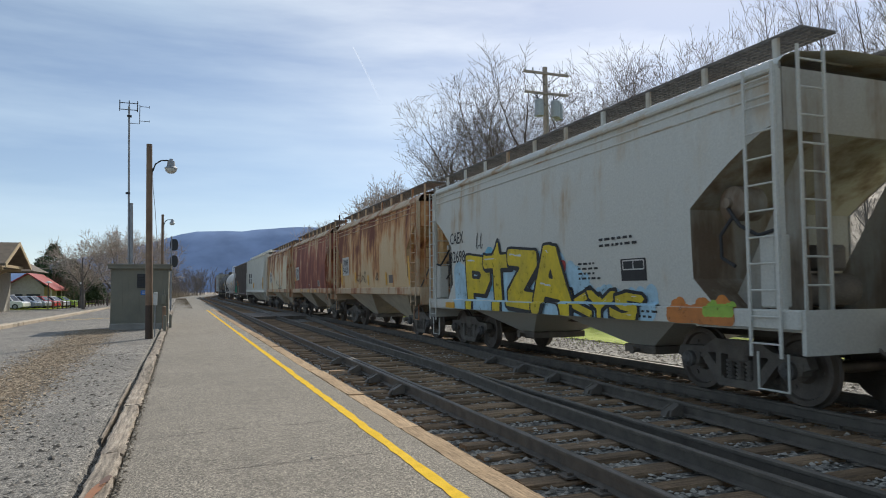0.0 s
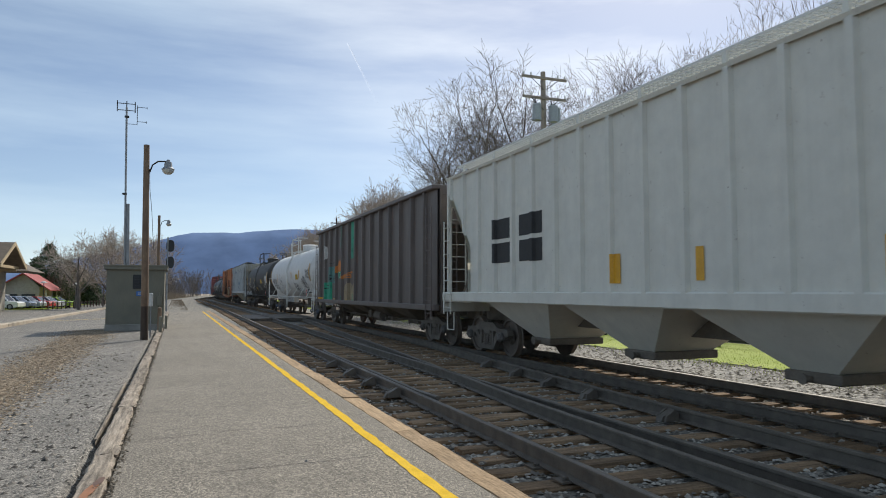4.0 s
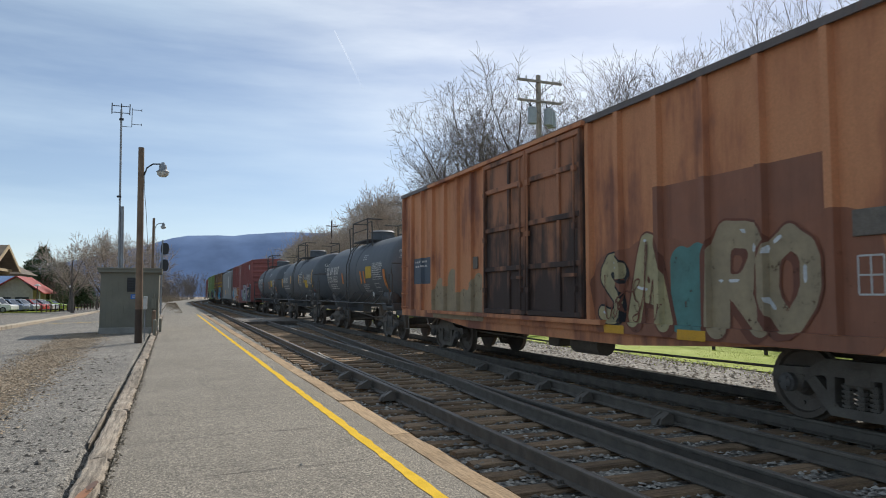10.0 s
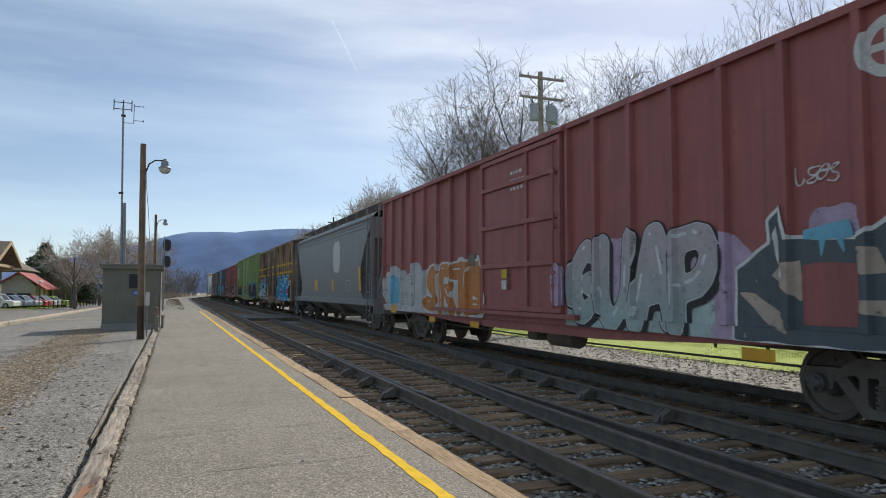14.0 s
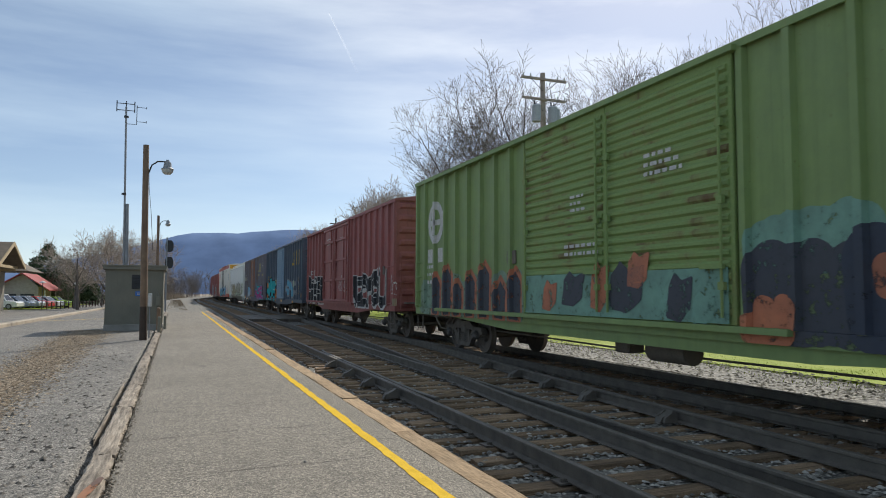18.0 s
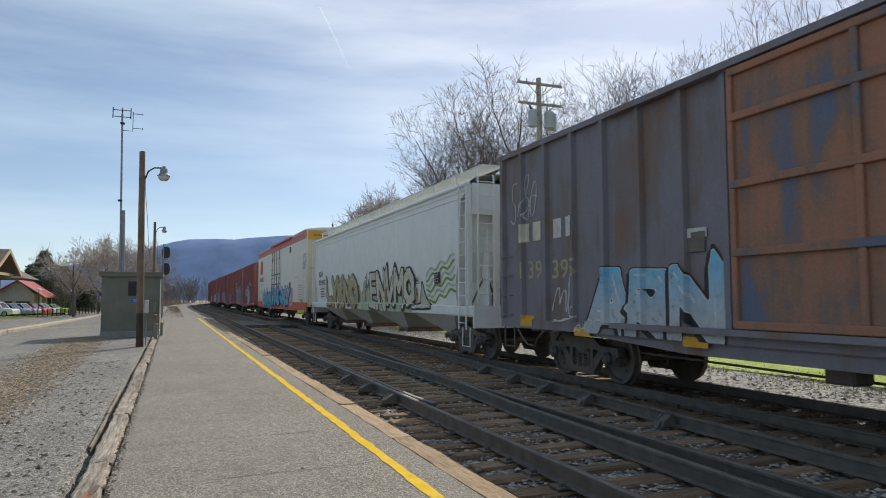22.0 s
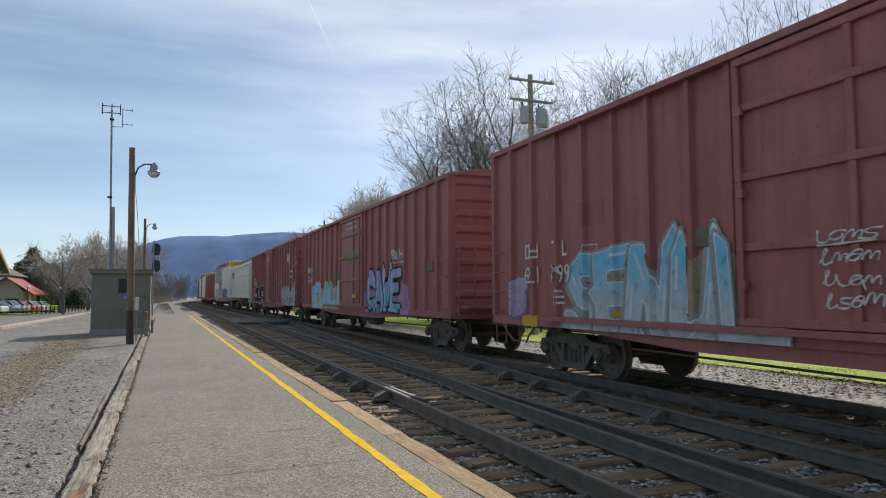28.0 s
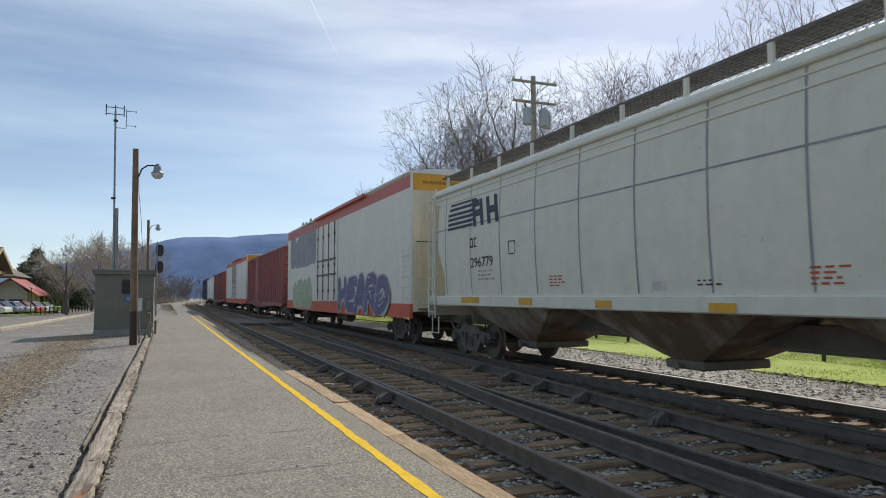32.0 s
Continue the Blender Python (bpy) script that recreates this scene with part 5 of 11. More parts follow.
def tank_car(index, length, label, body, rail_mat, radius=1.42, axis=2.5, walk_mat=None, jacket=False, inset=2.0, over=0.85, side_rail=True):
    half = length / 2
    car = thing("tank_car", label, "freight car", "cars of the train")
    tl = half - 0.45
    g = Mesh()
    prof = []
    for i in range(9):
        a = math.pi / 2 * i / 8
        prof.append((-tl + 0.62 * (1 - math.sin(a)), max(0.02, radius * math.cos(a) ** 0.62)) if i < 8 else (-tl, 0.02))
    prof = sorted(prof)
    full = prof + ([(-0.62, radius), (-0.6, radius + 0.02), (0.6, radius + 0.02), (0.62, radius)] if jacket else []) + [(-a, r) for a, r in prof[::-1]]
    g.lathe(full, (0, 0, axis), (0, 1, 0), 40)
    part("tank", g, [body], car, "", 40)

    def surf(y, z):
        d = z - axis
        return -math.sqrt(max(0.01, (radius + (0.02 if jacket and abs(y) < 0.62 else 0)) ** 2 - d * d))
    # saddles, bolsters, stub sills
    for e in (-1, 1):
        s_ = Mesh()
        y = e * (half - inset)
        s_.prism([(-1.22, axis - 0.88), (-1.05, 0.98), (1.05, 0.98), (1.22, axis - 0.88), (0.9, axis - 1.15), (-0.9, axis - 1.15)], "y", y - 0.26, y + 0.26)
        part("saddle", s_, [body], car, "", 35)
        s_ = Mesh()
        s_.box(-0.18, 0.18, min(e * (half + over - 0.3), e * (half - inset - 1.4)), max(e * (half + over - 0.3), e * (half - inset - 1.4)), 0.78, 1.12)
        part("stub_sill", s_, [body], car)
        sill = Mesh()
        sill.box(-1.5, 1.5, min(e * (half + 0.18), e * (half + 0.3)), max(e * (half + 0.18), e * (half + 0.3)), 1.02, 1.24, 0, 0.02)
        part("end_sill", sill, [rail_mat], car)
        for s in (-1, 1):
            sill = Mesh()
            sill.box(min(s * 1.40, s * 1.49), max(s * 1.40, s * 1.49), min(e * (half - 0.5), e * (half + 0.178)), max(e * (half - 0.5), e * (half + 0.178)), 1.06, 1.16, 0, 0.02)
            part("platform_side", sill, [rail_mat], car)
        walkb = Mesh()
        grating(walkb, -1.45, 1.45, min(e * (half - 0.55), e * (half + 0.2)), max(e * (half - 0.55), e * (half + 0.2)), 1.2, 0.1)
        part("end_walkway", walkb, [rail_mat], car)
    # side hand rail with slanting props
    for s in (-1, 1):
        if side_rail:
            h = Mesh()
            h.tube([(s * 1.52, -half + 0.3, 1.22), (s * 1.52, half - 0.3, 1.22)], 0.024, 8)
            for i in range(7):
                y = -half + 1.8 + (length - 3.6) * i / 6
                h.cyl((s * 1.52, y, 1.22), (s * 1.18, y - 0.1, axis - 0.78), 0.02, n=6)
            part("side_rail", h, [rail_mat], car)
        for e in (-1, 1):
            q = Mesh()
            y0, y1 = e * (half - 0.15), e * (half + 0.22)
            q.tube([(s * 1.5, y1, 1.2), (s * 1.5, y1, 2.2), (s * 1.5, y0, 2.2), (s * 1.5, y0, 1.2)], 0.02, 6)
            q.tube([(s * 1.5, y1, 1.05), (s * 1.5, y1, 0.5), (s * 1.5, y0 - e * 0.1, 0.5), (s * 1.5, y0 - e * 0.1, 1.05)], 0.02, 6)
            q.cyl((s * 1.5, y1, 0.78), (s * 1.5, y0 - e * 0.1, 0.78), 0.016, n=6)
            part("step_ladder", q, [rail_mat], car)
    for e in (-1, 1):
        q = Mesh()
        q.tube([(-1.5, e * (half + 0.1), 2.2), (-1.5, e * (half + 0.16), 2.55), (1.5, e * (half + 0.16), 2.55), (1.5, e * (half + 0.1), 2.2)], 0.02, 6)
        part("end_hand_rail", q, [rail_mat], car)
    # top platform with its rails, dome and ladder
    t = axis + radius
    p = Mesh()
    for s in (-1, 1):
        grating(p, min(s * 0.45, s * 1.0), max(s * 0.45, s * 1.0), -1.15, 1.15, t - 0.06, 0.12)
    part("top_platform", p, [walk_mat or rail_mat], car)
    for s in (-1, 1):
        r = Mesh()
        for y in (-1.15, 1.15):
            r.cyl((s * 1.0, y, t - 0.25), (s * 1.0, y, t + 0.78), 0.026, n=6)
            r.tube([(s * 1.0, y, t + 0.78), (s * 0.4, y, t + 0.78)], 0.024, 6)
        r.tube([(s * 1.0, -1.15, t + 0.78), (s * 1.0, 1.15, t + 0.78)], 0.026, 6)
        r.tube([(s * 1.0, -1.15, t + 0.38), (s * 1.0, 1.15, t + 0.38)], 0.02, 6)
        part("platform_rail", r, [walk_mat or rail_mat], car)
    for y in (-1.75, 1.75):
        r = Mesh()
        r.tube([(-1.0, math.copysign(1.15, y), t + 0.62), (-1.0, y, t + 0.62), (-0.95, y, t - 0.35)], 0.024, 6)
        part("grab_loop", r, [walk_mat or rail_mat], car)
    d = Mesh()
    d.cyl((0, 0.1, t - 0.1), (0, 0.1, t + 0.36), 0.48, n=24)
    d.cyl((0, 0.1, t + 0.36), (0, 0.1, t + 0.44), 0.52, 0.40, n=24)
    d.cyl((0, -0.75, t - 0.1), (0, -0.75, t + 0.18), 0.26, n=18)
    part("valve_dome", d, [body], car, "", 35)
    for s in (-1, 1):
        l = Mesh()
        for y in (-0.22, 0.22):
            l.tube([(s * 1.5, y, 0.55), (s * 1.5, y, axis + 0.3), (s * 1.33, y, axis + 0.85), (s * 1.0, y, t - 0.1)], 0.02, 6)
        for i in range(11):
            z = 0.6 + 0.29 * i
            x = 1.5 if z < axis + 0.3 else 1.5 - (z - axis - 0.3) * 0.33
            if z < t - 0.2:
                l.cyl((s * x, -0.22, z), (s * x, 0.22, z), 0.014, n=6)
        part("side_ladder", l, [rail_mat], car)
    a = Mesh()
    a.cyl((-0.95, -half + 1.0, 1.42), (-0.95, -half + 2.1, 1.42), 0.24, n=18)
    a.cyl((-0.95, -half + 0.9, 1.42), (-0.95, -half + 1.0, 1.42), 0.08, 0.24, n=18)
    part("air_reservoir", a, [rail_mat], car, "", 35)
    b = Mesh()
    b.tube([(-0.3, -half + 3.2, 0.75), (-0.35, 0, 0.62), (-0.3, half - 3.2, 0.75)], 0.025, 6)
    b.cyl((0, 0, 0.55), (0, 0, axis - radius), 0.16, n=12)
    b.box(-0.3, 0.3, -0.25, 0.25, 0.5, 0.62, 0, 0.03)
    part("outlet_valve", b, [M_UNDER], car, "", 35)
    handbrake(car, -half - 0.05, 2.2, rail_mat, -0.2)
    coupler(car, half + over)
    running_gear(car, half, inset - 0.2, index)
    return car, surf, []


def reefer(index, length, label, body, z0=0.86, ze=5.2, door=(-1.73, 2.25)):
    half = length / 2
    car = thing("refrigerator_car", label, "freight car", "cars of the train")
    FLOOR[car.name] = z0 + 0.005
    surf = lambda y, z: -HALF_W
    cuts = []
    g = Mesh()
    for s in (-1, 1):
        g.box(min(s * 1.45, s * HALF_W), max(s * 1.45, s * HALF_W), -half, half, z0 + 0.42, ze - 0.02, 0, 0.015)
        k = int(length / 1.2)
    part("body", g, [body], car)
    band = Mesh()
    for s in (-1, 1):
        band.box(min(s * HALF_W, s * (HALF_W + 0.004)), max(s * HALF_W, s * (HALF_W + 0.004)), -half + 0.02, half - 0.02, ze - 0.48, ze - 0.10)
    part("top_band", band, [M_REDBAND], car, "faded red painted band")
    sill = Mesh()
    for s in (-1, 1):
        sill.prism([(-half, z0), (-half + 2.9, z0), (-half + 3.2, z0 - 0.05), (half - 3.2, z0 - 0.05), (half - 2.9, z0), (half, z0), (half, z0 + 0.42), (-half, z0 + 0.42)], "x", min(s * 1.47, s * (HALF_W + 0.02)), max(s * 1.47, s * (HALF_W + 0.02)))
    part("side_sill", sill, [M_ORANGESILL], car, "orange painted side sill")
    top = Mesh()
    top.prism([(-1.52, ze - 0.06), (-1.60, ze - 0.06), (-1.60, ze), (-0.8, ze + 0.10), (0, ze + 0.13), (0.8, ze + 0.10), (1.60, ze), (1.60, ze - 0.06), (1.52, ze - 0.06)], "y", -half - 0.03, half + 0.03)
    part("roof", top, [M_ROOFWHITE], car)
    for e in (-1, 1):
        w = Mesh()
        w.box(-1.46, 1.46, min(e * (half - 0.1), e * (half - 0.01)), max(e * (half - 0.1), e * (half - 0.01)), z0 + 0.2, ze - 0.55)
        part("end_wall", w, [M_CREAM], car, "cream end wall stained with rust")
        y = Mesh()
        y.box(-1.47, 1.47, min(e * (half - 0.1), e * (half + 0.012)), max(e * (half - 0.1), e * (half + 0.012)), ze - 0.55, ze - 0.02)
        part("end_warning_panel", y, [M_EXCESS], car, "bright yellow warning panel")
        end_ladder(car, e * (half + 0.02), -1.40, -0.75, z0 + 0.2, z0 + 2.2, M_CREAM, 5, e * 0.09)
        b = Mesh()
        b.tube([(-1.4, e * (half + 0.1), z0 + 2.25), (1.4, e * (half + 0.1), z0 + 2.25)], 0.018, 6)
        b.box(-1.3, 1.3, min(e * half, e * (half + 0.35)), max(e * half, e * (half + 0.35)), z0 + 0.25, z0 + 0.30)
        part("crossover_platform", b, [M_GRATE], car)
    for s in (-1, 1):
        d = Mesh()
        xa, xb = s * HALF_W, s * (HALF_W + 0.05)
        d.box(min(xa, xb), max(xa, xb), door[0], door[1], z0 + 0.45, ze - 0.5, 0, 0.015)
        dd = part("door", d, [body], car, "white plug door")
        h = Mesh()
        for k in (0.08, 0.36, 0.64, 0.92):
            y = door[0] + (door[1] - door[0]) * k
            h.cyl((s * 1.635, y, z0 + 0.5), (s * 1.635, y, ze - 0.5), 0.02, n=6)
            for z in (z0 + 0.9, z0 + 2.0, z0 + 3.3):
                h.box(min(s * 1.6, s * 1.66), max(s * 1.6, s * 1.66), y - 0.05, y + 0.05, z - 0.06, z + 0.06)
        for z in (z0 + 1.6, z0 + 2.25):
            h.box(min(s * 1.6, s * 1.65), max(s * 1.6, s * 1.65), door[0] + 0.1, door[1] - 0.1, z - 0.03, z + 0.03)
        part("lock_rod", h, [M_UNDER], dd, "dark locking rod")
        t = Mesh()
        t.box(min(s * 1.55, s * 1.70), max(s * 1.55, s * 1.70), door[0] - 4.3, door[1] + 0.3, ze - 0.13, ze - 0.02)
        t.box(min(s * 1.50, s * (HALF_W + 0.03)), max(s * 1.50, s * (HALF_W + 0.03)), door[0] - 4.3, door[1] + 0.3, z0 + 0.36, z0 + 0.41)
        part("door_track", t, [M_REDBAND], car)
        for a in (-half + 0.14, half - 0.62):
            ladder(car, s * (HALF_W + 0.01), a, a + 0.48, z0 + 0.45, z0 + 2.0, M_CREAM, 5, s * 0.05, "grab_iron", False)
            t = Mesh()
            for c in (a - 0.03, a + 0.49):
                t.box(min(s * HALF_W, s * (HALF_W + 0.012)), max(s * HALF_W, s * (HALF_W + 0.012)), c, c + 0.02, z0 + 0.44, z0 + 2.1)
            t.box(min(s * HALF_W, s * (HALF_W + 0.012)), max(s * HALF_W, s * (HALF_W + 0.012)), a - 0.01, a + 0.49, z0 + 2.08, z0 + 2.1)
            part("ladder_frame", t, [body], car)
        for y in (-half + 0.4, half - 0.4):
            stirrup(car, s * 1.5, y, z0 + 0.05, M_UNDER)
    f = Mesh()
    f.box(-1.44, 1.44, -half + 0.05, half - 0.05, z0 + 0.2, z0 + 0.3)
    part("floor", f, [M_UNDER], car)
    underframe(car, half + 0.65, 2.6, M_UNDER)
    handbrake(car, half + 0.15, z0 + 1.5, M_UNDER)
    coupler(car, half + 0.75)
    running_gear(car, half, 2.7, index)
    skin = lambda y, z: -HALF_W - (0.05 if door[0] < y < door[1] else 0.022 if z < z0 + 0.72 else 0.0)
    return car, skin, [door[0] - 0.002, door[0] + 0.002, door[1] - 0.002, door[1] + 0.002]


def gondola(index, length, label, body):
    """A tall open-top hopper with outside posts."""
    half = length / 2
    z0, ze = 1.05, 4.5
    car = thing("open_hopper_car", label, "freight car", "cars of the train")
    ribs = [-half + 0.9 + (length - 1.8) * i / 13 for i in range(14)]
    surf, cuts = rib_side(ribs, 0.11, 0.075, 0.05, HALF_W - 0.08)
    g = side_mesh(surf, cuts, -half, half, z0, ze - 0.12)
    side_mesh(surf, cuts, -half, half, z0, ze - 0.12, -1, g)
    side_mesh(lambda y, z: -1.40, [], -half, half, z0, ze - 0.12, 1, g)
    side_mesh(lambda y, z: -1.40, [], -half, half, z0, ze - 0.12, -1, g)
    part("body", g, [body], car)
    r = Mesh()
    for s in (-1, 1):
        r.box(min(s * 1.38, s * 1.62), max(s * 1.38, s * 1.62), -half, half, ze - 0.12, ze, 0, 0.02)
        r.box(min(s * 1.4, s * 1.60), max(s * 1.4, s * 1.60), -half, half, z0 - 0.05, z0 + 0.12, 0, 0.02)
    for e in (-1, 1):
        r.box(-1.4, 1.4, min(e * half, e * (half - 0.12)), max(e * half, e * (half - 0.12)), ze - 0.14, ze, 0, 0.02)
        r.box(-1.40, 1.40, min(e * half, e * (half - 0.06)), max(e * half, e * (half - 0.06)), ze - 1.1, ze - 0.1)
        r.loft([[(-1.4, e * (half - 0.05), ze - 1.1), (1.4, e * (half - 0.05), ze - 1.1)], [(-1.4, e * (half - 3.4), z0), (1.4, e * (half - 3.4), z0)]], 0, False, False)
        for x in (-1.3, -0.5, 0.5, 1.3):
            r.box(x - 0.05, x + 0.05, min(e * half, e * (half - 0.1)), max(e * half, e * (half - 0.1)), z0 - 0.1, ze - 1.0)
        end_ladder(car, e * (half + 0.02), -1.4, -0.95, z0, ze - 0.1, body, 9, e * 0.1)
    part("top_rail", r, [body], car)
    for s in (-1, 1):
        for y in (-half + 0.1, half - 0.55):
            ladder(car, s * 1.52, y, y + 0.45, z0 - 0.3, ze - 0.6, body, 9, s * 0.1)
    hopper_bays(car, -half + 3.0, half - 3.0, 4, z0, M_UNDER, 0.5)
    underframe(car, half + 0.4, 2.0, M_UNDER, 0.9)
    coupler(car, half + 0.8)
    running_gear(car, half, 1.5, index)
    return car, surf, cuts


# ---- train: the cars in order ----
M_REDBAND = paint("faded_red_band", (0.625, 0.163, 0.125), 0.05, 0.2, 0.3)
M_ORANGESILL = paint("orange_sill", (0.74, 0.15, 0.075), 0.15, 0.3, 0.4)
M_ROOFWHITE = paint("roof_white", (0.775, 0.762, 0.712), 0.05, 0.1, 0.3)
M_CREAM = paint("cream_end", (0.86, 0.765, 0.56), 0.28, 0.5, 0.35, (0.36, 0.2, 0.08))
M_EXCESS = paint("excess_yellow", (0.83, 0.41, 0.03), 0.05, 0.2, 0.25)
P_GREY = corroded("hopper_grey", (0.63, 0.63, 0.575), (0.57, 0.51, 0.41), (0.40, 0.25, 0.13), 0.36, 0.06)
P_TAN = corroded("rusted_tan", (0.68, 0.50, 0.29), (0.590, 0.295, 0.118), (0.201, 0.071, 0.041), 0.53, 0.10)
P_TAN2 = corroded("rusted_cream", (0.74, 0.66, 0.48), (0.614, 0.319, 0.130), (0.177, 0.065, 0.041), 0.49, 0.10)
P_RUSTTRIM = corroded("rusted_trim", (0.62, 0.48, 0.32), (0.472, 0.224, 0.106), (0.189, 0.071, 0.047), 0.46, 0.0)
P_OXIDE = corroded("rusted_oxide", (0.64, 0.47, 0.27), (0.448, 0.159, 0.088), (0.236, 0.080, 0.061), 0.63, -0.02)
P_LGREY = paint("clean_light_grey", (0.750, 0.737, 0.663), 0.05, 0.14, 0.3)
P_NWGREY = paint("worn_blue_grey", (0.587, 0.613, 0.613), 0.16, 0.6, 0.5, (0.118, 0.083, 0.059))
P_DARK = paint("sooty_brown", (0.175, 0.145, 0.13), 0.25, 0.5, 0.4, (0.165, 0.059, 0.029))
P_WTANK = paint("tank_white", (0.78, 0.775, 0.755), 0.03, 0.16, 0.35, rough=0.72, spec=0.15)
P_BTANK = paint("tank_black", (0.085, 0.080, 0.074), 0.02, 0.3, 0.35, rough=0.56, spec=0.24)
P_BTANK2 = paint("tank_blueblack", (0.135, 0.148, 0.162), 0.02, 0.3, 0.3, rough=0.54, spec=0.26)
P_RAILW = paint("white_railing", (0.750, 0.750, 0.712), 0.06, 0.1, 0.25)
P_RAILB = paint("black_railing", (0.075, 0.073, 0.07), 0.02, 0.1, 0.2)
P_ORANGE = corroded("rusty_orange", (0.66, 0.29, 0.14), (0.543, 0.224, 0.112), (0.283, 0.124, 0.083), 0.50, -0.02)
P_RED = paint("boxcar_red", (0.39, 0.122, 0.108), 0.14, 0.55, 0.5, (0.130, 0.047, 0.035))
P_RED2 = paint("boxcar_red_dull", (0.42, 0.142, 0.128), 0.12, 0.55, 0.45, (0.130, 0.053, 0.041))
P_DGREY = paint("charcoal_grey", (0.25, 0.258, 0.255), 0.05, 0.3, 0.3)
P_BROWN = corroded("boxcar_brown", (0.36, 0.235, 0.145), (0.25, 0.165, 0.105), (0.085, 0.064, 0.053), 0.53, 0.0)
P_GREEN = paint("boxcar_green", (0.255, 0.36, 0.125), 0.18, 0.35, 0.35, (0.189, 0.083, 0.035))
P_GREENDOOR = corroded("door_green", (0.255, 0.36, 0.125), (0.268, 0.312, 0.117), (0.16, 0.085, 0.05), 0.42, 0.0)
P_BLUE = paint("boxcar_blue", (0.092, 0.122, 0.162), 0.06, 0.4, 0.4)
P_BLUEDOOR = paint("door_blue", (0.222, 0.354, 0.472), 0.06, 0.4, 0.4)
P_NAVY = corroded("boxcar_navy", (0.235, 0.22, 0.245), (0.215, 0.185, 0.18), (0.242, 0.147, 0.106), 0.44, 0.0)
P_RUSTDOOR = corroded("door_rust", (0.142, 0.165, 0.236), (0.260, 0.165, 0.118), (0.401, 0.195, 0.124), 0.62, 0.03)
# grime of open ends and bays, darkened to paint in the shade there
P_SHADEGRIME = corroded("grime_and_shade", (0.44, 0.42, 0.36), (0.34, 0.295, 0.23), (0.19, 0.135, 0.09), 0.50, -0.06)
P_SOOTDOOR = corroded("door_soot_orange", (0.44, 0.19, 0.10), (0.24, 0.12, 0.075), (0.075, 0.052, 0.045), 0.55, -0.10)
P_BROWNDOOR = corroded("door_soot_brown", (0.29, 0.19, 0.12), (0.20, 0.135, 0.09), (0.09, 0.066, 0.05), 0.54, -0.05)
P_PALE = paint("pale_hopper", (0.825, 0.838, 0.787), 0.03, 0.12, 0.25)
P_NSGREY = paint("warm_hopper_grey", (0.775, 0.750, 0.625), 0.05, 0.14, 0.3)
P_REEFER = paint("reefer_white", (0.84, 0.80, 0.70), 0.05, 0.10, 0.25, (0.354, 0.177, 0.094))
P_FUNNEL = paint("funnel_tan", (0.70, 0.635, 0.50), 0.30, 0.5, 0.5, (0.094, 0.059, 0.047))

CARS = {}   # index: (thing, centre along the track at the start)


def put(index, near, far, made):
    CARS[index] = (made[0], (near + far) / 2)
    return made


CAR_0 = put(0, -7.3, 4.3, hopper(0, 11.6, "grey covered hopper car with rust stains", P_GREY, end_mat=P_SHADEGRIME))
CAR_1 = put(1, 6.08, 18.03, hopper(1, 11.95, "light grey covered hopper car with yellow graffiti", P_GREY, 1.22, 4.15, 4.5, end_open=1.5, end_mat=P_SHADEGRIME))
for e in (-1, 1):
    y = e * (5.975 - 0.95)
    g = Mesh()
    g.cyl((-0.95, y, 2.62), (-1.32, y, 2.62), 0.23, n=20)
    g.cyl((-1.32, y, 2.62), (-1.38, y, 2.62), 0.23, 0.12, n=20)
    g.cyl((-1.38, y, 2.62), (-1.44, y, 2.62), 0.07, n=12)
    part("brake_cylinder", g, [P_SHADEGRIME], CAR_1[0], "", 35)
    g = Mesh()
    g.tube([(-1.36, y + e * 0.05, 2.45), (-1.42, y - e * 0.12, 2.2), (-1.43, y - e * 0.1, 1.9), (-1.42, y + e * 0.12, 1.78)], 0.026, 6)
    g.tube([(-1.40, y, 2.55), (-1.45, y + e * 0.25, 2.3), (-1.45, y + e * 0.55, 2.15), (-1.45, y + e * 0.8, 2.2)], 0.026, 6)
    part("air_hose", g, [M_BLACK], CAR_1[0], "black rubber air hose", 40)
    g = Mesh()
    g.box(-1.46, -1.2, min(y + e * 0.55, y + e * 0.8), max(y + e * 0.55, y + e * 0.8), 1.26, 2.15, 0, 0.02)
    part("valve_box", g, [P_GREY], CAR_1[0])
CAR_2 = put(2, 19.36, 30.75, hopper(2, 11.4, "heavily rusted tan covered hopper car", P_TAN, 1.55, 4.15, 4.6, funnel=P_FUNNEL, end_open=1.0, trim=P_RUSTTRIM))
CAR_3 = put(3, 32.35, 43.75, hopper(3, 11.4, "rusted oxide-red covered hopper car", P_OXIDE, 1.55, 4.2, 4.65, funnel=P_FUNNEL, end_open=1.0, trim=P_RUSTTRIM))
CAR_4 = put(4, 45.4, 56.86, hopper(4, 11.46, "rust-streaked cream covered hopper car", P_TAN2, 1.55, 4.15, 4.6, funnel=P_FUNNEL, end_open=1.0, trim=P_RUSTTRIM))
CAR_5 = put(5, 58.4, 75.55, hopper(5, 17.15, "light grey ribbed covered hopper car", P_LGREY, 1.5, 4.5, 4.7, walk_mat=P_RAILW, bays=4, posts=20, end_open=1.45, post_depth=0.07))
CAR_6 = put(6, 76.4, 93.3, gondola(6, 16.9, "sooty brown open hopper car with green paint patches", P_DARK))
CAR_7 = put(7, 94.65, 112.45, tank_car(7, 17.8, "white tank car with black graffiti tags", P_WTANK, P_RAILW, 1.5, 2.65))
CAR_8 = put(8, 113.7, 130.8, tank_car(8, 17.1, "black tank car with white graffiti tags", P_BTANK, P_RAILB, 1.5, 2.65))
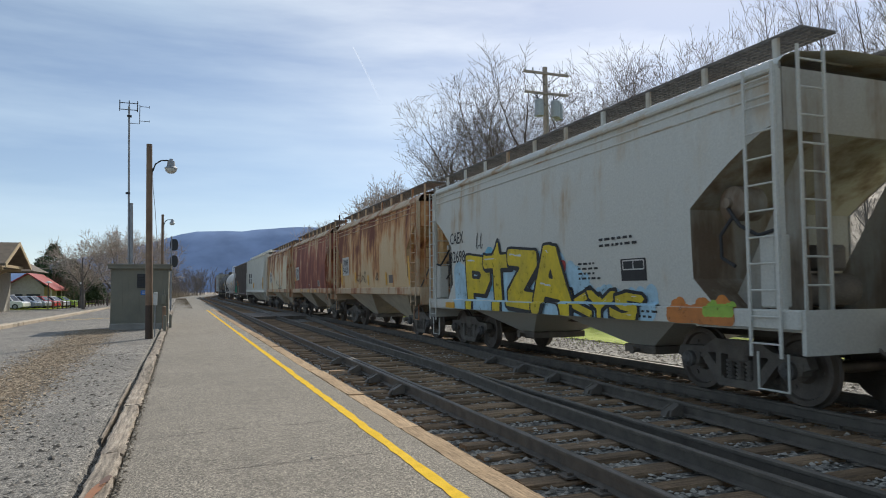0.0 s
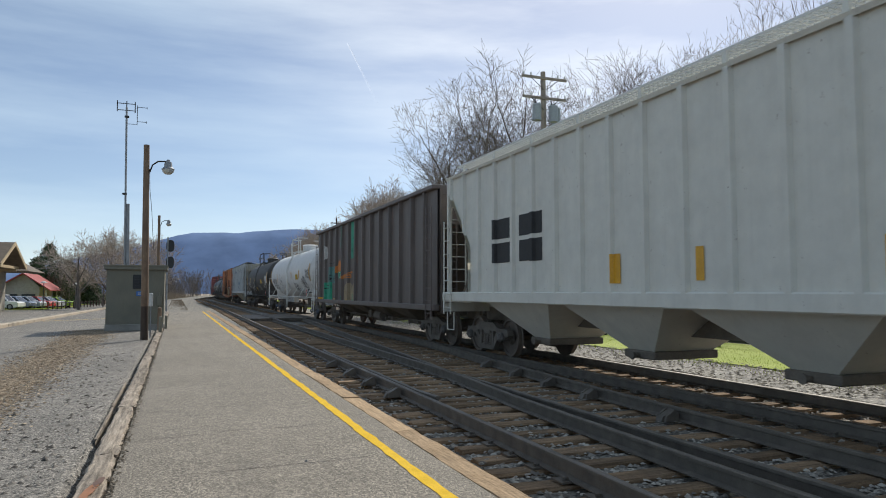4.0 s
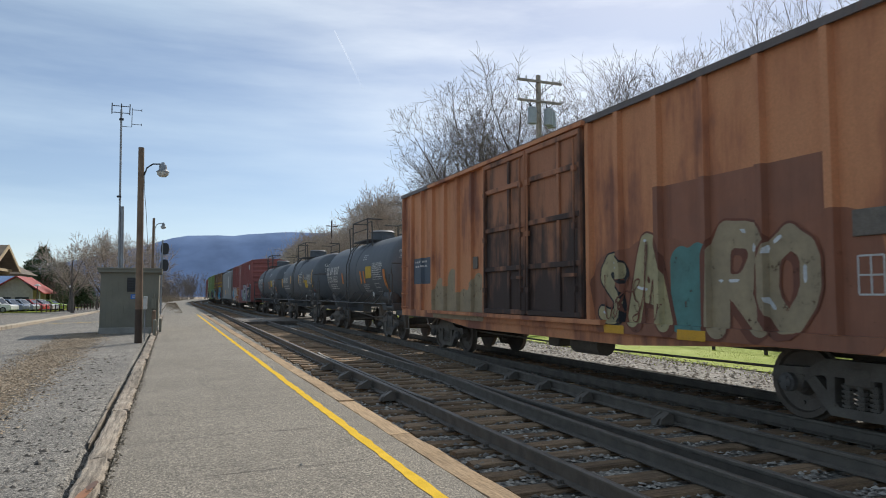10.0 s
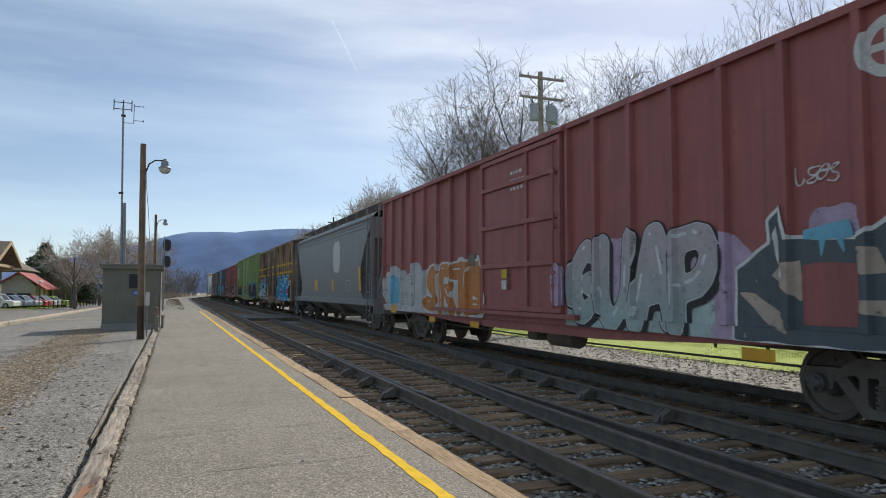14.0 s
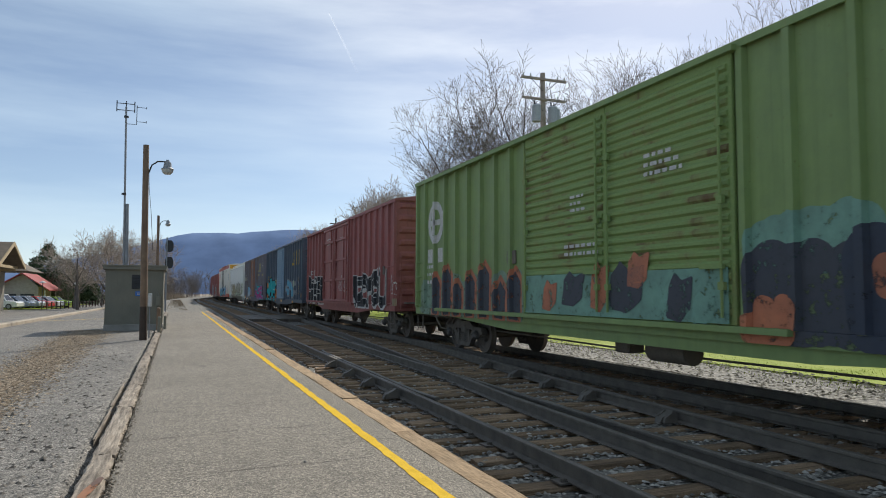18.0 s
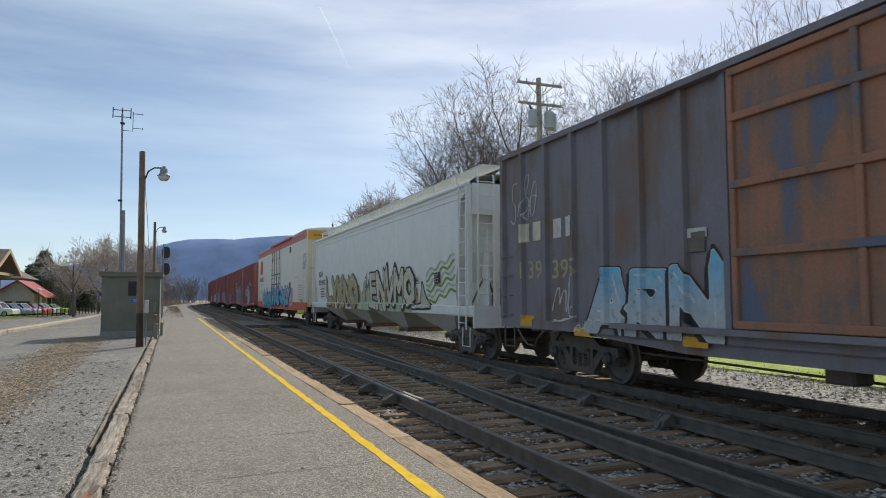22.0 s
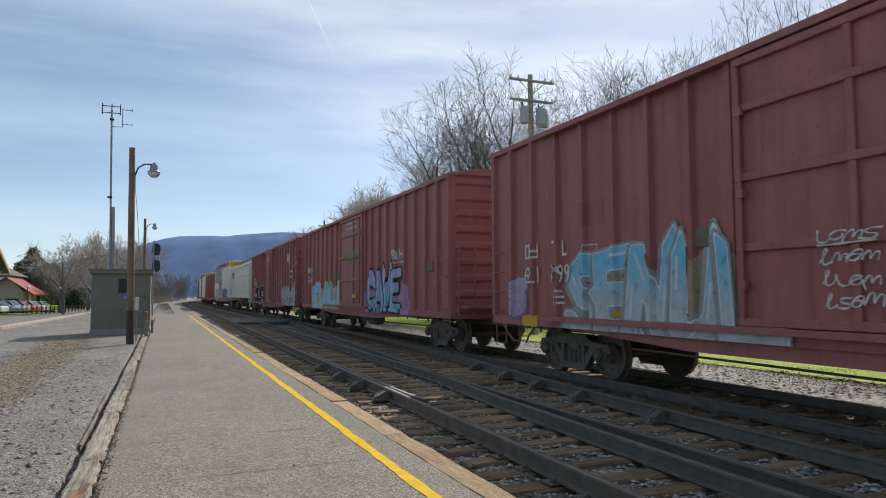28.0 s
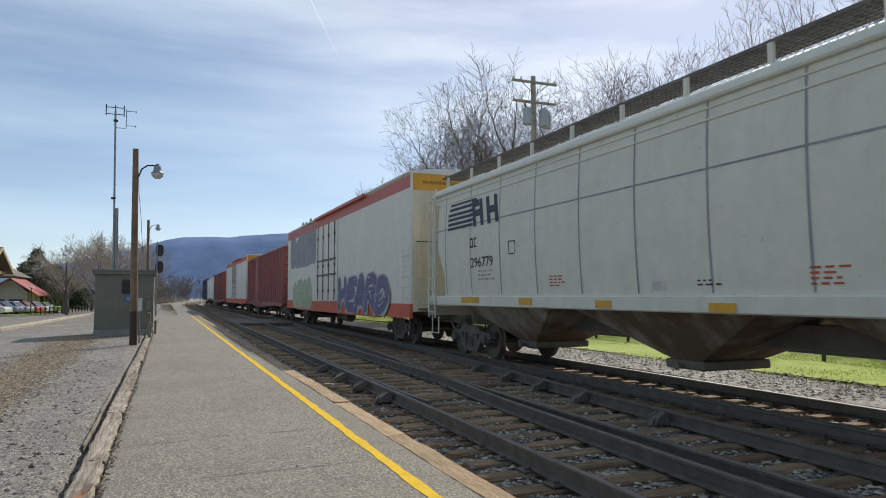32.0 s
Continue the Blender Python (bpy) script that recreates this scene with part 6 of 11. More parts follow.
CAR_9 = put(9, 132.3, 149.3, hopper(9, 17.0, "worn blue-grey ribbed covered hopper car", P_NWGREY, 1.55, 4.40, 4.42, post_foot=0.115, bays=3, posts=17, end_open=2.0, post_depth=0.09, funnel=P_FUNNEL, end_mat=P_SHADEGRIME))
CAR_10 = put(10, 150.7, 167.15, boxcar(10, 16.45, "rusty orange boxcar with faded graffiti", P_ORANGE, roof=P_DARK, doors=(-1.67, 2.23), two=True, door_mat=P_SOOTDOOR))
CAR_11 = put(11, 168.7, 180.3, tank_car(11, 11.6, "short black tank car with a railed top platform", P_BTANK2, P_RAILB, 1.32, 2.42, jacket=True))
CAR_12 = put(12, 181.9, 193.9, tank_car(12, 12.0, "short blue-black tank car with orange strips", P_BTANK2, P_RAILB, 1.32, 2.42, jacket=True))
CAR_13 = put(13, 195.6, 207.6, tank_car(13, 12.0, "short black tank car with white lettering", P_BTANK2, P_RAILB, 1.32, 2.42, jacket=True))
CAR_14 = put(14, 209.25, 228.37, boxcar(14, 19.1, "dull red boxcar with pastel graffiti", P_RED, doors=(-1.89, 1.53), pitch=0.95))
CAR_15 = put(15, 230.0, 246.0, hopper(15, 16.0, "charcoal grey covered hopper car", P_DGREY, 1.22, 4.2, 4.6, bays=3, end_open=1.75, open_top=0.95, open_full=0.3))
CAR_16 = put(16, 247.25, 263.39, boxcar(16, 16.1, "brown boxcar with yellow stripes and blue graffiti", P_BROWN, doors=(-1.99, 3.03), two=True, door_mat=P_BROWNDOOR))
CAR_17 = put(17, 265.05, 283.98, boxcar(17, 18.9, "green boxcar with ribbed double doors and dark graffiti", P_GREEN, doors=(-2.82, 2.67), two=True, door_mat=P_GREENDOOR, door_style="rib", ze=4.72, pitch=0.78))
CAR_18 = put(18, 286.05, 301.7, boxcar(18, 15.65, "red boxcar with black and white graffiti", P_RED, doors=(-1.75, 3.09), two=True, pitch=0.78))
CAR_19 = put(19, 303.23, 319.24, boxcar(19, 16.0, "dark blue boxcar with a lighter ribbed door", P_BLUE, doors=(-1.24, 1.79), door_mat=P_BLUEDOOR, door_style="rib"))
CAR_20 = put(20, 320.97, 336.78, boxcar(20, 15.8, "sooty navy boxcar with a rust-brown door", P_NAVY, doors=(-1.48, 1.34), door_mat=P_RUSTDOOR))
CAR_21 = put(21, 338.68, 357.98, hopper(21, 19.3, "pale grey covered hopper car with green graffiti", P_PALE, 1.3, 4.3, 4.6, bays=4, end_open=0.8, narrow=True, walk_mat=P_LGREY, rail_posts=14, sub=P_RUSTDOOR))
CAR_22 = put(22, 359.96, 381.64, reefer(22, 21.65, "white refrigerator car with an orange sill and blue graffiti", P_REEFER))
CAR_23 = put(23, 383.89, 402.6, boxcar(23, 18.7, "dull red boxcar with small pale graffiti", P_RED2, doors=(-1.25, 2.03)))
CAR_24 = put(24, 405.1, 424.06, boxcar(24, 18.95, "dull red boxcar with light blue graffiti", P_RED2, doors=(-2.36, 2.67), two=True))
CAR_25 = put(25, 426.4, 445.6, boxcar(25, 19.2, "dull red boxcar with blue graffiti letters", P_RED2, doors=(-1.82, 1.47)))
CAR_26 = put(26, 447.34, 466.65, boxcar(26, 19.3, "dark red boxcar with grey graffiti", P_RED, doors=(-1.36, 1.79)))
CAR_27 = put(27, 468.56, 485.82, hopper(27, 17.25, "warm grey curved covered hopper car", P_NSGREY, 1.5, 4.15, 4.55, bays=3, funnel=P_SHADEGRIME, end_open=0.9, narrow=True, rail_posts=12))
CAR_28 = put(28, 487.5, 509.1, reefer(28, 21.6, "white refrigerator car with pale graffiti", P_REEFER))
CAR_29 = put(29, 510.9, 529.6, boxcar(29, 18.7, "plain dull red boxcar with worn paint", P_RED2, doors=(0.6, 3.8)))
CAR_30 = put(30, 531.4, 552.8, reefer(30, 21.4, "white refrigerator car with a yellow end panel", P_REEFER))
CAR_31 = put(31, 554.6, 573.4, boxcar(31, 18.8, "plain dull red boxcar with worn paint", P_RED, doors=(0.6, 3.8)))
CAR_32 = put(32, 575.2, 591.8, hopper(32, 16.6, "pale blue-grey covered hopper car", P_PALE, 1.4, 4.2, 4.6, bays=3))
CAR_33 = put(33, 593.6, 609.4, boxcar(33, 15.8, "plain dark blue boxcar with worn paint", P_BLUE, doors=(-1.5, 1.5)))


# ---- painted markings and graffiti ----
def spray_paint(name, base, up=None, worn=0.0):
    """Sprayed paint, thin and worn in places; up: the colour into which it fades higher on the side; worn: how much has flaked off."""
    name, base = "spray_" + name, tuple(min(0.85, c * 1.22) for c in base)
    m, nt, b = node_mat(name)
    vec, rnd = place_vec(nt)
    tc = nt.nodes.new("ShaderNodeTexCoord").outputs["Object"]
    cloud, mid, fine = noise_node(nt, vec, 1.6, 5, 0.6), noise_node(nt, vec, 6.0, 7, 0.68), noise_node(nt, vec, 30.0, 4, 0.6)
    col = mix(nt, ramp(nt, cloud, 0.3, 0.72), base, tuple(c * 0.62 + 0.03 for c in base))
    if up:
        sep = nt.nodes.new("ShaderNodeSeparateXYZ")
        nt.links.new(tc, sep.inputs[0])
        rise = nt.nodes.new("ShaderNodeMapRange")
        rise.inputs["From Min"].default_value, rise.inputs["From Max"].default_value = 1.25, 2.0
        nt.links.new(sep.outputs["Z"], rise.inputs["Value"])
        col = mix(nt, rise.outputs["Result"], col, tuple(min(0.85, c * 1.22) for c in up))
    col = mix(nt, 0.35, col, ramp(nt, mid, 0.3, 0.6, grey(0.4), grey(1.0)), "MULTIPLY")
    nt.links.new(col, b.inputs["Base Color"])
    b.inputs["Specular IOR Level"].default_value = 0.3
    rough_from(nt, b, mid, 0.5, 0.75)
    nt.links.new(mix(nt, 1.0, ramp(nt, mid, 0.31 + worn, 0.40 + worn, grey(0.3 - worn), grey(1.0)), ramp(nt, fine, 0.2, 0.3, grey(0.6), grey(1.0)), "MULTIPLY"), b.inputs["Alpha"])
    MATS[name] = m
    return m


G_SKY, G_SKYL, G_YEL, G_YELP = spray_paint("sky", (0.16, 0.42, 0.56)), spray_paint("pale_sky", (0.38, 0.58, 0.70)), spray_paint("yellow", (0.66, 0.50, 0.03)), spray_paint("pale_yellow", (0.62, 0.52, 0.18))
G_INK, G_ORG, G_ORG2, G_RED = spray_paint("ink", (0.022, 0.024, 0.028)), spray_paint("orange", (0.62, 0.22, 0.05)), spray_paint("rust_orange", (0.50, 0.20, 0.06)), spray_paint("red", (0.45, 0.06, 0.05))
G_FROST, G_CYAN, G_VIOLET = spray_paint("frost", (0.46, 0.50, 0.52), (0.16, 0.42, 0.58)), spray_paint("cyan_blue", (0.09, 0.46, 0.56), (0.17, 0.38, 0.60)), spray_paint("violet_blue", (0.26, 0.47, 0.60), (0.36, 0.38, 0.56))
G_CHALK, G_LILAC, G_SLATE, G_SAND = spray_paint("chalky_grey", (0.34, 0.42, 0.40), (0.36, 0.33, 0.34)), spray_paint("lilac", (0.44, 0.33, 0.44)), spray_paint("slate", (0.085, 0.105, 0.115)), spray_paint("sand", (0.44, 0.36, 0.29))
G_LIME, G_LIMEP, G_LIMED = spray_paint("lime", (0.35, 0.55, 0.08)), spray_paint("pale_lime", (0.44, 0.50, 0.33)), spray_paint("dark_lime", (0.22, 0.36, 0.08))
G_TEAL, G_TEALP, G_TEALD = spray_paint("teal", (0.03, 0.44, 0.46)), spray_paint("green_patch", (0.04, 0.36, 0.22)), spray_paint("dull_teal", (0.10, 0.24, 0.22))
G_TAN, G_TANP, G_RUST, G_SOOT = spray_paint("tan", (0.34, 0.27, 0.17)), spray_paint("faded_gold", (0.42, 0.36, 0.20)), spray_paint("rust", (0.17, 0.06, 0.035)), paint("sooty_rust", (0.34, 0.135, 0.075), 0.3, 0.5, 0.5)
G_PALE, G_MINT, G_GREY, G_CREAM = spray_paint("pale", (0.50, 0.50, 0.50)), spray_paint("mint", (0.40, 0.50, 0.47)), spray_paint("grey", (0.30, 0.31, 0.32)), spray_paint("cream", (0.60, 0.57, 0.42))
G_MAUVE, G_PINK, G_PINKP, G_PURP = spray_paint("mauve", (0.40, 0.25, 0.40)), spray_paint("pink", (0.50, 0.10, 0.30)), spray_paint("pale_pink", (0.66, 0.36, 0.36)), spray_paint("purple", (0.17, 0.15, 0.26))
G_BLUE, G_NAVY, G_NAVYP = spray_paint("blue", (0.05, 0.30, 0.48)), spray_paint("navy", (0.04, 0.05, 0.075)), spray_paint("dark_plum", (0.10, 0.06, 0.11))
M_BLUEGREY, M_GHOST, M_GHOSTW, M_BLUEBLK = spray_paint("worn_blue_letters", (0.26, 0.29, 0.32)), spray_paint("ghost_letters", (0.30, 0.36, 0.42)), spray_paint("faint_letters", (0.44, 0.38, 0.34)), spray_paint("blue_black", (0.05, 0.06, 0.09))
G_FADEW, G_NAVYW, G_ORGW, G_TEALW = spray_paint("flaking_green_grey", (0.20, 0.29, 0.21), None, 0.04), spray_paint("flaking_navy", (0.06, 0.065, 0.08), None, 0.05), spray_paint("flaking_orange", (0.48, 0.17, 0.09), None, 0.05), spray_paint("flaking_teal", (0.19, 0.35, 0.27), None, 0.02)
M_RUSTDOT = surface("rust_dots", (0.075, 0.05, 0.04), (0.04, 0.03, 0.026), 8.0, 60.0)
M_FAINTRED, M_WHITEP, M_RED_DOT = spray_paint("faint_red", (0.50, 0.27, 0.15)), spray_paint("chalk_white", (0.66, 0.66, 0.64)), P_RED


def disc(car, surf, cuts, y, z, r, mat, inner, lift=0.010):
    """A round emblem: a pale ring with a plain cross."""
    n = 32
    for radius, m, up in ((r, mat, 0.0), (r * 0.62, inner, 0.004)):
        v = [(y + radius * math.cos(2 * math.pi * k / n), z + radius * math.sin(2 * math.pi * k / n)) for k in range(n)]
        me = lay(v, [tuple(range(n))], surf, cuts, lift + up)
        me.materials.append(m)
        part("emblem", me, None, car, "round painted emblem")
    w = r * 0.13
    v = [(y - r * 0.6, z - w), (y + r * 0.6, z - w), (y + r * 0.6, z + w), (y - r * 0.6, z + w), (y - w, z - r * 0.6), (y + w, z - r * 0.6), (y + w, z + r * 0.6), (y - w, z + r * 0.6)]
    me = lay(v, [(0, 1, 2, 3), (4, 5, 6, 7)], surf, cuts, lift + 0.008)
    me.materials.append(mat)
    part("emblem", me, None, car)


def placard(car, surf, cuts, y, z, r, number, mat, lift=0.05):
    """A diamond hazard placard with its number."""
    x = min(surf(y, z) - lift, -1.47)
    g = Mesh()
    g.prism([(y - r, z), (y, z - r), (y + r, z), (y, z + r)], "x", x - 0.004, x)
    board = part("placard", g, [M_WHITE], car, "diamond hazard placard")
    g = Mesh()
    q = r * 0.88
    g.prism([(y - q, z), (y, z - q), (y + q, z), (y, z + q)], "x", x - 0.007, x - 0.003)
    part("placard_field", g, [mat], board)
    if mat is M_BLACK:
        g = Mesh()
        g.prism([(y - q * 0.8, z + q * 0.2), (y + q * 0.8, z + q * 0.2), (y, z + q)], "x", x - 0.010, x - 0.006)
        part("placard_top", g, [M_WHITE], board)
    g = Mesh()
    g.box(x + 0.004, max(x + 0.05, surf(y, z)), y - 0.03, y + 0.03, z - 0.03, z + 0.03)
    part("placard_bracket", g, [P_RAILB], board)
    g = Mesh()
    g.prism([(y - r * 0.62, z - r * 0.18), (y + r * 0.62, z - r * 0.18), (y + r * 0.62, z + r * 0.18), (y - r * 0.62, z + r * 0.18)], "x", x - 0.010, x - 0.006)
    part("number_field", g, [M_WHITE], board)
    flat = lambda a, b: x - 0.004
    words(board, flat, (), number, y + r * 0.5, z - r * 0.13, r * 0.27, M_BLACK, width=r * 1.0)


def end_words(car, y, string, x0, z, h, width, mat=None):
    """Writing on the end that faces forward along the line."""
    v, f = text_polys(string)
    a, b = min(p.x for p in v), max(p.x for p in v)
    me = bpy.data.meshes.new("lettering")
    me.from_pydata([(x0 + (p.x - a) * width / (b - a), y, z + p.y * h / 0.69) for p in v], [], f)
    me.materials.append(mat or M_BLACK)
    part("lettering", me, None, car)


def head_words(car, half, radius, axis, string, x0, z, h, width, mat):
    """Writing on the domed head that faces forward."""
    v, f = text_polys(string)
    a, b = min(p.x for p in v), max(p.x for p in v)
    pts = []
    for p in v:
        x, zz = x0 + (p.x - a) * width / (b - a), z + p.y * h / 0.69
        r = min(0.97, math.hypot(x, zz - axis) / radius)
        pts.append((x, -(half - 0.45) + 0.62 * (1 - math.sin(math.acos(r ** (1 / 0.62)))) - 0.03, zz))
    me = bpy.data.meshes.new("lettering")
    me.from_pydata(pts, [], f)
    me.materials.append(mat)
    tagged(part("lettering", me, None, car), kind="stuff")


for c, half, radius, axis, lines in ((CAR_7, 8.9, 1.5, 2.65, ("GATX 21924", "CAPY", "CAPY")), (CAR_8, 8.55, 1.5, 2.65, ("TILX 254", "CAPY 25460", "CAPY 96 452")), (CAR_12, 6.0, 1.32, 2.42, ("GATX 8043", "CAPY", "CAPY")), (CAR_13, 6.0, 1.32, 2.42, ("PROX", "CAPY", "CAPY"))):
    for k, string in enumerate(lines):
        head_words(c[0], half, radius, axis, string, -0.75, axis + 0.55 - (0.0, 0.15, 0.28)[k], 0.16 if k == 0 else 0.08, 0.085 * len(string) * (1.35 if k == 0 else 0.8), M_BLACK if c is CAR_7 else M_WHITE)
for c, L in ((CAR_22, 21.65), (CAR_28, 21.6), (CAR_30, 21.4)):
    end_words(c[0], -L / 2 - 0.02, "EXCESS HEIGHT CAR", -0.45, 5.02, 0.10, 1.35)
    end_words(c[0], -L / 2 - 0.02, "NO RUNNING BOARD", -1.15, 4.84, 0.10, 1.15)
    for k, z in enumerate((3.25, 2.85, 2.75, 2.65, 2.2, 2.12, 2.04)):
        g = Mesh()
        x = 0.05
        for w in range(6 - k % 3):
            g.box(x, x + 0.075 + 0.03 * ((w + k) % 2), -L / 2 - 0.006, -L / 2 - 0.002, z, z + 0.035)
            x += 0.125
        tagged(part("lettering_bar", g, [M_FAINTRED], c[0], "faint red lettering as plain bars"), kind="stuff")
# the two yellow lines of the brown car
for z in (3.20, 2.70):
    panel(*CAR_16, 8.03, -8.03, z - 0.06, z + 0.06, M_SIGNYEL, 0.004, "yellow_stripe", "yellow painted stripe")
# weld seams of the curved grey car
for k in range(11):
    y = -7.6 + 1.52 * k
    panel(*CAR_27, y + 0.02, y - 0.02, 1.55, 4.1, G_GREY, 0.004, "weld_seam", "dark weld seam")
panel(*CAR_27, 8.5, -8.5, 3.18, 3.21, G_GREY, 0.004, "weld_seam", "dark weld seam")
# car 1
spray(*CAR_1, 4.3, -1.2, 1.02, 2.3, G_SKYL, 1, 0.5)
spray(*CAR_1, 2.7, 1.7, 1.5, 2.5, G_SKY, 2, 0.4, 0.007)
spray(*CAR_1, -0.9, -3.7, 1.02, 1.62, G_SKYL, 21, 0.6)
spray(*CAR_1, -0.7, -1.9, 1.4, 2.1, G_SKYL, 22, 0.5, 0.006)
tag(*CAR_1, "PTZA", 3.41, -1.14, 1.05, 2.29, G_YEL, G_INK, 3, soft=False)
tag(*CAR_1, "KYS", -1.28, -3.28, 1.0, 1.46, G_YEL, G_INK, 4, soft=False)
spray(*CAR_1, -3.94, -5.24, 1.02, 1.41, G_ORG, 5, 0.4, 0.006)
spray(*CAR_1, -4.69, -5.24, 1.13, 1.35, G_LIME, 6, 0.4, 0.007)
words(*CAR_1, "CAEX", 4.55, 2.66, 0.29, M_BLACK, width=0.88)
words(*CAR_1, "32698", 4.56, 2.18, 0.29, M_BLACK, width=0.99)
panel(*CAR_1, -2.83, -3.47, 1.62, 1.97, M_BLACK)
frame_lines(*CAR_1, -2.89, -3.42, 1.8, 1.94, M_WHITE, 1, 2)
block_rows(*CAR_1, -2.25, 2.34, 0.1, M_BLACK, 2, 1.21, seed=11)
block_rows(*CAR_1, -1.57, 1.95, 0.085, M_BLACK, 4, 0.67, seed=12)
block_rows(*CAR_1, -3.25, 1.25, 0.08, M_BLACK, 3, 0.62, seed=13)
spray(*CAR_1, -0.85, -1.15, 1.81, 2.04, G_RED, 7, 0.2, 0.016)
scribble(CAR_1[0], CAR_1[1], 2.9, 2.45, 2.46, 2.75, M_BLACK, 3, 2)
panel(*CAR_1, 4.87, 4.24, 1.02, 1.16, M_REFLECT, 0.014, "reflector", "yellow reflective strip")
# car 2
panel(*CAR_2, 4.32, 3.14, 2.1, 2.87, M_WHITE, 0.006, "number_board", "white number board")
words(*CAR_2, "GNWR", 4.18, 2.5, 0.28, M_BLACK, width=0.93, lift=0.012)
words(*CAR_2, "5410", 4.19, 2.18, 0.27, M_BLACK, width=0.94, lift=0.012)
panel(*CAR_2, 4.65, 4.32, 1.7, 2.64, M_REFLECT, 0.014, "reflector", "yellow reflective strip")
panel(*CAR_2, 2.14, 1.9, 1.78, 2.19, M_REFLECT, 0.014, "reflector", "yellow reflective strip")
panel(*CAR_2, 0.15, -0.03, 1.66, 2.04, M_REFLECT, 0.014, "reflector", "yellow reflective strip")
panel(*CAR_2, -2.28, -2.45, 1.65, 2.1, M_REFLECT, 0.014, "reflector", "yellow reflective strip")
panel(*CAR_2, -4.83, -5.0, 1.63, 2.54, M_REFLECT, 0.014, "reflector", "yellow reflective strip")
scribble(CAR_2[0], CAR_2[1], -0.99, -1.37, 1.81, 2.06, M_BLACK, 4, 3)
scribble(CAR_2[0], CAR_2[1], 1.78, 0.3, 1.76, 2.14, M_BLACK, 5, 4)
panel(*CAR_2, -2.66, -3.13, 1.72, 1.99, P_DARK)
# car 3
panel(*CAR_3, 4.3, 3.09, 2.07, 2.85, M_WHITE, 0.006, "number_board", "white number board")
words(*CAR_3, "GNWR", 4.19, 2.48, 0.28, M_BLACK, width=1.01, lift=0.012)
words(*CAR_3, "5367", 4.13, 2.13, 0.31, M_BLACK, width=0.88, lift=0.012)
panel(*CAR_3, 4.63, 4.11, 2.05, 2.25, M_REFLECT, 0.014, "reflector", "yellow reflective strip")
panel(*CAR_3, 2.08, 1.67, 1.41, 1.53, M_REFLECT, 0.014, "reflector", "yellow reflective strip")
panel(*CAR_3, 0.01, -0.48, 1.4, 1.51, M_REFLECT, 0.014, "reflector", "yellow reflective strip")
panel(*CAR_3, -2.04, -2.55, 1.39, 1.51, M_REFLECT, 0.014, "reflector", "yellow reflective strip")
panel(*CAR_3, -2.65, -3.21, 1.66, 1.98, P_DARK)
frame_lines(*CAR_3, -2.69, -3.17, 1.7, 1.96, M_WHITE, 1, 2)
block_rows(*CAR_3, -0.1, 1.81, 0.075, M_WHITE, 2, 0.36, seed=39)
# car 4
panel(*CAR_4, 4.11, 2.93, 2.07, 2.83, M_WHITE, 0.006, "number_board", "white number board")
words(*CAR_4, "GNWR", 4.0, 2.5, 0.27, M_BLACK, width=0.99, lift=0.012)
words(*CAR_4, "5134", 3.87, 2.14, 0.28, M_BLACK, width=0.78, lift=0.012)
panel(*CAR_4, 1.92, 1.44, 1.4, 1.53, M_REFLECT, 0.014, "reflector", "yellow reflective strip")
panel(*CAR_4, -0.12, -0.58, 1.38, 1.51, M_REFLECT, 0.014, "reflector", "yellow reflective strip")
scribble(CAR_4[0], CAR_4[1], 0.45, -0.19, 1.76, 2.19, M_BLACK, 11, 4, 0.018)
scribble(CAR_4[0], CAR_4[1], -0.55, -2.21, 1.53, 2.0, M_BLACK, 12, 8, 0.018)
# car 5
panel(*CAR_5, -6.61, -6.75, 1.58, 2.58, M_REFLECT, 0.014, "reflector", "yellow reflective strip")
panel(*CAR_5, -3.34, -3.48, 1.63, 2.11, M_REFLECT, 0.014, "reflector", "yellow reflective strip")
panel(*CAR_5, -0.64, -0.8, 1.68, 2.15, M_REFLECT, 0.014, "reflector", "yellow reflective strip")
panel(*CAR_5, 1.27, 1.07, 1.66, 2.14, M_REFLECT, 0.014, "reflector", "yellow reflective strip")
panel(*CAR_5, -4.02, -4.49, 1.83, 2.12, M_BLACK)
frame_lines(*CAR_5, -4.08, -4.43, 1.93, 2.07, M_WHITE, 1, 2)
bars(*CAR_5, 5.86, 2.69, 0.44, M_BLACK, "3 3", width=2.26)
bars(*CAR_5, 5.85, 2.16, 0.44, M_BLACK, "3 3", width=2.25)
block_rows(*CAR_5, -5.68, 2.14, 0.093, M_BLACK, 3, 0.86, seed=57)
panel(*CAR_5, 4.06, 3.6, 2.14, 2.56, M_BLACK)
# car 6
spray(*CAR_6, 6.99, 6.22, 3.09, 3.73, M_WHITE, 1, 0.1, 0.006)
spray(*CAR_6, 6.84, 6.42, 2.58, 3.1, M_WHITE, 2, 0.3, 0.006)
panel(*CAR_6, 7.03, 5.08, 1.1, 1.96, G_TEALP)
panel(*CAR_6, 5.98, 4.12, 1.92, 2.67, G_TEALD, 0.005)
words(*CAR_6, "835", 5.89, 2.04, 0.26, M_BLACK, width=0.75)
words(*CAR_6, "456", 4.84, 2.02, 0.26, M_BLACK, width=0.65)
panel(*CAR_6, 3.28, 2.89, 3.4, 4.46, G_TEALP)
panel(*CAR_6, 1.52, 1.12, 2.88, 4.48, G_TEALP)
panel(*CAR_6, 3.9, 3.17, 2.11, 2.41, G_TEALP, 0.008)
frame_lines(*CAR_6, 3.73, 3.45, 2.16, 2.37, M_WHITE, 1, 1)
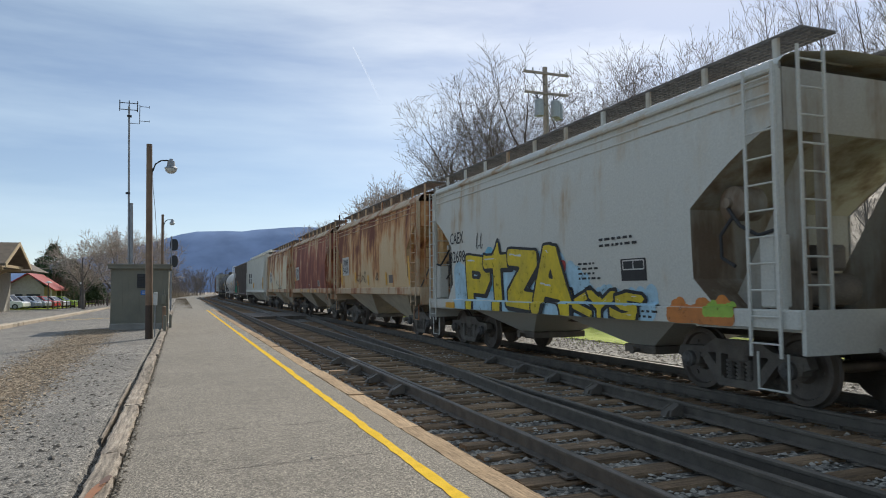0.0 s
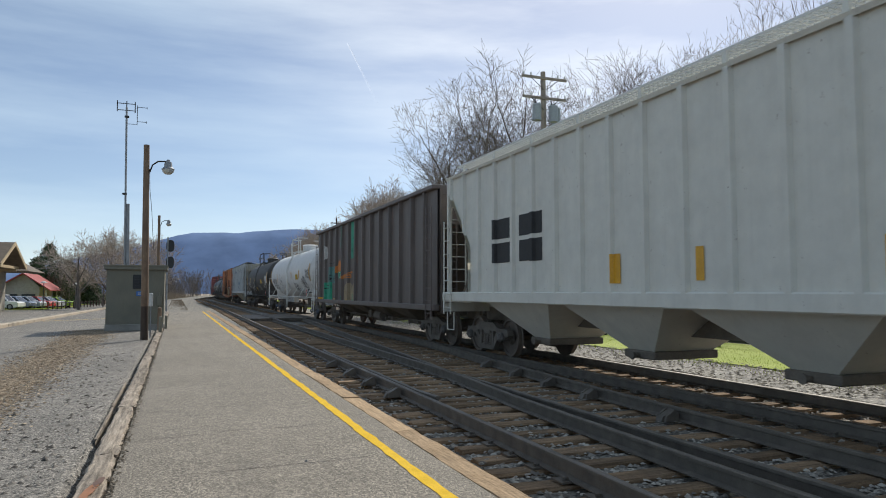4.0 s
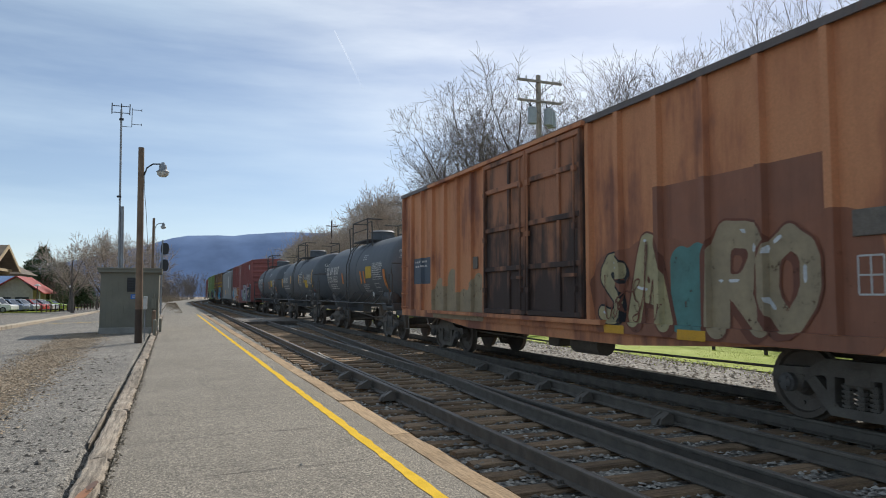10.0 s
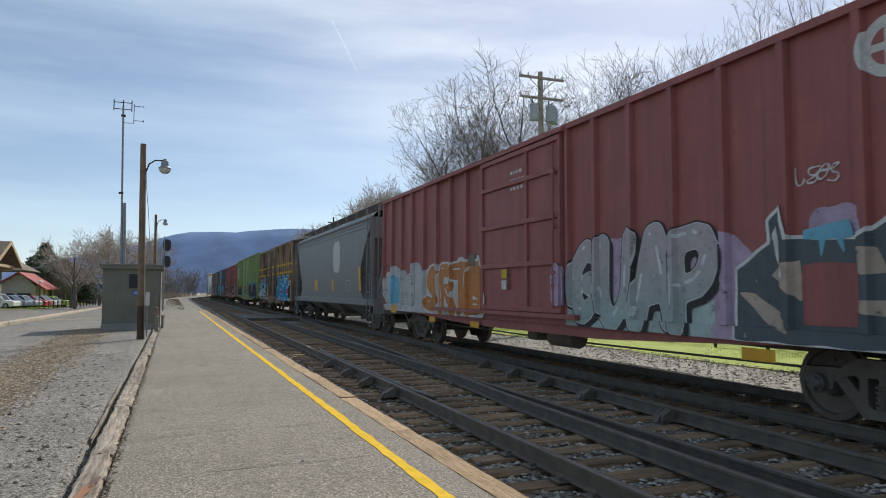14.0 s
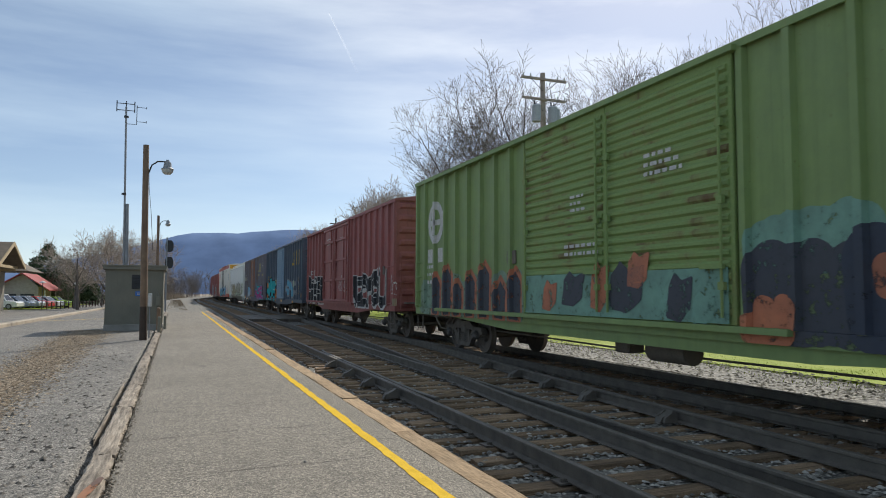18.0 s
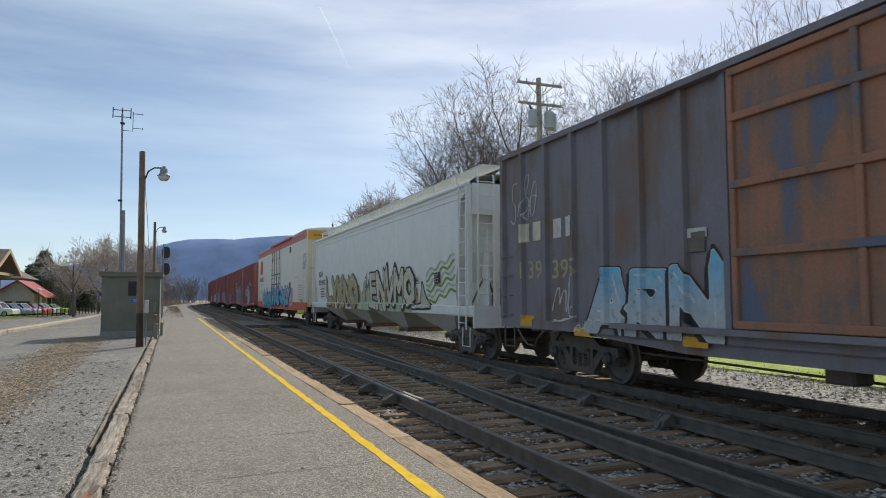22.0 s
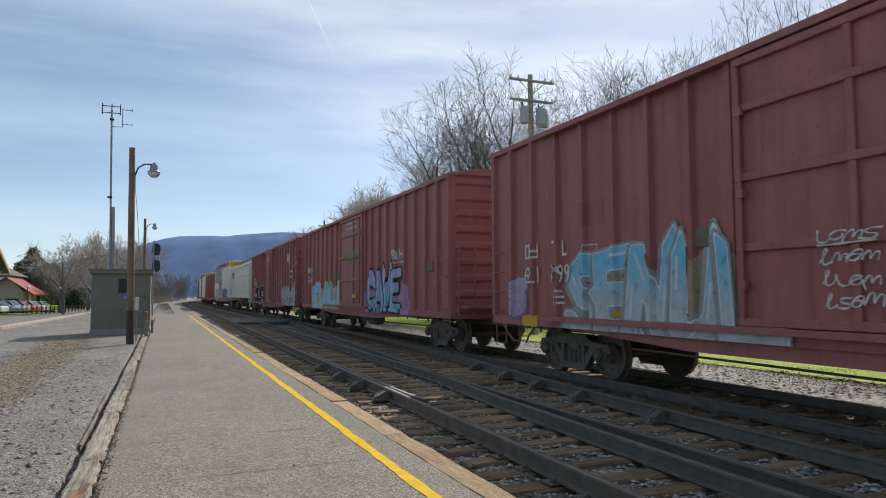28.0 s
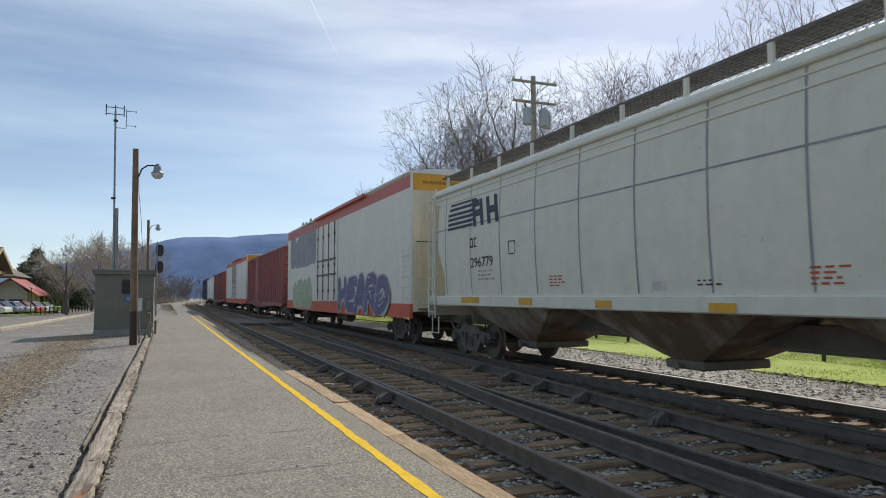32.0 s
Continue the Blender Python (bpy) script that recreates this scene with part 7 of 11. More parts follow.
panel(*CAR_6, 3.1, 2.85, 1.07, 1.33, G_TEALP)
panel(*CAR_6, 1.32, 1.2, 1.09, 1.45, G_TEALP)
spray(*CAR_6, 4.11, 3.13, 2.38, 2.94, G_ORG, 3, 0.8, 0.006)
scribble(CAR_6[0], CAR_6[1], 2.94, 1.42, 2.1, 2.35, G_ORG, 6, 3, 0.06)
spray(*CAR_6, 2.81, 0.69, 1.12, 2.02, G_TAN, 8, 0.5, 0.006)
block_rows(*CAR_6, 6.73, 1.84, 0.13, M_BLACK, 2, 1.63, seed=75)
panel(*CAR_6, 8.44, 7.18, 1.09, 1.26, M_REFLECT, 0.014, "reflector", "yellow reflective strip")
panel(*CAR_6, 4.8, 4.25, 1.1, 1.23, M_REFLECT, 0.014, "reflector", "yellow reflective strip")
panel(*CAR_6, 2.41, 1.89, 1.07, 1.2, M_REFLECT, 0.014, "reflector", "yellow reflective strip")
bars(*CAR_6, 5.63, 2.82, 0.02, M_BLACK, "1", width=1.46)
# car 7
words(*CAR_7, "GATX 21924", 6.88, 2.09, 0.32, M_BLACK, width=1.84, bold=0.006, lift=0.03)
panel(*CAR_7, 4.72, 4.57, 2.25, 2.74, M_REFLECT, 0.03, "reflector", "yellow reflective strip")
panel(*CAR_7, 7.97, 7.75, 2.11, 3.04, M_REFLECT, 0.03, "reflector", "yellow reflective strip")
panel(*CAR_7, -7.69, -7.91, 2.11, 3.06, M_REFLECT, 0.03, "reflector", "yellow reflective strip")
panel(*CAR_7, -4.33, -4.52, 2.31, 2.77, M_REFLECT, 0.03, "reflector", "yellow reflective strip")
panel(*CAR_7, -1.56, -1.73, 2.33, 2.75, M_REFLECT, 0.03, "reflector", "yellow reflective strip")
panel(*CAR_7, -3.15, -3.98, 2.25, 2.55, M_SIGNYEL, 0.03, "notice", "yellow notice panel")
block_rows(*CAR_7, -3.22, 2.49, 0.067, M_BLACK, 3, 0.7, seed=90)
frame_lines(*CAR_7, -6.54, -7.69, 2.21, 2.76, M_BLACK, 7, 5, 0.008, 0.03)
block_rows(*CAR_7, -6.61, 2.73, 0.071, M_BLACK, 7, 1.05, seed=92)
scribble(CAR_7[0], CAR_7[1], -5.15, -6.39, 1.69, 2.48, M_BLACK, 21, 5, 0.035, 0.03)
scribble(CAR_7[0], CAR_7[1], -2.02, -3.41, 1.44, 2.2, M_BLACK, 22, 4, 0.03, 0.03)
scribble(CAR_7[0], CAR_7[1], 0.75, -0.3, 1.77, 2.19, M_BLACK, 23, 3, 0.02, 0.03)
scribble(CAR_7[0], CAR_7[1], 3.62, 2.45, 1.81, 2.54, M_BLACK, 24, 3, 0.02, 0.03)
block_rows(*CAR_7, -4.73, 2.14, 0.1, M_BLACK, 2, 0.91, seed=97)
block_rows(*CAR_7, -7.52, 1.93, 0.057, M_BLACK, 4, 0.44, seed=100)
placard(*CAR_7, -6.92, 1.48, 0.22, "2348", M_PLACARD)
# car 8
words(*CAR_8, "TILX 254093", 6.83, 2.11, 0.32, M_WHITE, width=2.23, bold=0.006, lift=0.03)
block_rows(*CAR_8, 6.59, 2.04, 0.09, M_WHITE, 1, 1.81, seed=104)
block_rows(*CAR_8, 6.5, 1.9, 0.08, M_WHITE, 1, 1.79, seed=105)
frame_lines(*CAR_8, 4.41, 4.11, 2.2, 2.49, M_WHITE, 1, 1, 0.02, 0.03)
scribble(CAR_8[0], CAR_8[1], 3.88, 2.26, 1.70, 2.12, M_WHITE, 31, 5, 0.032, 0.03)
scribble(CAR_8[0], CAR_8[1], 2.05, 1.45, 1.95, 2.45, M_WHITE, 34, 2, 0.034, 0.03)
panel(*CAR_8, 7.94, 7.66, 2.14, 3.08, M_REFLECT, 0.03, "reflector", "yellow reflective strip")
panel(*CAR_8, 4.59, 4.44, 2.33, 2.81, M_REFLECT, 0.03, "reflector", "yellow reflective strip")
panel(*CAR_8, 1.27, 1.15, 2.3, 2.78, M_REFLECT, 0.03, "reflector", "yellow reflective strip")
panel(*CAR_8, 0.95, 0.39, 1.63, 1.93, M_SIGNYEL, 0.03, "notice", "gold notice panel")
panel(*CAR_8, -7.75, -8.06, 2.09, 3.05, M_REFLECT, 0.03, "reflector", "yellow reflective strip")
panel(*CAR_8, -6.56, -7.79, 2.2, 2.76, M_WHITE, 0.03, "notice", "white data panel")
block_rows(*CAR_8, -6.63, 2.73, 0.083, M_BLACK, 6, 1.1, seed=115)
panel(*CAR_8, -3.47, -4.39, 2.21, 2.54, M_SIGNYEL, 0.03, "notice", "yellow notice panel")
scribble(CAR_8[0], CAR_8[1], -4.8, -6.96, 1.71, 2.5, M_WHITE, 33, 5, 0.03, 0.03)
block_rows(*CAR_8, -1.56, 2.05, 0.09, M_WHITE, 5, 1.35, seed=118)
placard(*CAR_8, -7.18, 1.45, 0.21, "2348", M_PLACARD)
# car 9
glyph_bars(*CAR_9, 4.55, 3.60, 0.40, M_BLUEGREY, 19, 9.6, 0.12, (7, 11), 3)
glyph_bars(*CAR_9, 6.16, 2.72, 0.28, M_BLUEGREY, 2, 0.6, 0.15, (), 7)
words(*CAR_9, "178398", 6.16, 2.25, 0.33, M_BLUEGREY, width=2.0, bold=0.0)
glyph_bars(*CAR_9, -1.11, 2.3, 0.30, M_GHOST, 7, 2.0, 0.2, (), 5)
glyph_bars(*CAR_9, -1.09, 1.88, 0.28, M_GHOST, 3, 0.8, 0.2, (), 6)
for row, (notice, w) in enumerate((("GRAIN", 0.42), ("LOADING", 0.58), ("ONLY", 0.32))):
    words(*CAR_9, notice, 2.83, 2.92 - 0.17 * row, 0.12, M_BLUEGREY, width=w)
block_rows(*CAR_9, 1.72, 2.73, 0.12, M_GHOST, 4, 0.42, seed=128)
rivets = Mesh()
for k in range(17):
    y = -8.25 + 16.5 * k / 16
    for j in range(22):
        z, r = 1.72 + 0.122 * j, 0.010 + 0.005 * ((j * 7 + k * 5) % 3)
        if (k * 3 + j // 7) % 5 == 0:
            rivets.prism([(y + r * math.cos(a), z + r * math.sin(a)) for a in (0.0, 1.05, 2.09, 3.14, 4.19, 5.24)], "x", CAR_9[1](y, z) - 0.012, CAR_9[1](y, z) + 0.01)
tagged(part("rivets", rivets, [M_RUSTDOT], CAR_9[0], "rusty rivet heads along the posts"), kind="stuff")
panel(*CAR_9, 3.65, 3.1, 1.5, 1.63, M_REFLECT, 0.014, "reflector", "yellow reflective strip")
panel(*CAR_9, -0.24, -0.7, 1.5, 1.62, M_REFLECT, 0.014, "reflector", "yellow reflective strip")
# car 10
panel(*CAR_10, -3.4, -6.3, 2.2, 3.1, G_SOOT, 0.003)
spray(*CAR_10, -1.9, -6.95, 0.92, 2.5, G_SOOT, 1, 0.25, 0.004)
tag(*CAR_10, "S", -2.1, -2.7, 1.0, 2.2, G_TANP, G_INK, 2, rim=0.03)
tag(*CAR_10, "A", -2.9, -3.66, 1.1, 2.42, G_TANP, G_RUST, 3, rim=0.03)
spray(*CAR_10, -3.75, -4.6, 1.01, 2.31, G_TEALD, 4, 0.3, 0.008)
tag(*CAR_10, "RO", -4.6, -6.2, 0.98, 2.4, G_TAN, G_RUST, 5, rim=0.03)
scribble(CAR_10[0], CAR_10[1], -2.15, -3.6, 1.1, 2.1, G_RUST, 9, 6, 0.02, 0.03)
spray(*CAR_10, 5.58, 2.39, 0.86, 2.25, G_TAN, 6, 0.7)
panel(*CAR_10, -2.21, -2.73, 0.92, 1.05, M_REFLECT, 0.014, "reflector", "yellow reflective strip")
panel(*CAR_10, -3.93, -4.47, 0.91, 1.05, M_REFLECT, 0.014, "reflector", "yellow reflective strip")
panel(*CAR_10, 7.28, 5.93, 1.83, 2.56, P_BLUE)
block_rows(*CAR_10, 7.14, 2.48, 0.125, M_WHITE, 2, 1.04, seed=141)
frame_lines(*CAR_10, -6.61, -6.89, 1.53, 1.93, M_WHITE, 2, 2)
# car 11
glyph_bars(*CAR_11, 4.75, 2.42, 0.34, M_WHITE, 7, 2.6, 0.26, (), 8, 0.03, -0.15)
words(*CAR_11, "PROX 16563", 4.53, 2.07, 0.29, M_WHITE, width=1.96, lift=0.03)
block_rows(*CAR_11, 4.18, 1.99, 0.083, M_WHITE, 3, 1.7, seed=146)
panel(*CAR_11, -1.23, -1.43, 1.96, 2.44, G_ORG, 0.03, "reflector", "orange strip")
panel(*CAR_11, -1.72, -1.9, 1.96, 2.43, G_ORG, 0.03, "reflector", "orange strip")
panel(*CAR_11, 1.79, 1.58, 1.99, 2.44, G_ORG, 0.03, "reflector", "orange strip")
panel(*CAR_11, -4.35, -4.61, 1.61, 2.41, G_ORG, 0.03, "reflector", "orange strip")
panel(*CAR_11, -2.07, -2.84, 2.14, 2.58, M_SIGNYEL, 0.03, "notice", "yellow notice panel")
frame_lines(*CAR_11, -2.98, -4.14, 2.08, 2.67, M_WHITE, 7, 6, 0.012, 0.03)
block_rows(*CAR_11, -3.03, 2.64, 0.076, M_WHITE, 7, 1.07, seed=153)
frame_lines(*CAR_11, -3.09, -3.66, 1.65, 1.93, M_WHITE, 2, 2, 0.015, 0.03)
block_rows(*CAR_11, -1.42, 1.91, 0.066, M_WHITE, 5, 0.94, seed=155)
block_rows(*CAR_11, -1.43, 3.05, 0.083, M_WHITE, 3, 0.71, seed=156)
placard(*CAR_11, -3.76, 1.5, 0.14, "1830", M_BLACK)
words(*CAR_11, "PROX 16563", -5.97, 2.89, 0.11, M_WHITE, width=0.69, lift=0.05)
block_rows(*CAR_11, -6.11, 2.85, 0.053, M_WHITE, 3, 0.51, seed=159)
# car 12
words(*CAR_12, "GATX 8043", 4.63, 2.26, 0.32, M_WHITE, width=1.82, lift=0.03)
block_rows(*CAR_12, 4.63, 2.09, 0.15, M_WHITE, 2, 2.84, seed=162)
panel(*CAR_12, 2.01, 1.78, 2.2, 2.66, M_REFLECT, 0.03, "reflector", "orange strip")
panel(*CAR_12, -0.81, -0.97, 2.17, 2.64, M_REFLECT, 0.03, "reflector", "orange strip")
panel(*CAR_12, -2.32, -2.46, 2.16, 2.64, M_REFLECT, 0.03, "reflector", "orange strip")
panel(*CAR_12, -4.74, -4.91, 1.89, 2.82, M_REFLECT, 0.03, "reflector", "orange strip")
panel(*CAR_12, 5.33, 5.03, 2.0, 2.56, M_REFLECT, 0.03, "reflector", "orange strip")
block_rows(*CAR_12, -0.99, 2.78, 0.091, M_WHITE, 9, 0.93, seed=168)
words(*CAR_12, "FRA AIP", -2.89, 2.33, 0.14, M_WHITE, width=0.55, lift=0.03)
panel(*CAR_12, -2.74, -3.54, 1.91, 2.31, M_SIGNYEL, 0.03, "notice", "yellow notice panel")
block_rows(*CAR_12, -2.82, 2.25, 0.075, M_BLACK, 4, 0.67, seed=171)
frame_lines(*CAR_12, -3.47, -4.61, 2.04, 2.61, M_WHITE, 8, 6, 0.012, 0.03)
block_rows(*CAR_12, -3.5, 2.58, 0.065, M_WHITE, 8, 1.09, seed=173)
block_rows(*CAR_12, -3.23, 1.78, 0.035, M_WHITE, 2, 0.82, seed=174)
panel(*CAR_12, -4.8, -4.97, 1.7, 1.8, M_PLACARD, 0.03)
placard(*CAR_12, -4.29, 1.41, 0.14, "1830", M_BLACK)
# car 13
glyph_bars(*CAR_13, 4.45, 2.42, 0.36, M_WHITE, 7, 2.7, 0.26, (), 8, 0.03, -0.15)
words(*CAR_13, "PROX 16630", 4.11, 2.1, 0.27, M_WHITE, width=2.01, lift=0.03)
block_rows(*CAR_13, 3.91, 2.0, 0.08, M_WHITE, 3, 1.81, seed=180)
panel(*CAR_13, 1.87, 1.7, 1.96, 2.46, G_ORG, 0.03, "reflector", "orange strip")
panel(*CAR_13, 1.4, 1.21, 1.98, 2.49, G_ORG, 0.03, "reflector", "orange strip")
panel(*CAR_13, -1.76, -1.92, 1.98, 2.46, G_ORG, 0.03, "reflector", "orange strip")
panel(*CAR_13, -2.27, -2.41, 1.98, 2.46, G_ORG, 0.03, "reflector", "orange strip")
panel(*CAR_13, -4.84, -5.03, 1.57, 2.44, G_ORG, 0.03, "reflector", "orange strip")
panel(*CAR_13, -2.78, -3.53, 2.09, 2.53, M_SIGNYEL, 0.03, "notice", "yellow notice panel")
block_rows(*CAR_13, -2.86, 2.46, 0.11, M_BLACK, 3, 0.63, seed=187)
frame_lines(*CAR_13, -3.54, -4.7, 2.02, 2.57, M_WHITE, 7, 6, 0.012, 0.03)
block_rows(*CAR_13, -3.57, 2.54, 0.071, M_WHITE, 7, 1.11, seed=189)
frame_lines(*CAR_13, -3.64, -4.19, 1.64, 1.93, M_WHITE, 2, 2, 0.015, 0.03)
block_rows(*CAR_13, -1.86, 1.94, 0.078, M_WHITE, 5, 1.01, seed=191)
block_rows(*CAR_13, -1.83, 3.04, 0.087, M_WHITE, 3, 0.76, seed=192)
placard(*CAR_13, -4.38, 1.46, 0.18, "1830", M_BLACK)
# car 14
spray(*CAR_14, 9.37, 1.52, 0.93, 2.43, G_PALE, 1, 0.35, 0.005)
tag(*CAR_14, "SRTB", 5.35, 1.53, 0.93, 2.22, G_ORG2, M_WHITE, 2)
spray(*CAR_14, 8.9, 7.78, 1.17, 2.09, G_SKY, 3, 0.3, 0.008)
glyph_bars(*CAR_14, 7.78, 1.8, 0.25, M_WHITE, 4, 1.5, 0.17, (), 9, 0.03)
words(*CAR_14, "760 342", 7.78, 1.46, 0.27, M_WHITE, width=1.64, lift=0.02)
block_rows(*CAR_14, 7.78, 1.39, 0.083, M_WHITE, 3, 1.59, seed=200)
block_rows(*CAR_14, 0.12, 4.02, 0.167, M_WHITE, 3, 0.6, seed=201)
panel(*CAR_14, 8.53, 8.0, 0.86, 1.08, M_REFLECT, 0.014, "reflector", "yellow reflective strip")
panel(*CAR_14, 5.04, 4.58, 0.71, 0.85, M_REFLECT, 0.014, "reflector", "yellow reflective strip")
panel(*CAR_14, 2.28, 1.77, 0.69, 0.83, M_REFLECT, 0.014, "reflector", "yellow reflective strip")
panel(*CAR_14, 0.39, 0.14, 1.8, 1.99, M_SIGNYEL, 0.09)
panel(*CAR_14, 0.38, 0.15, 1.57, 1.76, M_WHITE, 0.09)
spray(*CAR_14, -1.62, -2.0, 1.3, 2.05, G_LILAC, 5, 0.35, 0.09)
spray(*CAR_14, -3.0, -4.2, 0.93, 2.45, G_LILAC, 25, 0.45, 0.005)
spray(*CAR_14, -4.6, -6.15, 0.93, 2.6, G_LILAC, 26, 0.35, 0.006)
panel(*CAR_14, -1.95, -5.5, 0.935, 1.42, G_MINT, 0.008)
tag(*CAR_14, "GUAP", -2.05, -5.6, 0.96, 2.5, G_CHALK, G_INK, 6, rim=0.035, shade=M_WHITEP, lean=0.1)
spray(*CAR_14, -7.0, -7.6, 1.9, 2.5, G_LILAC, 27, 0.3, 0.006)
for grow, paint_mat, up in ((0.045, M_WHITEP, 0.030), (0.0, G_SLATE, 0.033)):
    patch(*CAR_14, "-5.9,.94 -5.92,1.8 -6.42,2.1 -6.42,2.36 -6.6,2.5 -6.68,2.12 -7.2,2.1 -7.55,2.06 -8.1,2.38 -8.7,2.44 -9.35,2.3 -9.35,.94", paint_mat, up, grow)
patch(*CAR_14, "-5.95,1.52 -6.2,1.5 -6.66,1.22 -6.68,1.04 -6.35,1.16", G_SAND, 0.036)
patch(*CAR_14, "-6.45,1.72 -6.62,1.86 -6.86,1.9 -6.86,1.4 -6.74,1.5 -6.6,1.6", G_SAND, 0.036)
patch(*CAR_14, "-7.58,2.0 -7.75,1.98 -7.86,1.72 -7.6,1.7", G_SAND, 0.036)
patch(*CAR_14, "-7.58,1.44 -8.4,1.46 -8.4,1.28 -7.58,1.3", G_SAND, 0.036)
patch(*CAR_14, "-6.87,1.16 -6.87,1.84 -7.6,1.84 -7.6,1.16", P_RED, 0.039)
patch(*CAR_14, "-6.9,2.22 -7.45,2.3 -7.5,2.12 -7.38,2.1 -7.42,1.88 -7.3,2.1 -7.18,2.08 -7.12,1.92 -7.08,2.1 -6.9,2.12", G_SKY, 0.038)
patch(*CAR_14, "-6.45,2.2 -6.52,2.3 -6.6,1.95 -6.66,1.7 -6.62,1.68 -6.52,1.95", M_WHITEP, 0.037)
scribble(CAR_14[0], CAR_14[1], -6.77, -7.37, 2.72, 3.01, M_WHITE, 9, 4)
panel(*CAR_14, -5.99, -6.5, 0.7, 0.85, M_REFLECT, 0.014, "reflector", "yellow reflective strip")
disc(*CAR_14, -7.94, 4.0, 0.32, M_WHITE, M_RED_DOT)
# car 15
spray(*CAR_15, -1.75, -3.0, 2.39, 3.72, M_WHITE, 1, 0.05)
panel(*CAR_15, -6.2, -6.52, 1.54, 2.46, M_REFLECT, 0.014, "reflector", "yellow reflective strip")
frame_lines(*CAR_15, -4.21, -4.91, 1.54, 1.97, M_WHITE, 1, 1)
panel(*CAR_15, 2.46, 1.73, 1.54, 2.1, M_REFLECT, 0.014, "reflector", "yellow reflective strip")
panel(*CAR_15, -1.44, -1.86, 1.54, 2.03, M_REFLECT, 0.014, "reflector", "yellow reflective strip")
# car 16
spray(*CAR_16, -2.06, -6.62, 0.74, 2.48, G_PINK, 1, 0.3, 0.005)
tag(*CAR_16, "ASK", -2.15, -6.59, 0.77, 2.45, G_BLUE, G_SKYL, 2, soft=False)
spray(*CAR_16, -6.59, -7.53, 0.83, 2.32, G_PALE, 3, 0.4, 0.006)
tag(*CAR_16, "o", -6.56, -6.99, 1.53, 2.24, G_YELP, G_MAUVE, 4)
scribble(CAR_16[0], CAR_16[1], -7.04, -7.29, 1.06, 1.77, M_BLACK, 5, 4, 0.03, 0.03)
panel(*CAR_16, -4.87, -5.38, 0.71, 0.85, M_REFLECT, 0.014, "reflector", "yellow reflective strip")
panel(*CAR_16, -1.69, -2.19, 0.71, 0.84, M_REFLECT, 0.014, "reflector", "yellow reflective strip")
block_rows(*CAR_16, -0.37, 4.07, 0.13, M_WHITE, 3, 0.86, seed=228)
for row, notice in enumerate(("IMPORTANT", "CLOSE THIS DOOR BEFORE", "CLOSING MAIN DOOR. CLOSE", "& LOCK BOTH DOORS BEFORE", "MOVING CAR")):
    words(*CAR_16, notice, 2.5 - (0.3 if len(notice) == 9 else 0.0), 4.08 - 0.155 * row, 0.085, M_WHITE, width=1.35 * len(notice) / 24, lift=0.075 if row == 2 else 0.03)
spray(*CAR_16, 8.05, 2.45, 0.93, 2.35, G_YELP, 6, 0.6, 0.004)
spray(*CAR_16, 7.95, 2.9, 0.93, 2.2, G_MAUVE, 9, 0.5, 0.006)
spray(*CAR_16, 5.4, 3.0, 0.93, 1.5, G_PINK, 10, 0.4, 0.008)
patch(*CAR_16, "6.95,1.9 6.8,2.45 6.5,2.1 6.2,2.5 6.0,2.1 5.5,2.2 5.2,2.0 4.6,2.62 4.4,2.1 3.9,2.35 3.7,1.9", G_BLUE, 0.010)
patch(*CAR_16, "7.9,1.0 7.7,1.55 7.2,1.3 6.9,0.95", G_PALE, 0.010)
tag(*CAR_16, "SKEZ", 7.9, 2.95, 0.93, 2.1, G_FROST, G_INK, 7, soft=False, rim=0.05, shade=M_WHITEP)
words(*CAR_16, "TOE 3199", 6.96, 2.15, 0.27, M_WHITE, width=1.92, lift=0.025)
panel(*CAR_16, 7.58, 7.08, 1.09, 1.24, M_REFLECT, 0.014, "reflector", "yellow reflective strip")
panel(*CAR_16, 5.22, 4.65, 0.68, 0.83, M_REFLECT, 0.014, "reflector", "yellow reflective strip")
panel(*CAR_16, 2.58, 2.08, 0.67, 0.82, M_REFLECT, 0.014, "reflector", "yellow reflective strip")
# car 17
spray(*CAR_17, 9.16, 2.8, 0.95, 2.05, G_FADEW, 1, 0.3, 0.004)
panel(*CAR_17, 2.6, -2.75, 1.14, 1.86, G_TEALW, 0.004, "graffiti", "worn pale green paint band")
for k, y in enumerate((8.1, 7.3, 6.6, 5.8, 5.0, 4.2, 3.5)):
    tall = 2.05 + 0.22 * math.sin(2.1 * k)
    patch(*CAR_17, f"{y},0.96 {y + 0.1},{tall - 0.3} {y - 0.25},{tall} {y - 0.55},{tall - 0.25} {y - 0.5},0.96", G_ORGW, 0.010, 0.05)
    patch(*CAR_17, f"{y - 0.04},0.96 {y + 0.04},{tall - 0.36} {y - 0.24},{tall - 0.08} {y - 0.48},{tall - 0.3} {y - 0.44},0.96", G_NAVYW, 0.014)
for y, z, w, h, m in ((1.9, 1.25, 0.5, 0.5, G_ORGW), (1.2, 1.35, 0.7, 0.55, G_NAVYW), (0.3, 1.3, 0.5, 0.75, G_ORGW), (-0.2, 1.3, 0.9, 0.7, G_NAVYW), (-0.7, 1.65, 0.5, 0.5, G_ORGW), (-1.6, 1.2, 0.5, 0.6, G_NAVYW), (-2.1, 1.15, 0.4, 0.4, G_TEALW)):
    patch(*CAR_17, f"{y},{z} {y - 0.1 * w},{z + 0.7 * h} {y - 0.35 * w},{z + h} {y - 0.6 * w},{z + 0.8 * h} {y - w},{z + 0.9 * h} {y - 0.9 * w},{z + 0.2 * h} {y - 0.5 * w},{z - 0.1 * h}", m, 0.012, 0.02)
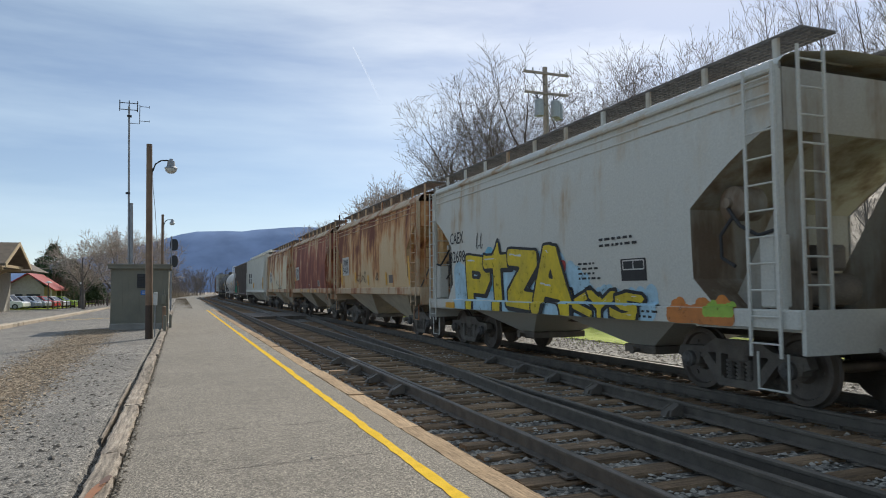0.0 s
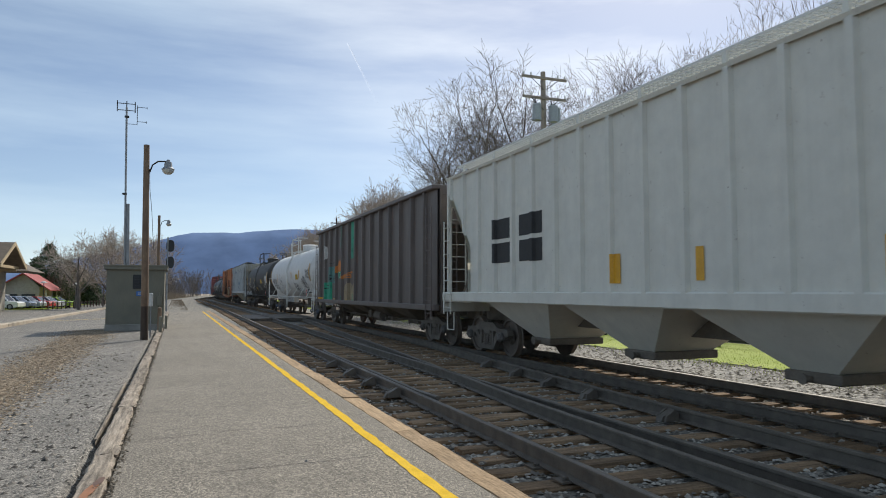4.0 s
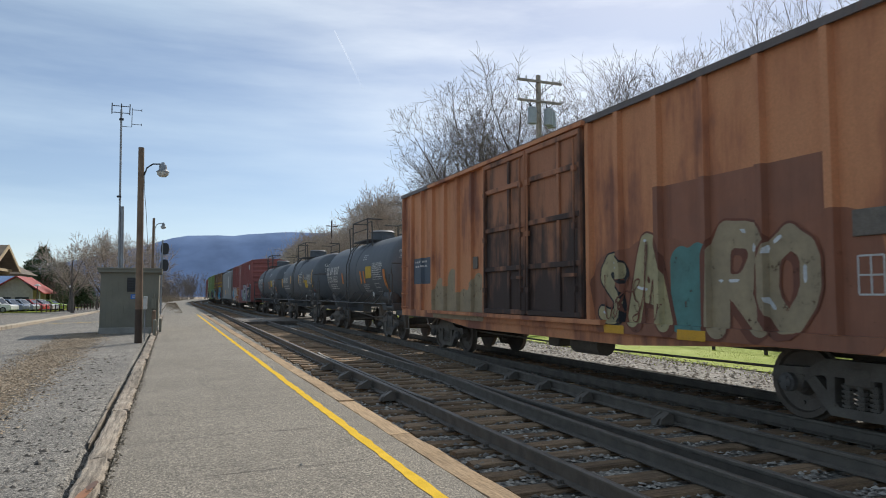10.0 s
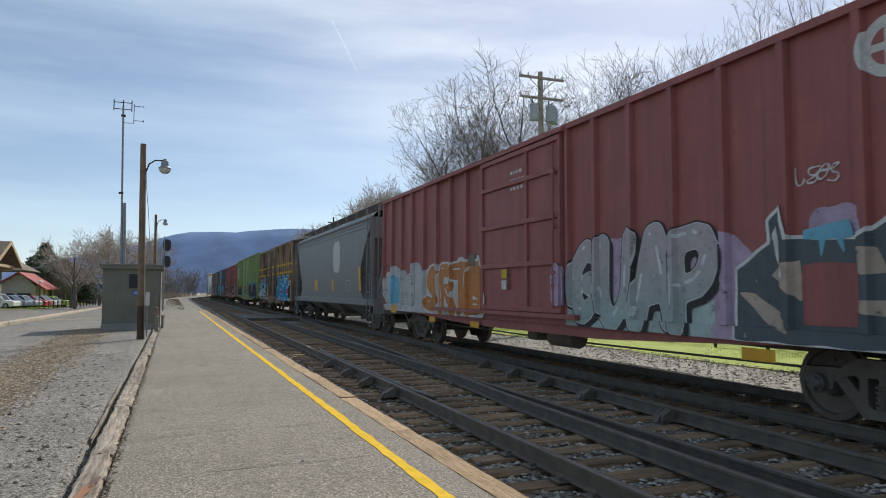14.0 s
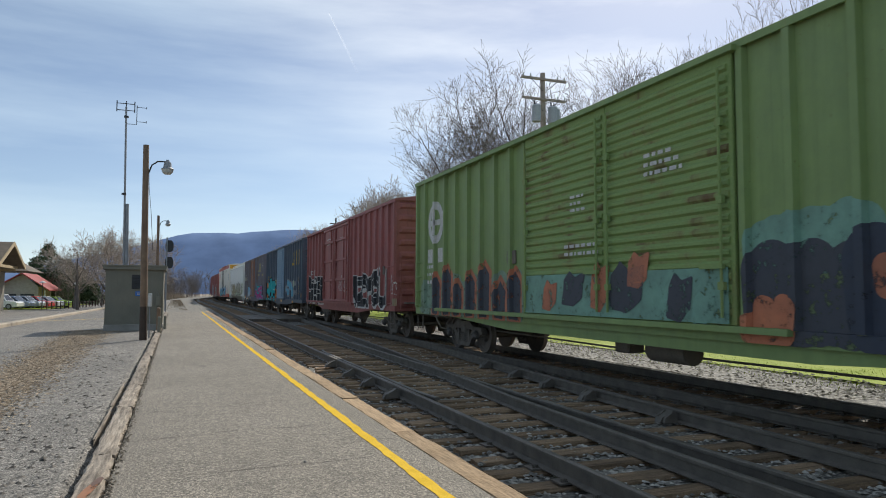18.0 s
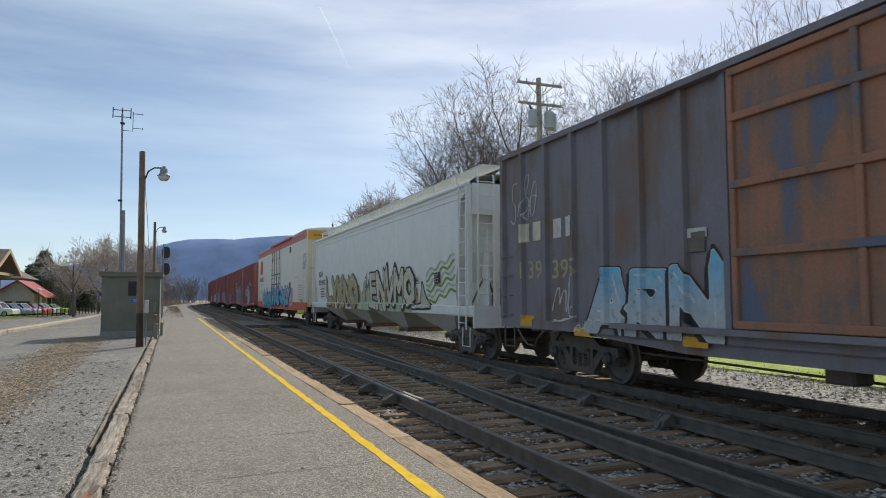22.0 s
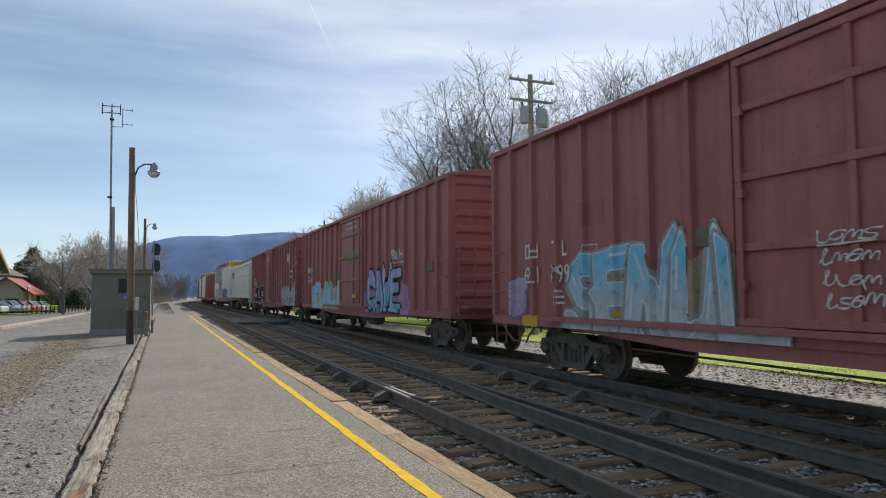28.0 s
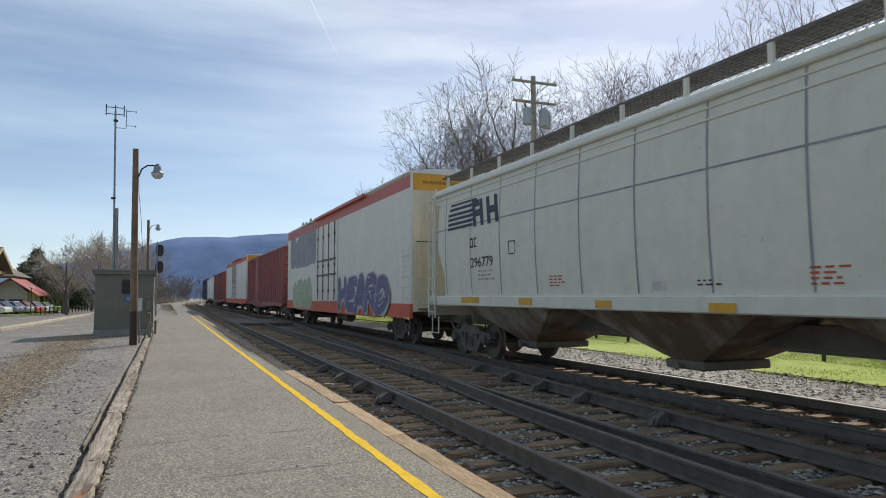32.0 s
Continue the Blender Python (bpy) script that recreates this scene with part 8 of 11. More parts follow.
spray(*CAR_17, -2.99, -4.69, 0.97, 2.2, G_NAVYW, 3, 0.3, 0.008)
spray(*CAR_17, -2.97, -4.72, 1.81, 2.6, G_TEALW, 33, 0.3, 0.006)
spray(*CAR_17, -2.88, -3.66, 0.93, 1.59, G_ORGW, 4, 0.6, 0.02)
disc(*CAR_17, 7.96, 3.43, 0.58, M_WHITE, P_GREEN)
bars(*CAR_17, 8.56, 2.34, 0.38, M_WHITE, "2 2", width=1.3)
block_rows(*CAR_17, 8.6, 2.28, 0.21, M_WHITE, 3, 0.67, seed=247)
block_rows(*CAR_17, 1.13, 2.37, 0.135, M_WHITE, 2, 1.04, seed=248)
block_rows(*CAR_17, -1.12, 3.59, 0.137, M_WHITE, 3, 0.88, seed=249)
block_rows(*CAR_17, 0.93, 3.23, 0.117, M_WHITE, 3, 0.61, seed=250)
spray(*CAR_17, -4.6, -9.4, 0.97, 2.62, G_TEALW, 18, 0.3, 0.006)
spray(*CAR_17, -4.3, -9.4, 0.97, 2.3, G_NAVY, 8, 0.4, 0.010)
spray(*CAR_17, -4.6, -5.6, 1.5, 1.95, G_ORGW, 19, 0.3, 0.014)
# car 18
tag(*CAR_18, "IZYOU", -2.22, -6.9, 1.0, 2.12, G_INK, M_WHITE, 1, soft=False, rim=0.035)
tag(*CAR_18, "XMS", 7.07, 3.3, 0.96, 2.25, G_INK, M_WHITE, 2, soft=False, rim=0.035)
scribble(CAR_18[0], CAR_18[1], -7.26, -7.91, 1.52, 1.98, M_WHITE, 3, 4)
scribble(CAR_18[0], CAR_18[1], 0.02, -1.62, 1.64, 2.13, M_WHITE, 4, 5)
panel(*CAR_18, -7.38, -7.91, 1.09, 1.33, G_TAN)
block_rows(*CAR_18, -0.14, 3.85, 0.105, M_WHITE, 2, 0.91, seed=259)
block_rows(*CAR_18, 2.47, 3.95, 0.113, M_WHITE, 3, 1.03, seed=260)
words(*CAR_18, "TO", 6.53, 2.38, 0.25, M_WHITE, width=0.42, lift=0.06)
words(*CAR_18, "E", 5.77, 2.4, 0.23, M_WHITE, width=0.19, lift=0.06)
words(*CAR_18, "31", 6.51, 1.93, 0.23, M_WHITE, width=0.31, lift=0.06)
words(*CAR_18, "83", 5.71, 1.93, 0.24, M_WHITE, width=0.35, lift=0.06)
block_rows(*CAR_18, 6.55, 1.42, 0.1, M_WHITE, 2, 1.3, seed=265)
tag(*CAR_18, "SE", 6.65, 5.25, 1.05, 2.01, G_INK, M_WHITE, 7, lift=0.034)
panel(*CAR_18, 7.35, 6.83, 1.15, 1.4, G_TAN)
# car 19
glyph_bars(*CAR_19, -4.7, 3.32, 0.66, M_GOLD, 1, 0.74, 0.24, (), 2, 0.012, label="plain shape of a painted emblem")
glyph_bars(*CAR_19, -5.64, 3.32, 0.66, M_GOLD, 1, 0.74, 0.24, (), 5, 0.012, label="plain shape of a painted emblem")
glyph_bars(*CAR_19, -6.48, 3.32, 0.66, M_GOLD, 1, 0.74, 0.24, (), 14, 0.012, label="plain shape of a painted emblem")
panel(*CAR_19, -4.67, -5.31, 3.13, 3.29, M_GOLD, 0.012)
panel(*CAR_19, -5.63, -6.13, 3.14, 3.29, M_GOLD, 0.012)
panel(*CAR_19, -6.47, -7.09, 3.13, 3.29, M_GOLD, 0.012)
tag(*CAR_19, "OM", -2.26, -4.61, 1.26, 2.3, G_SKY, G_GREY, 2)
tag(*CAR_19, "S", -4.73, -5.4, 1.29, 2.34, G_LIMEP, G_GREY, 3)
scribble(CAR_19[0], CAR_19[1], -6.45, -7.1, 1.95, 2.34, M_WHITE, 4, 3)
panel(*CAR_19, -7.48, -7.97, 1.23, 1.45, M_REFLECT, 0.014, "reflector", "yellow reflective strip")
block_rows(*CAR_19, -6.44, 1.86, 0.098, M_GOLD, 5, 0.45, seed=279)
spray(*CAR_19, -5.61, -6.11, 1.36, 1.83, G_PALE, 6, 0.3)
panel(*CAR_19, -4.55, -5.06, 0.88, 1.02, M_REFLECT, 0.014, "reflector", "yellow reflective strip")
panel(*CAR_19, 0.1, -0.5, 0.9, 1.04, M_REFLECT, 0.014, "reflector", "yellow reflective strip")
spray(*CAR_19, 7.81, 5.15, 1.15, 2.49, G_ORG, 10, 0.4, 0.004)
spray(*CAR_19, 3.61, 2.6, 0.88, 2.07, G_ORG, 11, 0.5, 0.004)
tag(*CAR_19, "HVAS", 7.65, 2.68, 0.87, 2.28, G_TEAL, G_INK, 12, soft=False)
glyph_bars(*CAR_19, 6.76, 2.45, 0.30, M_GOLD, 2, 0.62, 0.17, (), 10, 0.04)
glyph_bars(*CAR_19, 5.85, 2.43, 0.30, M_GOLD, 2, 0.62, 0.17, (), 11, 0.04)
scribble(CAR_19[0], CAR_19[1], 3.35, 2.5, 2.01, 2.55, G_LIMEP, 13, 6, 0.04)
# car 20
glyph_bars(*CAR_20, -4.0, 3.2, 0.72, G_TANP, 1, 0.9, 0.24, (), 2, 0.012, label="plain shape of a painted emblem")
glyph_bars(*CAR_20, -5.1, 3.2, 0.72, G_TANP, 1, 0.9, 0.24, (), 5, 0.012, label="plain shape of a painted emblem")
glyph_bars(*CAR_20, -6.15, 3.2, 0.72, G_TANP, 1, 0.9, 0.24, (), 14, 0.012)
panel(*CAR_20, -6.2, -7.1, 2.82, 3.01, G_TANP, 0.012)
panel(*CAR_20, -3.9, -4.96, 2.87, 3.06, G_TANP, 0.012)
scribble(CAR_20[0], CAR_20[1], -6.3, -7.12, 3.68, 4.48, M_WHITE, 2, 4)
spray(*CAR_20, -1.73, -7.81, 0.93, 2.16, G_NAVYP, 3, 0.3, 0.005)
tag(*CAR_20, "MUSEL", -1.96, -7.69, 0.94, 2.0, G_PINK, G_TEAL, 4, soft=False)
words(*CAR_20, "139", 6.98, 1.9, 0.34, G_TANP, width=0.75)
words(*CAR_20, "395", 5.85, 1.88, 0.34, G_TANP, width=0.84)
bars(*CAR_20, 7.01, 2.63, 0.37, G_CREAM, "2 2", lift=0.014, width=0.75)
bars(*CAR_20, 5.79, 2.62, 0.36, M_WHITE, "2 2", lift=0.014, width=0.71)
tag(*CAR_20, "ARN", 4.55, 1.63, 0.81, 1.95, G_FROST, G_INK, 5, soft=False, rim=0.03, shade=M_WHITEP)
scribble(CAR_20[0], CAR_20[1], 5.08, 4.39, 0.82, 1.2, M_WHITE, 6, 3)
scribble(CAR_20[0], CAR_20[1], 5.82, 5.02, 1.21, 1.9, M_WHITE, 7, 2, 0.03)
scribble(CAR_20[0], CAR_20[1], 7.49, 6.42, 3.03, 4.07, M_WHITE, 8, 4)
panel(*CAR_20, 7.02, 6.54, 0.96, 1.17, M_REFLECT, 0.014, "reflector", "yellow reflective strip")
panel(*CAR_20, 5.04, 4.56, 0.86, 1.01, M_REFLECT, 0.014, "reflector", "yellow reflective strip")
panel(*CAR_20, 2.21, 1.86, 2.33, 2.46, M_WHITE, 0.02)
panel(*CAR_20, 2.32, 1.84, 0.85, 0.99, M_REFLECT, 0.014, "reflector", "yellow reflective strip")
# car 21
spray(*CAR_21, 1.08, -1.24, 0.87, 2.22, G_LIMEP, 1, 0.5, 0.005)
spray(*CAR_21, -0.78, -5.68, 1.0, 2.28, G_LIMEP, 2, 0.4, 0.004)
for grow, paint_mat, up in ((0.06, G_INK, 0.006), (0.0, G_CREAM, 0.009)):
    patch(*CAR_21, "-5.5,1.3 -5.8,1.28 -6.2,1.36 -6.38,1.95 -6.66,1.5 -7.12,1.26 -6.9,1.24 -5.6,1.22", paint_mat, up, grow)
tag(*CAR_21, "ENVMO", -0.95, -5.75, 1.22, 2.42, G_CREAM, G_INK, 3, bold=0.0, rim=0.055, soft=False, jump=0.22, lean=0.4)
for k in range(6):
    wave = [(-6.75 - 0.16 * j, 1.35 + 0.17 * k + 0.03 * j + 0.07 * math.sin(1.3 * j + k)) for j in range(14)]
    us, ws = np.arange(-9.0, -6.6, 0.03), np.arange(1.2, 3.1, 0.03)
    sprayed(*CAR_21, far_from([(p, q, 0.036) for p, q in zip(wave, wave[1:])], us, ws), us, ws, G_LIMEP if k % 2 else G_LIMED, 0.006 + 0.001 * k, "wavy green sprayed line")
panel(*CAR_21, -7.4, -7.85, 1.9, 2.2, M_BLACK, 0.02, "notice", "black data panel with white rows")
block_rows(*CAR_21, -7.44, 2.16, 0.06, M_WHITE, 4, 0.34, lift=0.026, seed=320)
scribble(CAR_21[0], CAR_21[1], -5.85, -6.2, 1.95, 2.15, M_BLACK, 15, 4, 0.012, 0.02)
panel(*CAR_21, -5.88, -5.99, 1.39, 1.85, G_ORG, 0.05, "reflector", "orange strip")
tag(*CAR_21, "LYKNO", 6.57, 0.9, 1.13, 2.46, G_TANP, G_RUST, 4, rim=0.035)
words(*CAR_21, "EGUX", 8.24, 2.53, 0.24, M_BLACK, width=0.94)
words(*CAR_21, "031992", 8.24, 2.13, 0.24, M_BLACK, width=1.37)
block_rows(*CAR_21, 7.9, 1.97, 0.117, M_BLACK, 4, 1.12, seed=317)
panel(*CAR_21, -0.14, -0.28, 1.42, 1.82, G_ORG, 0.02, "reflector", "orange strip")
panel(*CAR_21, -2.8, -2.9, 1.39, 1.82, G_ORG, 0.05, "reflector", "orange strip")
scribble(CAR_21[0], CAR_21[1], -0.2, -0.79, 1.79, 2.36, M_BLACK, 5, 3)
# car 22
tag(*CAR_22, "ONLY", -1.84, -5.49, 1.04, 2.23, G_CYAN, G_INK, 1)
tag(*CAR_22, "KING", 2.83, -1.53, 1.02, 2.31, G_CYAN, G_INK, 2)
panel(*CAR_22, -2.7, -6.55, 1.08, 2.12, G_PINKP, 0.004)
scribble(CAR_22[0], CAR_22[1], -5.19, -6.38, 1.5, 1.9, M_WHITE, 3, 3)
panel(*CAR_22, -9.23, -9.79, 1.23, 1.47, M_SIGNYEL)
block_rows(*CAR_22, -9.3, 1.43, 0.08, M_GHOSTW, 2, 0.42, seed=327)
panel(*CAR_22, -9.87, -9.96, 1.13, 2.07, M_REFLECT, 0.014, "reflector", "yellow reflective strip")
panel(*CAR_22, -8.35, -8.51, 1.13, 1.26, M_ORANGETXT)
for z in (4.25, 2.12):
    g = Mesh()
    for y in (-5.66, -5.54):
        g.box(-HALF_W - 0.06, -HALF_W - 0.001, y - 0.012, y + 0.012, z, z + 0.34, 0, 0.004)
    for k in range(4):
        g.box(-HALF_W - 0.05, -HALF_W - 0.001, -5.648, -5.552, z + 0.03 + 0.085 * k, z + 0.055 + 0.085 * k)
    part("side_bracket", g, [M_UNDER], CAR_22[0], "small dark slotted bracket")
bubbles(*CAR_22, -9.84, -10.78, 3.06, 3.86, M_WHITEP, G_INK)
block_rows(*CAR_22, -8.45, 2.25, 0.127, M_GHOSTW, 7, 1.29, seed=331)
spray(*CAR_22, 9.52, 8.2, 3.43, 4.46, G_PINKP, 5, 0.2)
block_rows(*CAR_22, -7.43, 2.73, 0.09, M_GHOSTW, 1, 1.17, seed=333)
spray(*CAR_22, 9.16, 7.82, 3.42, 4.48, M_ORANGETXT, 6, 0.08, 0.006)
scribble(CAR_22[0], CAR_22[1], 8.87, 8.32, 3.7, 4.21, M_WHITE, 7, 3)
glyph_bars(*CAR_22, 9.85, 2.80, 0.32, M_ORANGETXT, 10, 2.84, 0.2, (), 19, 0.008, -0.12)
words(*CAR_22, "CRYX", 8.95, 2.38, 0.25, M_ORANGETXT, width=0.87)
words(*CAR_22, "8131", 8.84, 1.91, 0.27, M_ORANGETXT, width=0.75)
tag(*CAR_22, "Doing", 6.97, 3.04, 0.86, 2.2, G_CYAN, G_INK, 8)
panel(*CAR_22, 7.91, 6.97, 1.07, 1.95, G_PINKP, 0.004)
panel(*CAR_22, 3.19, 2.42, 0.74, 1.93, G_PINKP, 0.004)
words(*CAR_22, "RIP", 2.96, 1.65, 0.21, M_WHITE, width=0.44, lift=0.010)
words(*CAR_22, "SOUR", 3.04, 1.42, 0.21, M_WHITE, width=0.65, lift=0.010)
panel(*CAR_22, 2.29, 1.97, 3.13, 3.5, M_SIGNYEL)
block_rows(*CAR_22, 2.25, 3.45, 0.068, M_GHOSTW, 4, 0.25, seed=346)
panel(*CAR_22, 1.82, 1.76, 3.93, 4.26, M_BLACK)
panel(*CAR_22, 9.57, 9.06, 1.27, 1.51, M_SIGNYEL)
panel(*CAR_22, 9.8, 9.67, 1.24, 2.05, M_REFLECT, 0.014, "reflector", "yellow reflective strip")
words(*CAR_22, "ALTERNATE", 1.41, 3.35, 0.14, M_ORANGETXT, width=0.32)
# car 23
tag(*CAR_23, "KOR", 7.43, 2.03, 0.86, 2.63, G_GREY, G_PALE, 1)
tag(*CAR_23, "o", -2.19, -3.37, 1.74, 2.52, G_GREY, M_WHITE, 2)
spray(*CAR_23, -3.3, -4.94, 0.94, 2.69, G_SKYL, 3, 0.5)
spray(*CAR_23, -3.7, -4.59, 1.01, 2.18, G_LIMEP, 4, 0.3, 0.008)
frame_lines(*CAR_23, -6.82, -7.32, 1.53, 1.9, M_WHITE, 2, 2)
block_rows(*CAR_23, -7.7, 2.18, 0.088, M_WHITE, 4, 0.54, seed=357)
panel(*CAR_23, -8.47, -9.4, 0.97, 1.11, M_REFLECT, 0.014, "reflector", "yellow reflective strip")
panel(*CAR_23, -5.08, -5.75, 1.33, 1.47, M_REFLECT, 0.014, "reflector", "yellow reflective strip")
glyph_bars(*CAR_23, -4.96, 2.63, 0.33, M_WHITE, 4, 2.24, 0.2, (), 20, 0.01, -0.2)
block_rows(*CAR_23, 1.19, 4.27, 0.15, M_WHITE, 2, 1.44, seed=361)
block_rows(*CAR_23, 9.04, 3.14, 0.34, M_WHITE, 3, 1.86, seed=362)
# car 24
spray(*CAR_24, -2.66, -6.32, 0.71, 1.96, G_PALE, 1, 0.3, 0.005)
tag(*CAR_24, "UHRE", -3.38, -6.32, 0.74, 1.85, G_PURP, G_SKYL, 2)
spray(*CAR_24, -2.72, -3.38, 0.48, 2.09, G_SKY, 3, 0.3, 0.007)
frame_lines(*CAR_24, -6.02, -6.32, 1.3, 1.57, M_WHITE, 2, 2)
panel(*CAR_24, -2.72, -3.18, 1.08, 1.21, M_REFLECT, 0.014, "reflector", "yellow reflective strip")
panel(*CAR_24, -4.96, -5.45, 1.17, 1.29, M_REFLECT, 0.014, "reflector", "yellow reflective strip")
block_rows(*CAR_24, -0.64, 4.25, 0.127, M_WHITE, 4, 0.97, seed=370)
block_rows(*CAR_24, -1.34, 3.33, 0.1, M_WHITE, 4, 0.58, seed=371)
spray(*CAR_24, 6.4, 2.75, 0.93, 2.3, G_TAN, 4, 0.6, 0.005)
tag(*CAR_24, "SENUL", 6.55, 2.17, 0.74, 2.14, G_FROST, G_GREY, 5, soft=False, shade=G_LIGHT)
glyph_bars(*CAR_24, 8.09, 2.2, 0.28, M_WHITE, 2, 0.56, 0.17, (), 14, 0.03)
glyph_bars(*CAR_24, 7.04, 2.2, 0.28, M_WHITE, 2, 0.56, 0.17, (), 15, 0.03)
words(*CAR_24, "621", 8.1, 1.73, 0.31, M_WHITE, width=0.54, lift=0.05)
words(*CAR_24, "599", 7.09, 1.73, 0.32, M_WHITE, width=0.61, lift=0.05)
tag(*CAR_24, "S", 8.74, 8.1, 1.08, 1.9, G_LILAC, G_PURP, 6, rim=0.03)
block_rows(*CAR_24, 7.1, 1.6, 0.107, M_WHITE, 3, 0.43, seed=379)
frame_lines(*CAR_24, 6.04, 5.73, 2.04, 2.34, M_WHITE, 1, 1)
panel(*CAR_24, 6.24, 5.54, 2.67, 3.08, P_RED)
panel(*CAR_24, 8.16, 7.58, 0.91, 1.12, M_REFLECT, 0.014, "reflector", "yellow reflective strip")
panel(*CAR_24, 5.19, 4.74, 1.18, 1.31, M_REFLECT, 0.014, "reflector", "yellow reflective strip")
panel(*CAR_24, 2.74, 2.22, 1.08, 1.21, M_REFLECT, 0.014, "reflector", "yellow reflective strip")
for k in range(4):
    scribble(CAR_24[0], CAR_24[1], 1.55 - 0.03 * k, 0.85, 2.05 - 0.23 * k, 2.22 - 0.23 * k, M_WHITE, 70 + k, 4, 0.016, 0.09)
# car 25
tag(*CAR_25, "CAVE", -2.15, -5.65, 0.94, 2.3, G_VIOLET, G_INK, 1, bold=0.04, rim=0.06, soft=False)
spray(*CAR_25, -2.0, -6.6, 0.85, 1.9, G_MAUVE, 2, 0.4, 0.006)
tag(*CAR_25, "CAU", 6.95, 1.85, 0.73, 2.11, G_SKYL, G_YELP, 3)
spray(*CAR_25, 7.17, 1.85, 0.73, 2.0, G_PALE, 4, 0.5, 0.004)
glyph_bars(*CAR_25, -4.85, 2.58, 0.33, M_WHITE, 2, 1.5, 0.22, (), 16, 0.01, -0.25)
bars(*CAR_25, -4.8, 2.47, 0.05, M_WHITE, "6 1 6", width=1.4)
glyph_bars(*CAR_25, 8.47, 2.55, 0.27, M_WHITE, 4, 1.43, 0.17, (), 17, 0.02)
words(*CAR_25, "782471", 8.37, 2.08, 0.3, M_WHITE, width=1.42)
block_rows(*CAR_25, 0.54, 4.26, 0.205, M_WHITE, 2, 1.49, seed=394)
scribble(CAR_25[0], CAR_25[1], 0.88, -1.37, 2.72, 3.37, G_LIMED, 6, 7, 0.03, 0.09)
panel(*CAR_25, 3.09, 2.43, 1.81, 2.27, P_DARK)
panel(*CAR_25, -0.68, -1.17, 1.4, 1.54, M_REFLECT, 0.09, "reflector", "yellow reflective strip")
panel(*CAR_25, -3.14, -3.67, 1.2, 1.33, M_REFLECT, 0.014, "reflector", "yellow reflective strip")
panel(*CAR_25, -5.83, -6.0, 1.18, 1.29, M_REFLECT, 0.014, "reflector", "yellow reflective strip")
panel(*CAR_25, 5.71, 4.97, 1.24, 1.4, M_REFLECT, 0.014, "reflector", "yellow reflective strip")
panel(*CAR_25, 2.99, 2.49, 1.24, 1.39, M_REFLECT, 0.014, "reflector", "yellow reflective strip")
# car 26
disc(*CAR_26, -7.21, 3.6, 0.33, M_WHITE, M_RED_DOT)
spray(*CAR_26, -5.03, -9.53, 0.91, 2.17, G_GREY, 1, 0.5, 0.005)
tag(*CAR_26, "WEMS", -5.14, -9.47, 0.98, 1.97, G_PALE, G_GREY, 2)
scribble(CAR_26[0], CAR_26[1], -2.72, -4.92, 2.1, 2.71, M_WHITE, 3, 7, 0.02)
block_rows(*CAR_26, -7.75, 2.89, 0.295, M_WHITE, 2, 0.67, seed=407)
scribble(CAR_26[0], CAR_26[1], -8.52, -9.65, 2.98, 3.86, M_WHITE, 4, 3, 0.02)
panel(*CAR_26, -8.77, -8.94, 1.28, 2.23, M_REFLECT, 0.014, "reflector", "yellow reflective strip")
panel(*CAR_26, -5.37, -5.55, 1.29, 1.82, M_REFLECT, 0.014, "reflector", "yellow reflective strip")
panel(*CAR_26, -1.82, -2.06, 1.28, 1.83, M_REFLECT, 0.014, "reflector", "yellow reflective strip")
frame_lines(*CAR_26, -7.89, -8.36, 1.41, 1.72, M_WHITE, 2, 3, 0.03)
block_rows(*CAR_26, 0.92, 4.02, 0.13, M_WHITE, 3, 1.51, seed=413)
tag(*CAR_26, "OiLER", 7.5, 2.9, 0.90, 2.12, G_INK, M_WHITE, 6)
spray(*CAR_26, 3.0, 1.9, 0.95, 1.5, G_INK, 16, 0.4, 0.02)
glyph_bars(*CAR_26, 8.36, 2.60, 0.25, M_WHITE, 4, 1.45, 0.17, (), 18, 0.02)
words(*CAR_26, "781 882", 8.43, 2.27, 0.29, M_WHITE, width=1.56)
panel(*CAR_26, 8.87, 8.72, 1.24, 2.16, M_REFLECT, 0.014, "reflector", "yellow reflective strip")
panel(*CAR_26, 5.44, 5.34, 1.24, 1.74, M_REFLECT, 0.014, "reflector", "yellow reflective strip")
panel(*CAR_26, 2.01, 1.92, 1.24, 1.8, M_REFLECT, 0.014, "reflector", "yellow reflective strip")
frame_lines(*CAR_26, 5.49, 5.2, 2.41, 2.69, M_WHITE, 1, 1)
block_rows(*CAR_26, 8.41, 2.0, 0.167, M_WHITE, 4, 0.65, seed=422)
scribble(CAR_26[0], CAR_26[1], 9.6, 8.21, 2.75, 3.58, M_WHITE, 7, 5)
# car 27
bars(*CAR_27, 7.42, 3.15, 0.07, M_BLUEBLK, "1", width=1.5)
bars(*CAR_27, 7.42, 3.26, 0.07, M_BLUEBLK, "1", width=1.5)
bars(*CAR_27, 7.42, 3.38, 0.07, M_BLUEBLK, "1", width=1.5)
bars(*CAR_27, 7.42, 3.49, 0.07, M_BLUEBLK, "1", width=1.54)
bars(*CAR_27, 7.35, 3.62, 0.07, M_BLUEBLK, "1", width=1.54)
bars(*CAR_27, 7.27, 3.74, 0.05, M_BLUEBLK, "1", width=1.52)
glyph_bars(*CAR_27, 5.88, 3.12, 0.62, M_BLUEBLK, 2, 1.5, 0.26, (), 12, 0.008, -0.2)
glyph_bars(*CAR_27, 6.08, 2.64, 0.22, M_BLACK, 2, 0.46, 0.16, (), 13)
words(*CAR_27, "296779", 6.05, 2.18, 0.22, M_BLACK, width=1.16)
